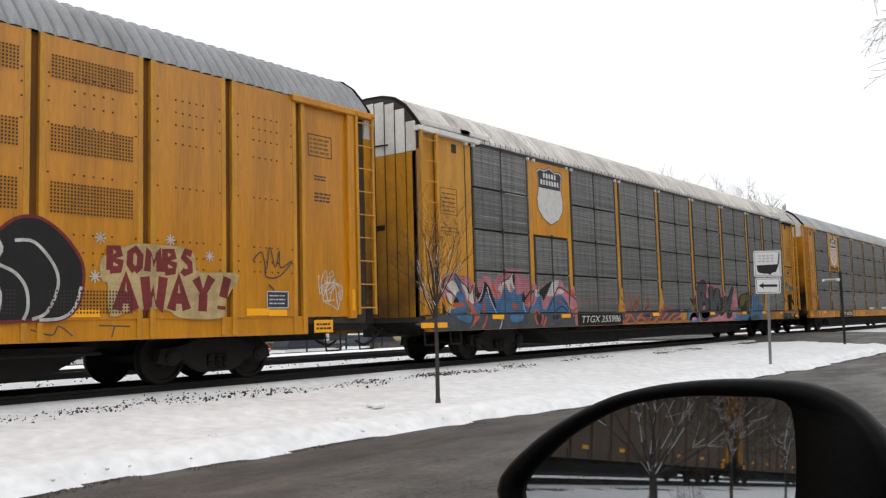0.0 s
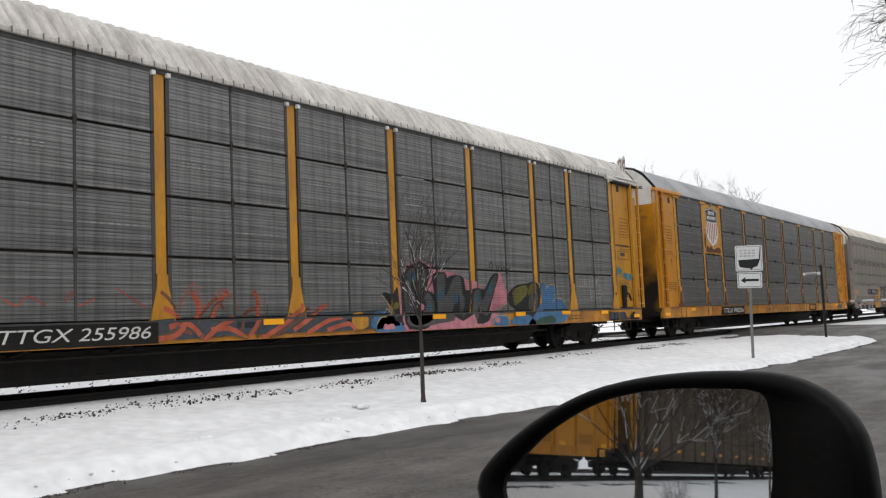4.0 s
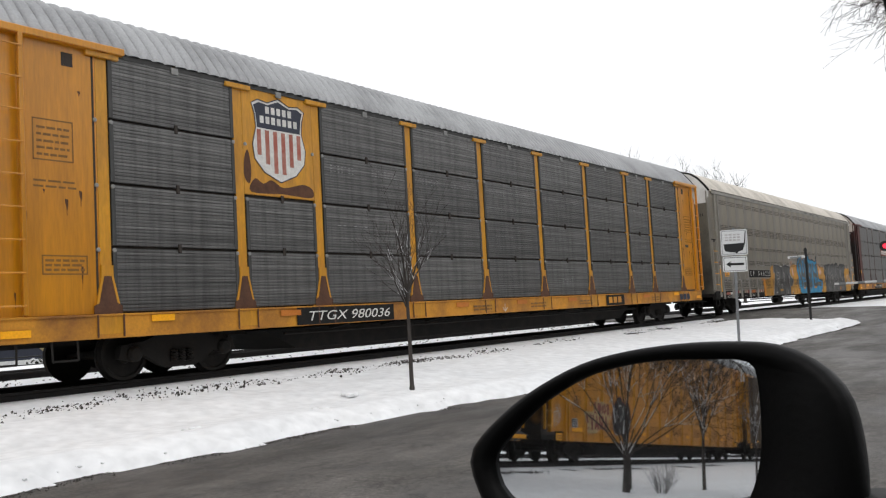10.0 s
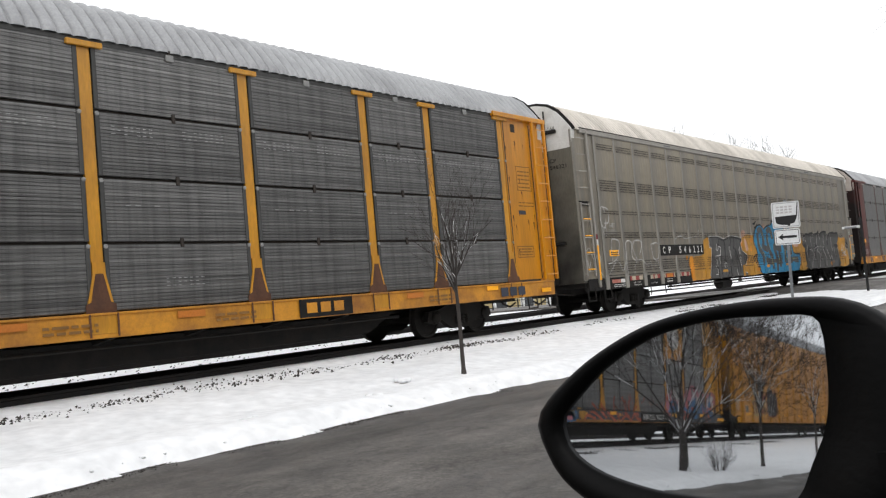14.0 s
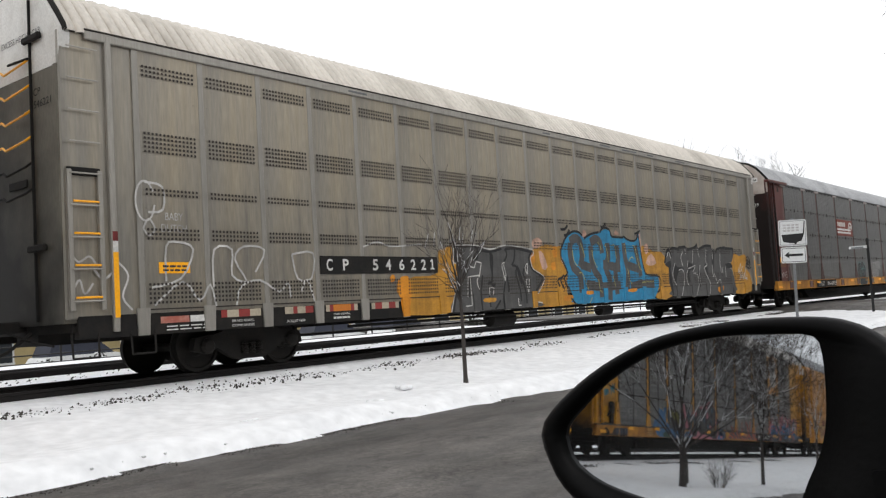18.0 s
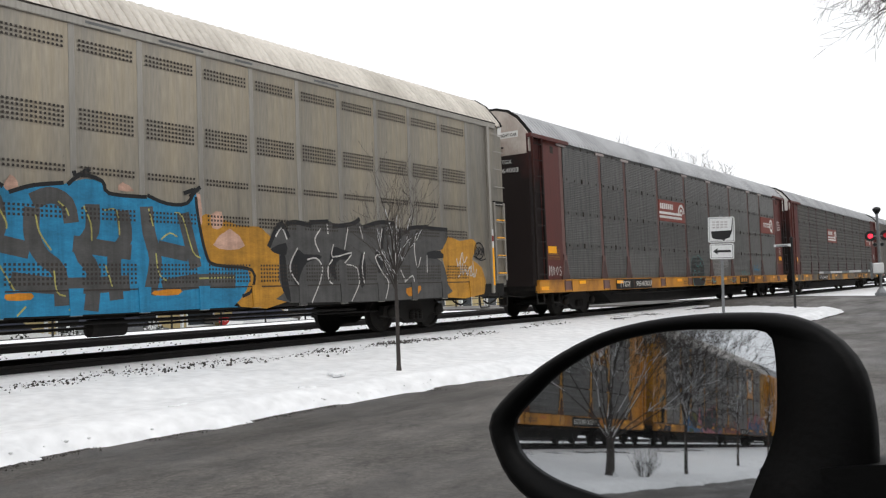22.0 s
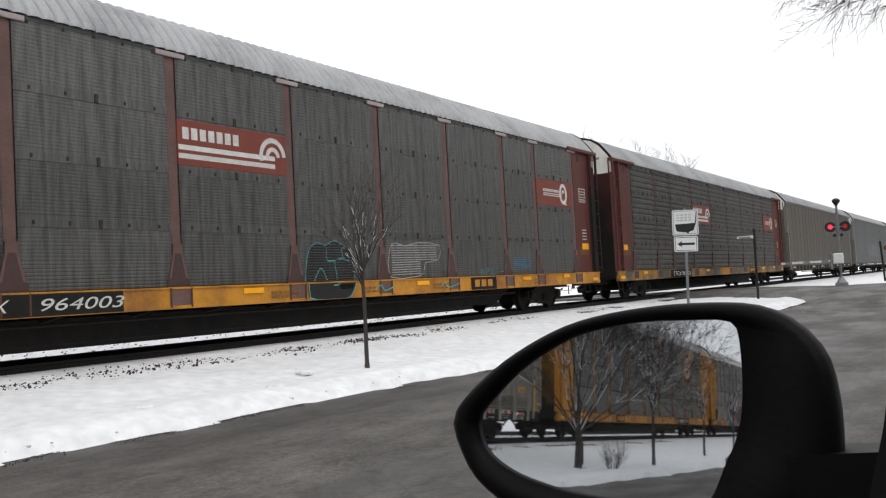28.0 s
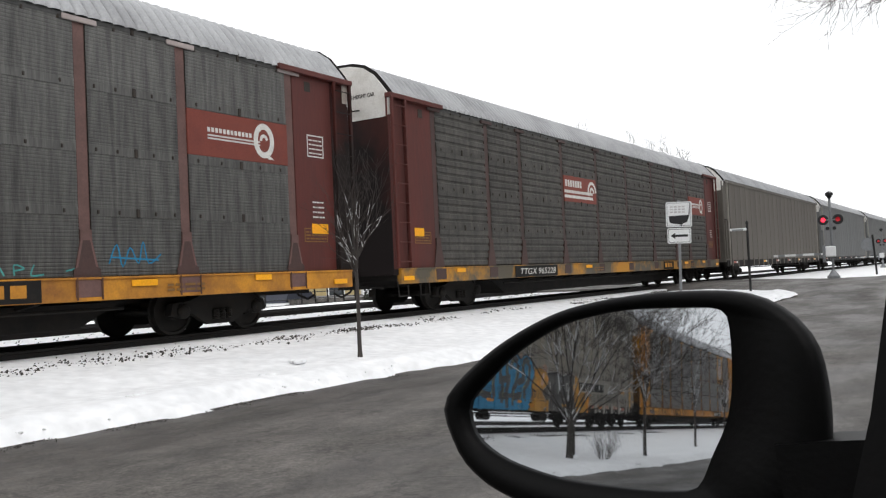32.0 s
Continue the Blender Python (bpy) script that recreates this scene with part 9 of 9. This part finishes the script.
def crossing_signal(at, turn, s=1.0, lit=True):
    sg = thing("crossing_signal", "railway crossing signal with red flashing lamps and bell", "crossing signal", "crossing signals")
    sg.matrix_basis = pose(*at, 0, 0, turn) @ Matrix.Scale(s, 4)
    g = G().tube((0, 0, 0.2), (0, 0, 3.7), 0.055, n=10)
    part("mast", g, M_GALV, sg, "silver mast")
    g = G().prism([(-0.28, -0.28), (0.28, -0.28), (0.28, 0.28), (-0.28, 0.28)], 2, -0.3, 0.06)
    g.lathe([(0.06, 0.24), (0.1, 0.22), (0.3, 0.09), (0.34, 0.08)], (0, 0, 0), 2, 10)
    part("base", g, M_GALV, sg, "bolted steel base")
    part("cross_arm", G().box(-0.42, 0.42, -0.03, 0.03, 2.66, 2.72, 0.01), M_GALV, sg)
    for k, x in enumerate((-0.32, 0.32)):
        g = G().lathe([(-0.02, 0.24), (0.0, 0.245), (0.02, 0.24)], (x, 0, 2.7), 1, 20)
        disc = part("backing_disc", g, M_SIGNBLACK, sg, "round black backing")
        n, g = 12, G()
        for i in range(n + 1):
            a = math.pi * i / n
            for r, y in ((0.125, -0.03), (0.13, -0.26 * math.sin(a) - 0.03), (0.118, -0.26 * math.sin(a) - 0.03), (0.115, -0.03)):
                g.v.append((x + r * math.cos(a), y, 2.7 + r * math.sin(a)))
        for i in range(n):
            for q in range(3):
                g.f.append((i * 4 + q, i * 4 + 4 + q, i * 4 + 5 + q, i * 4 + 1 + q))
        part("hood", g, M_SIGNBLACK, disc)
        part("lamp", G().lathe([(-0.06, 0.03), (-0.055, 0.08), (-0.03, 0.105), (-0.02, 0.105)], (x, 0, 2.7), 1, 14), M_LAMP if lit and k == 0 else M_LAMP_DIM, disc, "red lamp lens")
    for x in (-0.25, 0.25):
        part("rear_lamp", G().lathe([(0.05, 0.08), (0.2, 0.1), (0.24, 0.05)], (x * 0.6, 0, 2.3), 1, 10), M_SIGNBLACK, sg, "small black rear lamp")
    g = G().lathe([(3.7, 0.06), (3.8, 0.12), (3.86, 0.17), (3.95, 0.18), (4.02, 0.10), (4.04, 0.02)], (0, 0, 0), 2, 14)
    part("bell", g, M_SIGNBLACK, sg, "black bell on top")
    part("gate_box", G().box(-0.3, 0.16, -0.2, 0.2, 0.95, 1.45, 0.04), M_SIGN, sg, "white gate machine")
    part("counterweight", G().box(-0.42, -0.3, -0.12, 0.12, 0.7, 1.5, 0.03), M_GALV, sg)
    part("gate_arm", G().box(-2.6, -0.3, -0.03, 0.03, 1.05, 1.15, 0.01), M_SIGN, sg, "white gate arm lowered across the road")
    for k in range(3):
        part("arm_band", G().box(-2.4 + k * 0.8, -2.1 + k * 0.8, -0.034, 0.034, 1.046, 1.154), M_GALV, sg)
    return sg


crossing_signal((-6.6, 44.8, -0.85), 8)
crossing_signal((-8.2, 82.0, -0.85), 8, 0.8, False)
post2 = thing("marker_post", "black leaning marker post with a grey plate", "post", at=(-5.1, 48.0, -0.9))
post2.rotation_euler = (0, radians(-3), 0)
part("post", G().tube((0, 0, -0.2), (0, 0, 2.0), 0.05, n=8), M_BLACKPOST, post2)
oct_ = [(0.34 * math.cos(radians(22.5 + 45 * k)) - 0.25, 1.55 + 0.34 * math.sin(radians(22.5 + 45 * k))) for k in range(8)]
part("plate", G().prism(oct_, 1, 0.04, 0.05), M_GALV, post2, "grey octagonal back of a sign")
for k in range(2):
    mk = thing("reflector_stake", "thin grey roadside stake", "stake", "roadside stakes", at=(-4.6 + k * 0.7, 52.0 + 5 * k, -0.92))
    part("stake", G().box(-0.03, 0.03, -0.01, 0.01, -0.1, 1.3, 0.004), M_GALV, mk)

# ---- cracks and worn patches in the asphalt ----
M_CRACK = material("tar_filled_crack", (0.02, 0.019, 0.018), 0.6, amount=0.3, scale=5, bump=0)
rnd = random.Random(77)
g = G()
for k in range(22):
    x, y = rnd.uniform(-6.6, -1.2), rnd.uniform(7, 30)
    a = rnd.choice((rnd.uniform(-0.3, 0.3), rnd.uniform(1.2, 1.9)))
    for s_ in range(rnd.randint(5, 14)):
        a += rnd.uniform(-0.5, 0.5)
        q = rnd.uniform(0.12, 0.3)
        nx_, ny_ = x + q * math.sin(a), y + q * math.cos(a)
        w = rnd.uniform(0.004, 0.010)
        z0_, z1_ = road_z(y) - 0.02 * abs(x - 0.5) / 8 + 0.004, road_z(ny_) - 0.02 * abs(nx_ - 0.5) / 8 + 0.004
        if nx_ > road_edge(ny_) + 0.4:
            g.face([(x - w * math.cos(a), y + w * math.sin(a), z0_), (nx_ - w * math.cos(a), ny_ + w * math.sin(a), z1_), (nx_ + w * math.cos(a), ny_ - w * math.sin(a), z1_), (x + w * math.cos(a), y - w * math.sin(a), z0_)])
        x, y = nx_, ny_
tagged(part("road_cracks", g, M_CRACK), "dark irregular cracks in the asphalt", "cracks", kind="stuff")

# ---- stones that show through the snow by the rails ----
rnd = random.Random(9)
g = G()


def stone(g, x, y, z, r):
    k = len(g.v)
    for a, b, c in ((1, 0, 0), (-0.5, 0.85, 0.1), (-0.5, -0.85, 0), (0.2, 0.1, 0.95), (-0.1, 0.1, -0.8)):
        g.v.append((x + r * a * rnd.uniform(0.7, 1.3), y + r * b * rnd.uniform(0.7, 1.3), z + r * c * rnd.uniform(0.6, 1.1)))
    g.f += [(k, k + 1, k + 3), (k + 1, k + 2, k + 3), (k + 2, k, k + 3), (k + 1, k, k + 4), (k + 2, k + 1, k + 4), (k, k + 2, k + 4)]


n = 0
while n < 24000:
    y = rnd.uniform(-45, 36)
    kind = rnd.random()
    x = rnd.gauss(-11.28, 0.2) if kind < 0.48 else (rnd.gauss(-14.75, 0.12) if kind < 0.9 else rnd.uniform(-20.5, -14.6))
    if noise.noise((x * 1.1, y * 0.55, 7.7)) < (rnd.uniform(-0.1, 0.5) if kind < 0.48 else -0.25) or -11.0 < x < -6 and kind > 0.48:
        continue
    z = ground_z(x, y)
    stone(g, x, y, z + rnd.uniform(-0.012, 0.010), (0.008 + 0.026 * rnd.random() ** 1.6) * (1 if kind < 0.48 else 1.35))
    n += 1
tagged(part("ballast_stones", g, M_BALLAST), "dark ballast stones showing through the snow", "stones", kind="stuff")
g = G()
for k in range(420):
    y = rnd.uniform(-30, 33)
    e = road_edge(y) - 0.22 * noise.noise((road_edge(y) * 0.9, y * 0.9, 3.1))
    x = e + 0.015 - abs(rnd.gauss(0.0, 0.05))
    r = 0.005 + 0.020 * rnd.random() ** 2.6
    g.lathe([(-r * 0.5, r * 0.5), (0, r), (r * 0.5, r * 0.75), (r * 0.8, r * 0.2)], (x, y, max(ground_z(x, y), road_z(y) - 0.02 * abs(x - 0.5) / 8) + 0.004), 2, 6)
for (x, y) in ((-8.3, 8.55), (-8.4, 6.75), (-8.9, 9.8)):
    for k in range(5):
        r = rnd.uniform(0.04, 0.08)
        g.lathe([(-r * 0.5, r * 0.8), (0, r), (r * 0.25, r * 0.8), (r * 0.4, r * 0.2)], (x + rnd.gauss(0, 0.07), y + rnd.gauss(0, 0.12), ground_z(x, y) + 0.02), 2, 7)
tagged(part("snow_lumps", g, M_SNOW, smooth=True), "loose lumps of snow along the road edge", "snow", kind="stuff")

# wet grit along the edge of the asphalt
g = G()
for k in range(8000):
    y = rnd.uniform(-14, 33)
    x = road_edge(y) + 0.22 * noise.noise((road_edge(y) * 0.9, y * 0.9, 3.1)) * -1 + abs(rnd.gauss(0, 0.09)) + 0.01
    if noise.noise((2.2, y * 1.2, 4.4)) < -0.25:
        continue
    stone(g, x, y, road_z(y) - 0.02 * abs(x - 0.5) / 8 + 0.004, 0.004 + 0.010 * rnd.random() ** 1.5)
tagged(part("road_grit", g, M_BALLAST), "dark wet grit along the snow edge", "grit", kind="stuff")

# ---- beyond the tracks: fence, bushes, parked cars, a low yellow building ----
fence = thing("fence", "low black metal rail fence", "fence", at=(-28.0, 0, -1.0))
for z in (0.28, 0.58):
    part("rail_bar", G().tube((0, -10, z), (0, 62, z), 0.022, n=6), M_BLACKPOST, fence)
pm = G().box(-0.03, 0.03, -0.03, 0.03, -0.1, 0.66, 0.006).mesh("fence_post", M_BLACKPOST)
for k in range(30):
    part("fence_post", pm, None, fence).location = (0, -10 + 2.45 * k, 0)
M_LOT = material("wet_gravel_lot", (0.15, 0.145, 0.13), 0.8, dirt=(0.34, 0.34, 0.335), amount=0.6, scale=0.5, fine=9)
g = G()
for y0, y1 in zip(range(2, 34, 2), range(4, 36, 2)):
    for x0, x1 in ((-29.0, -26.6), (-31.5, -29.0), (-33.5, -31.5), (-36.2, -33.5), (-43.9, -36.2)):
        g.face([Vector(p) for p in ((x0, y0, ground_z(x0, y0) + 0.03), (x1, y0, ground_z(x1, y0) + 0.03), (x1, y1, ground_z(x1, y1) + 0.03), (x0, y1, ground_z(x0, y1) + 0.03))])
tagged(part("pavement", g, M_LOT), "wet gravel lot with thin snow behind the tracks", "pavement", kind="structure")
M_BUSH = material("dark_evergreen", (0.03, 0.035, 0.025), 0.9, amount=0.5, scale=6)


def round_bush(x, y, z, r, seed):
    rnd = random.Random(seed)
    b = thing("bush", "round bush capped with snow", "bush", "bushes behind the tracks", at=(x, y, z))
    g, gs = G(), G()
    for k in range(420):
        v = Vector((rnd.gauss(0, 1), rnd.gauss(0, 1), abs(rnd.gauss(0, 1)))).normalized() * r * rnd.uniform(0.5, 1.05)
        v.z *= 1.75
        q = rnd.uniform(0.03, 0.08) * r * 2
        n = Vector((rnd.gauss(0, 1), rnd.gauss(0, 1), rnd.gauss(0, 1))).normalized()
        u = n.orthogonal().normalized() * q
        w = n.cross(u)
        (gs if v.z > r * 0.6 and rnd.random() < 0.6 else g).face([v + u, v + w, v - u, v - w])
    tagged(part("leaves", g, M_BUSH, b), kind="stuff")
    tagged(part("snow_cap", gs, M_SNOW, b, "white snow on the bush"), kind="stuff")


for k, (a, b, d) in enumerate(((-0.895, 0.446, 38), (-0.870, 0.493, 38), (-0.847, 0.531, 38), (-0.92, 0.39, 37), (-0.80, 0.6, 40), (-0.94, 0.34, 36), (-0.60, 0.8, 42))):
    round_bush(a * d, b * d, ground_z(a * d, b * d) - 0.05, 0.55, k)


def parked(x, y, turn, mat, label, seed):
    c = thing("parked_vehicle", label, "car", "cars behind the tracks")
    c.matrix_basis = pose(x, y, ground_z(x, y), 0, 0, turn)
    prof = [(-2.2, 0.35), (-2.25, 0.75), (-2.1, 0.95), (-1.9, 1.0), (1.1, 1.0), (2.1, 0.85), (2.25, 0.6), (2.2, 0.35)]
    part("body", G().prism(prof, 1, -0.88, 0.88), mat, c)
    cab = [(-2.0, 1.0), (-1.75, 1.55), (-1.5, 1.62), (0.1, 1.62), (0.4, 1.55), (1.1, 1.0)]
    part("cabin", G().prism(cab, 1, -0.78, 0.78), M_NAVY, c, "dark window glass")
    part("roof", G().box(-1.7, 0.25, -0.79, 0.79, 1.60, 1.68, 0.03), M_SNOW, c, "snow on the roof")
    for yx in (-1.35, 1.4):
        for s in (-0.9, 0.9):
            w = part("wheel", G().lathe([(-0.1, 0.33), (0.1, 0.33)], (yx, s, 0.33), 1, 14), M_BLACK, c)


parked(-37.0, 35.5, 80, M_SIGN, "white sport utility car with snow on its roof", 1)
parked(-34.5, 38.5, 95, M_SIGN, "white car with snow on its roof", 2)
parked(-38.5, 27.0, 85, M_GALV, "silver car with snow on its roof", 3)
parked(-38.5, 21.0, 88, M_SIGN, "white van with snow on its roof", 4)
stop = thing("stop_sign", "red octagonal stop sign on a post", "sign", at=(-34.6, 30.2, -1.95))
stop.rotation_euler = (0, 0, radians(48))
part("post", G().tube((0, 0, -0.1), (0, 0, 1.5), 0.03, n=6), M_GALV, stop)
oc = [(0.27 * math.cos(radians(22.5 + 45 * k)), 1.0 + 0.27 * math.sin(radians(22.5 + 45 * k))) for k in range(8)]
sp = part("plate", G().prism(oc, 1, -0.05, -0.04), spray("sign_red", (0.45, 0.03, 0.03)), stop, "red octagon")
me = text_mesh("STOP", 0.19, M_SIGN)
me.transform(Matrix.Translation((-0.2, -0.052, 0.94)) @ Matrix(((1, 0, 0, 0), (0, 0, -1, 0), (0, 1, 0, 0), (0, 0, 0, 1))))
part("lettering", me, M_SIGN, sp)

M_TANWALL = material("pale_yellow_siding", (0.50, 0.40, 0.20), 0.7, amount=0.3, scale=1)
M_GLASS = material("dark_window_glass", (0.03, 0.035, 0.04), 0.15, amount=0.1, bump=0)
M_SHINGLE = material("snowy_shingle_roof", (0.5, 0.5, 0.51), 0.8, dirt=(0.2, 0.19, 0.19), amount=0.6, scale=1)
shop = thing("building", "long low yellow building with white posts and dark windows", "building", at=(-44, 0, -2.1))
part("wall", G().box(-8, 0, 12, 78, -0.2, 3.2), M_TANWALL, shop)
part("roof", G().prism([(-9, 3.2), (1.4, 3.2), (1.4, 3.35), (-4, 4.6), (-9, 3.35)], 1, 11, 79), M_SHINGLE, shop)
for k in range(15):
    y = 14 + k * 4.3
    win = part("window", G().box(-0.02, 0.05, y, y + 2.0, 0.7, 2.4), M_GLASS, shop)
    part("window_frame", G().box(0.0, 0.09, y - 0.08, y, 0.62, 2.48).box(0.0, 0.09, y + 2.0, y + 2.08, 0.62, 2.48).box(0, 0.09, y, y + 2, 2.4, 2.48), M_SIGN, win)
    part("sill", G().box(0.0, 0.12, y - 0.1, y + 2.1, 0.6, 0.7), M_SIGN, win)
    part("porch_post", G().box(1.1, 1.25, y + 2.9, y + 3.05, -0.1, 3.2), M_SIGN, shop)


def motions():
    """The train rolls towards the viewer and slows a little; its wheels turn with it."""
    for car, y in TRAIN_CARS:
        walk(car, [(t, pose(TRACK_X, y - s, RAIL_Z)) for t, s in TRAIN])
    ts, ss = [t for t, s in TRAIN], [s for t, s in TRAIN]
    steps = [i * 0.14 for i in range(229)] + [32.0]
    turned = [math.degrees(float(np.interp(t, ts, ss)) / 0.42) for t in steps]
    for wheelset, y in ROLLING:
        if wheelset.parent.parent in (car_a, car_b, car_c, car_d, car_e):
            walk(wheelset, [(t, pose(0, y, 0.42, a, 0, 0)) for t, a in zip(steps, turned)])


motions()
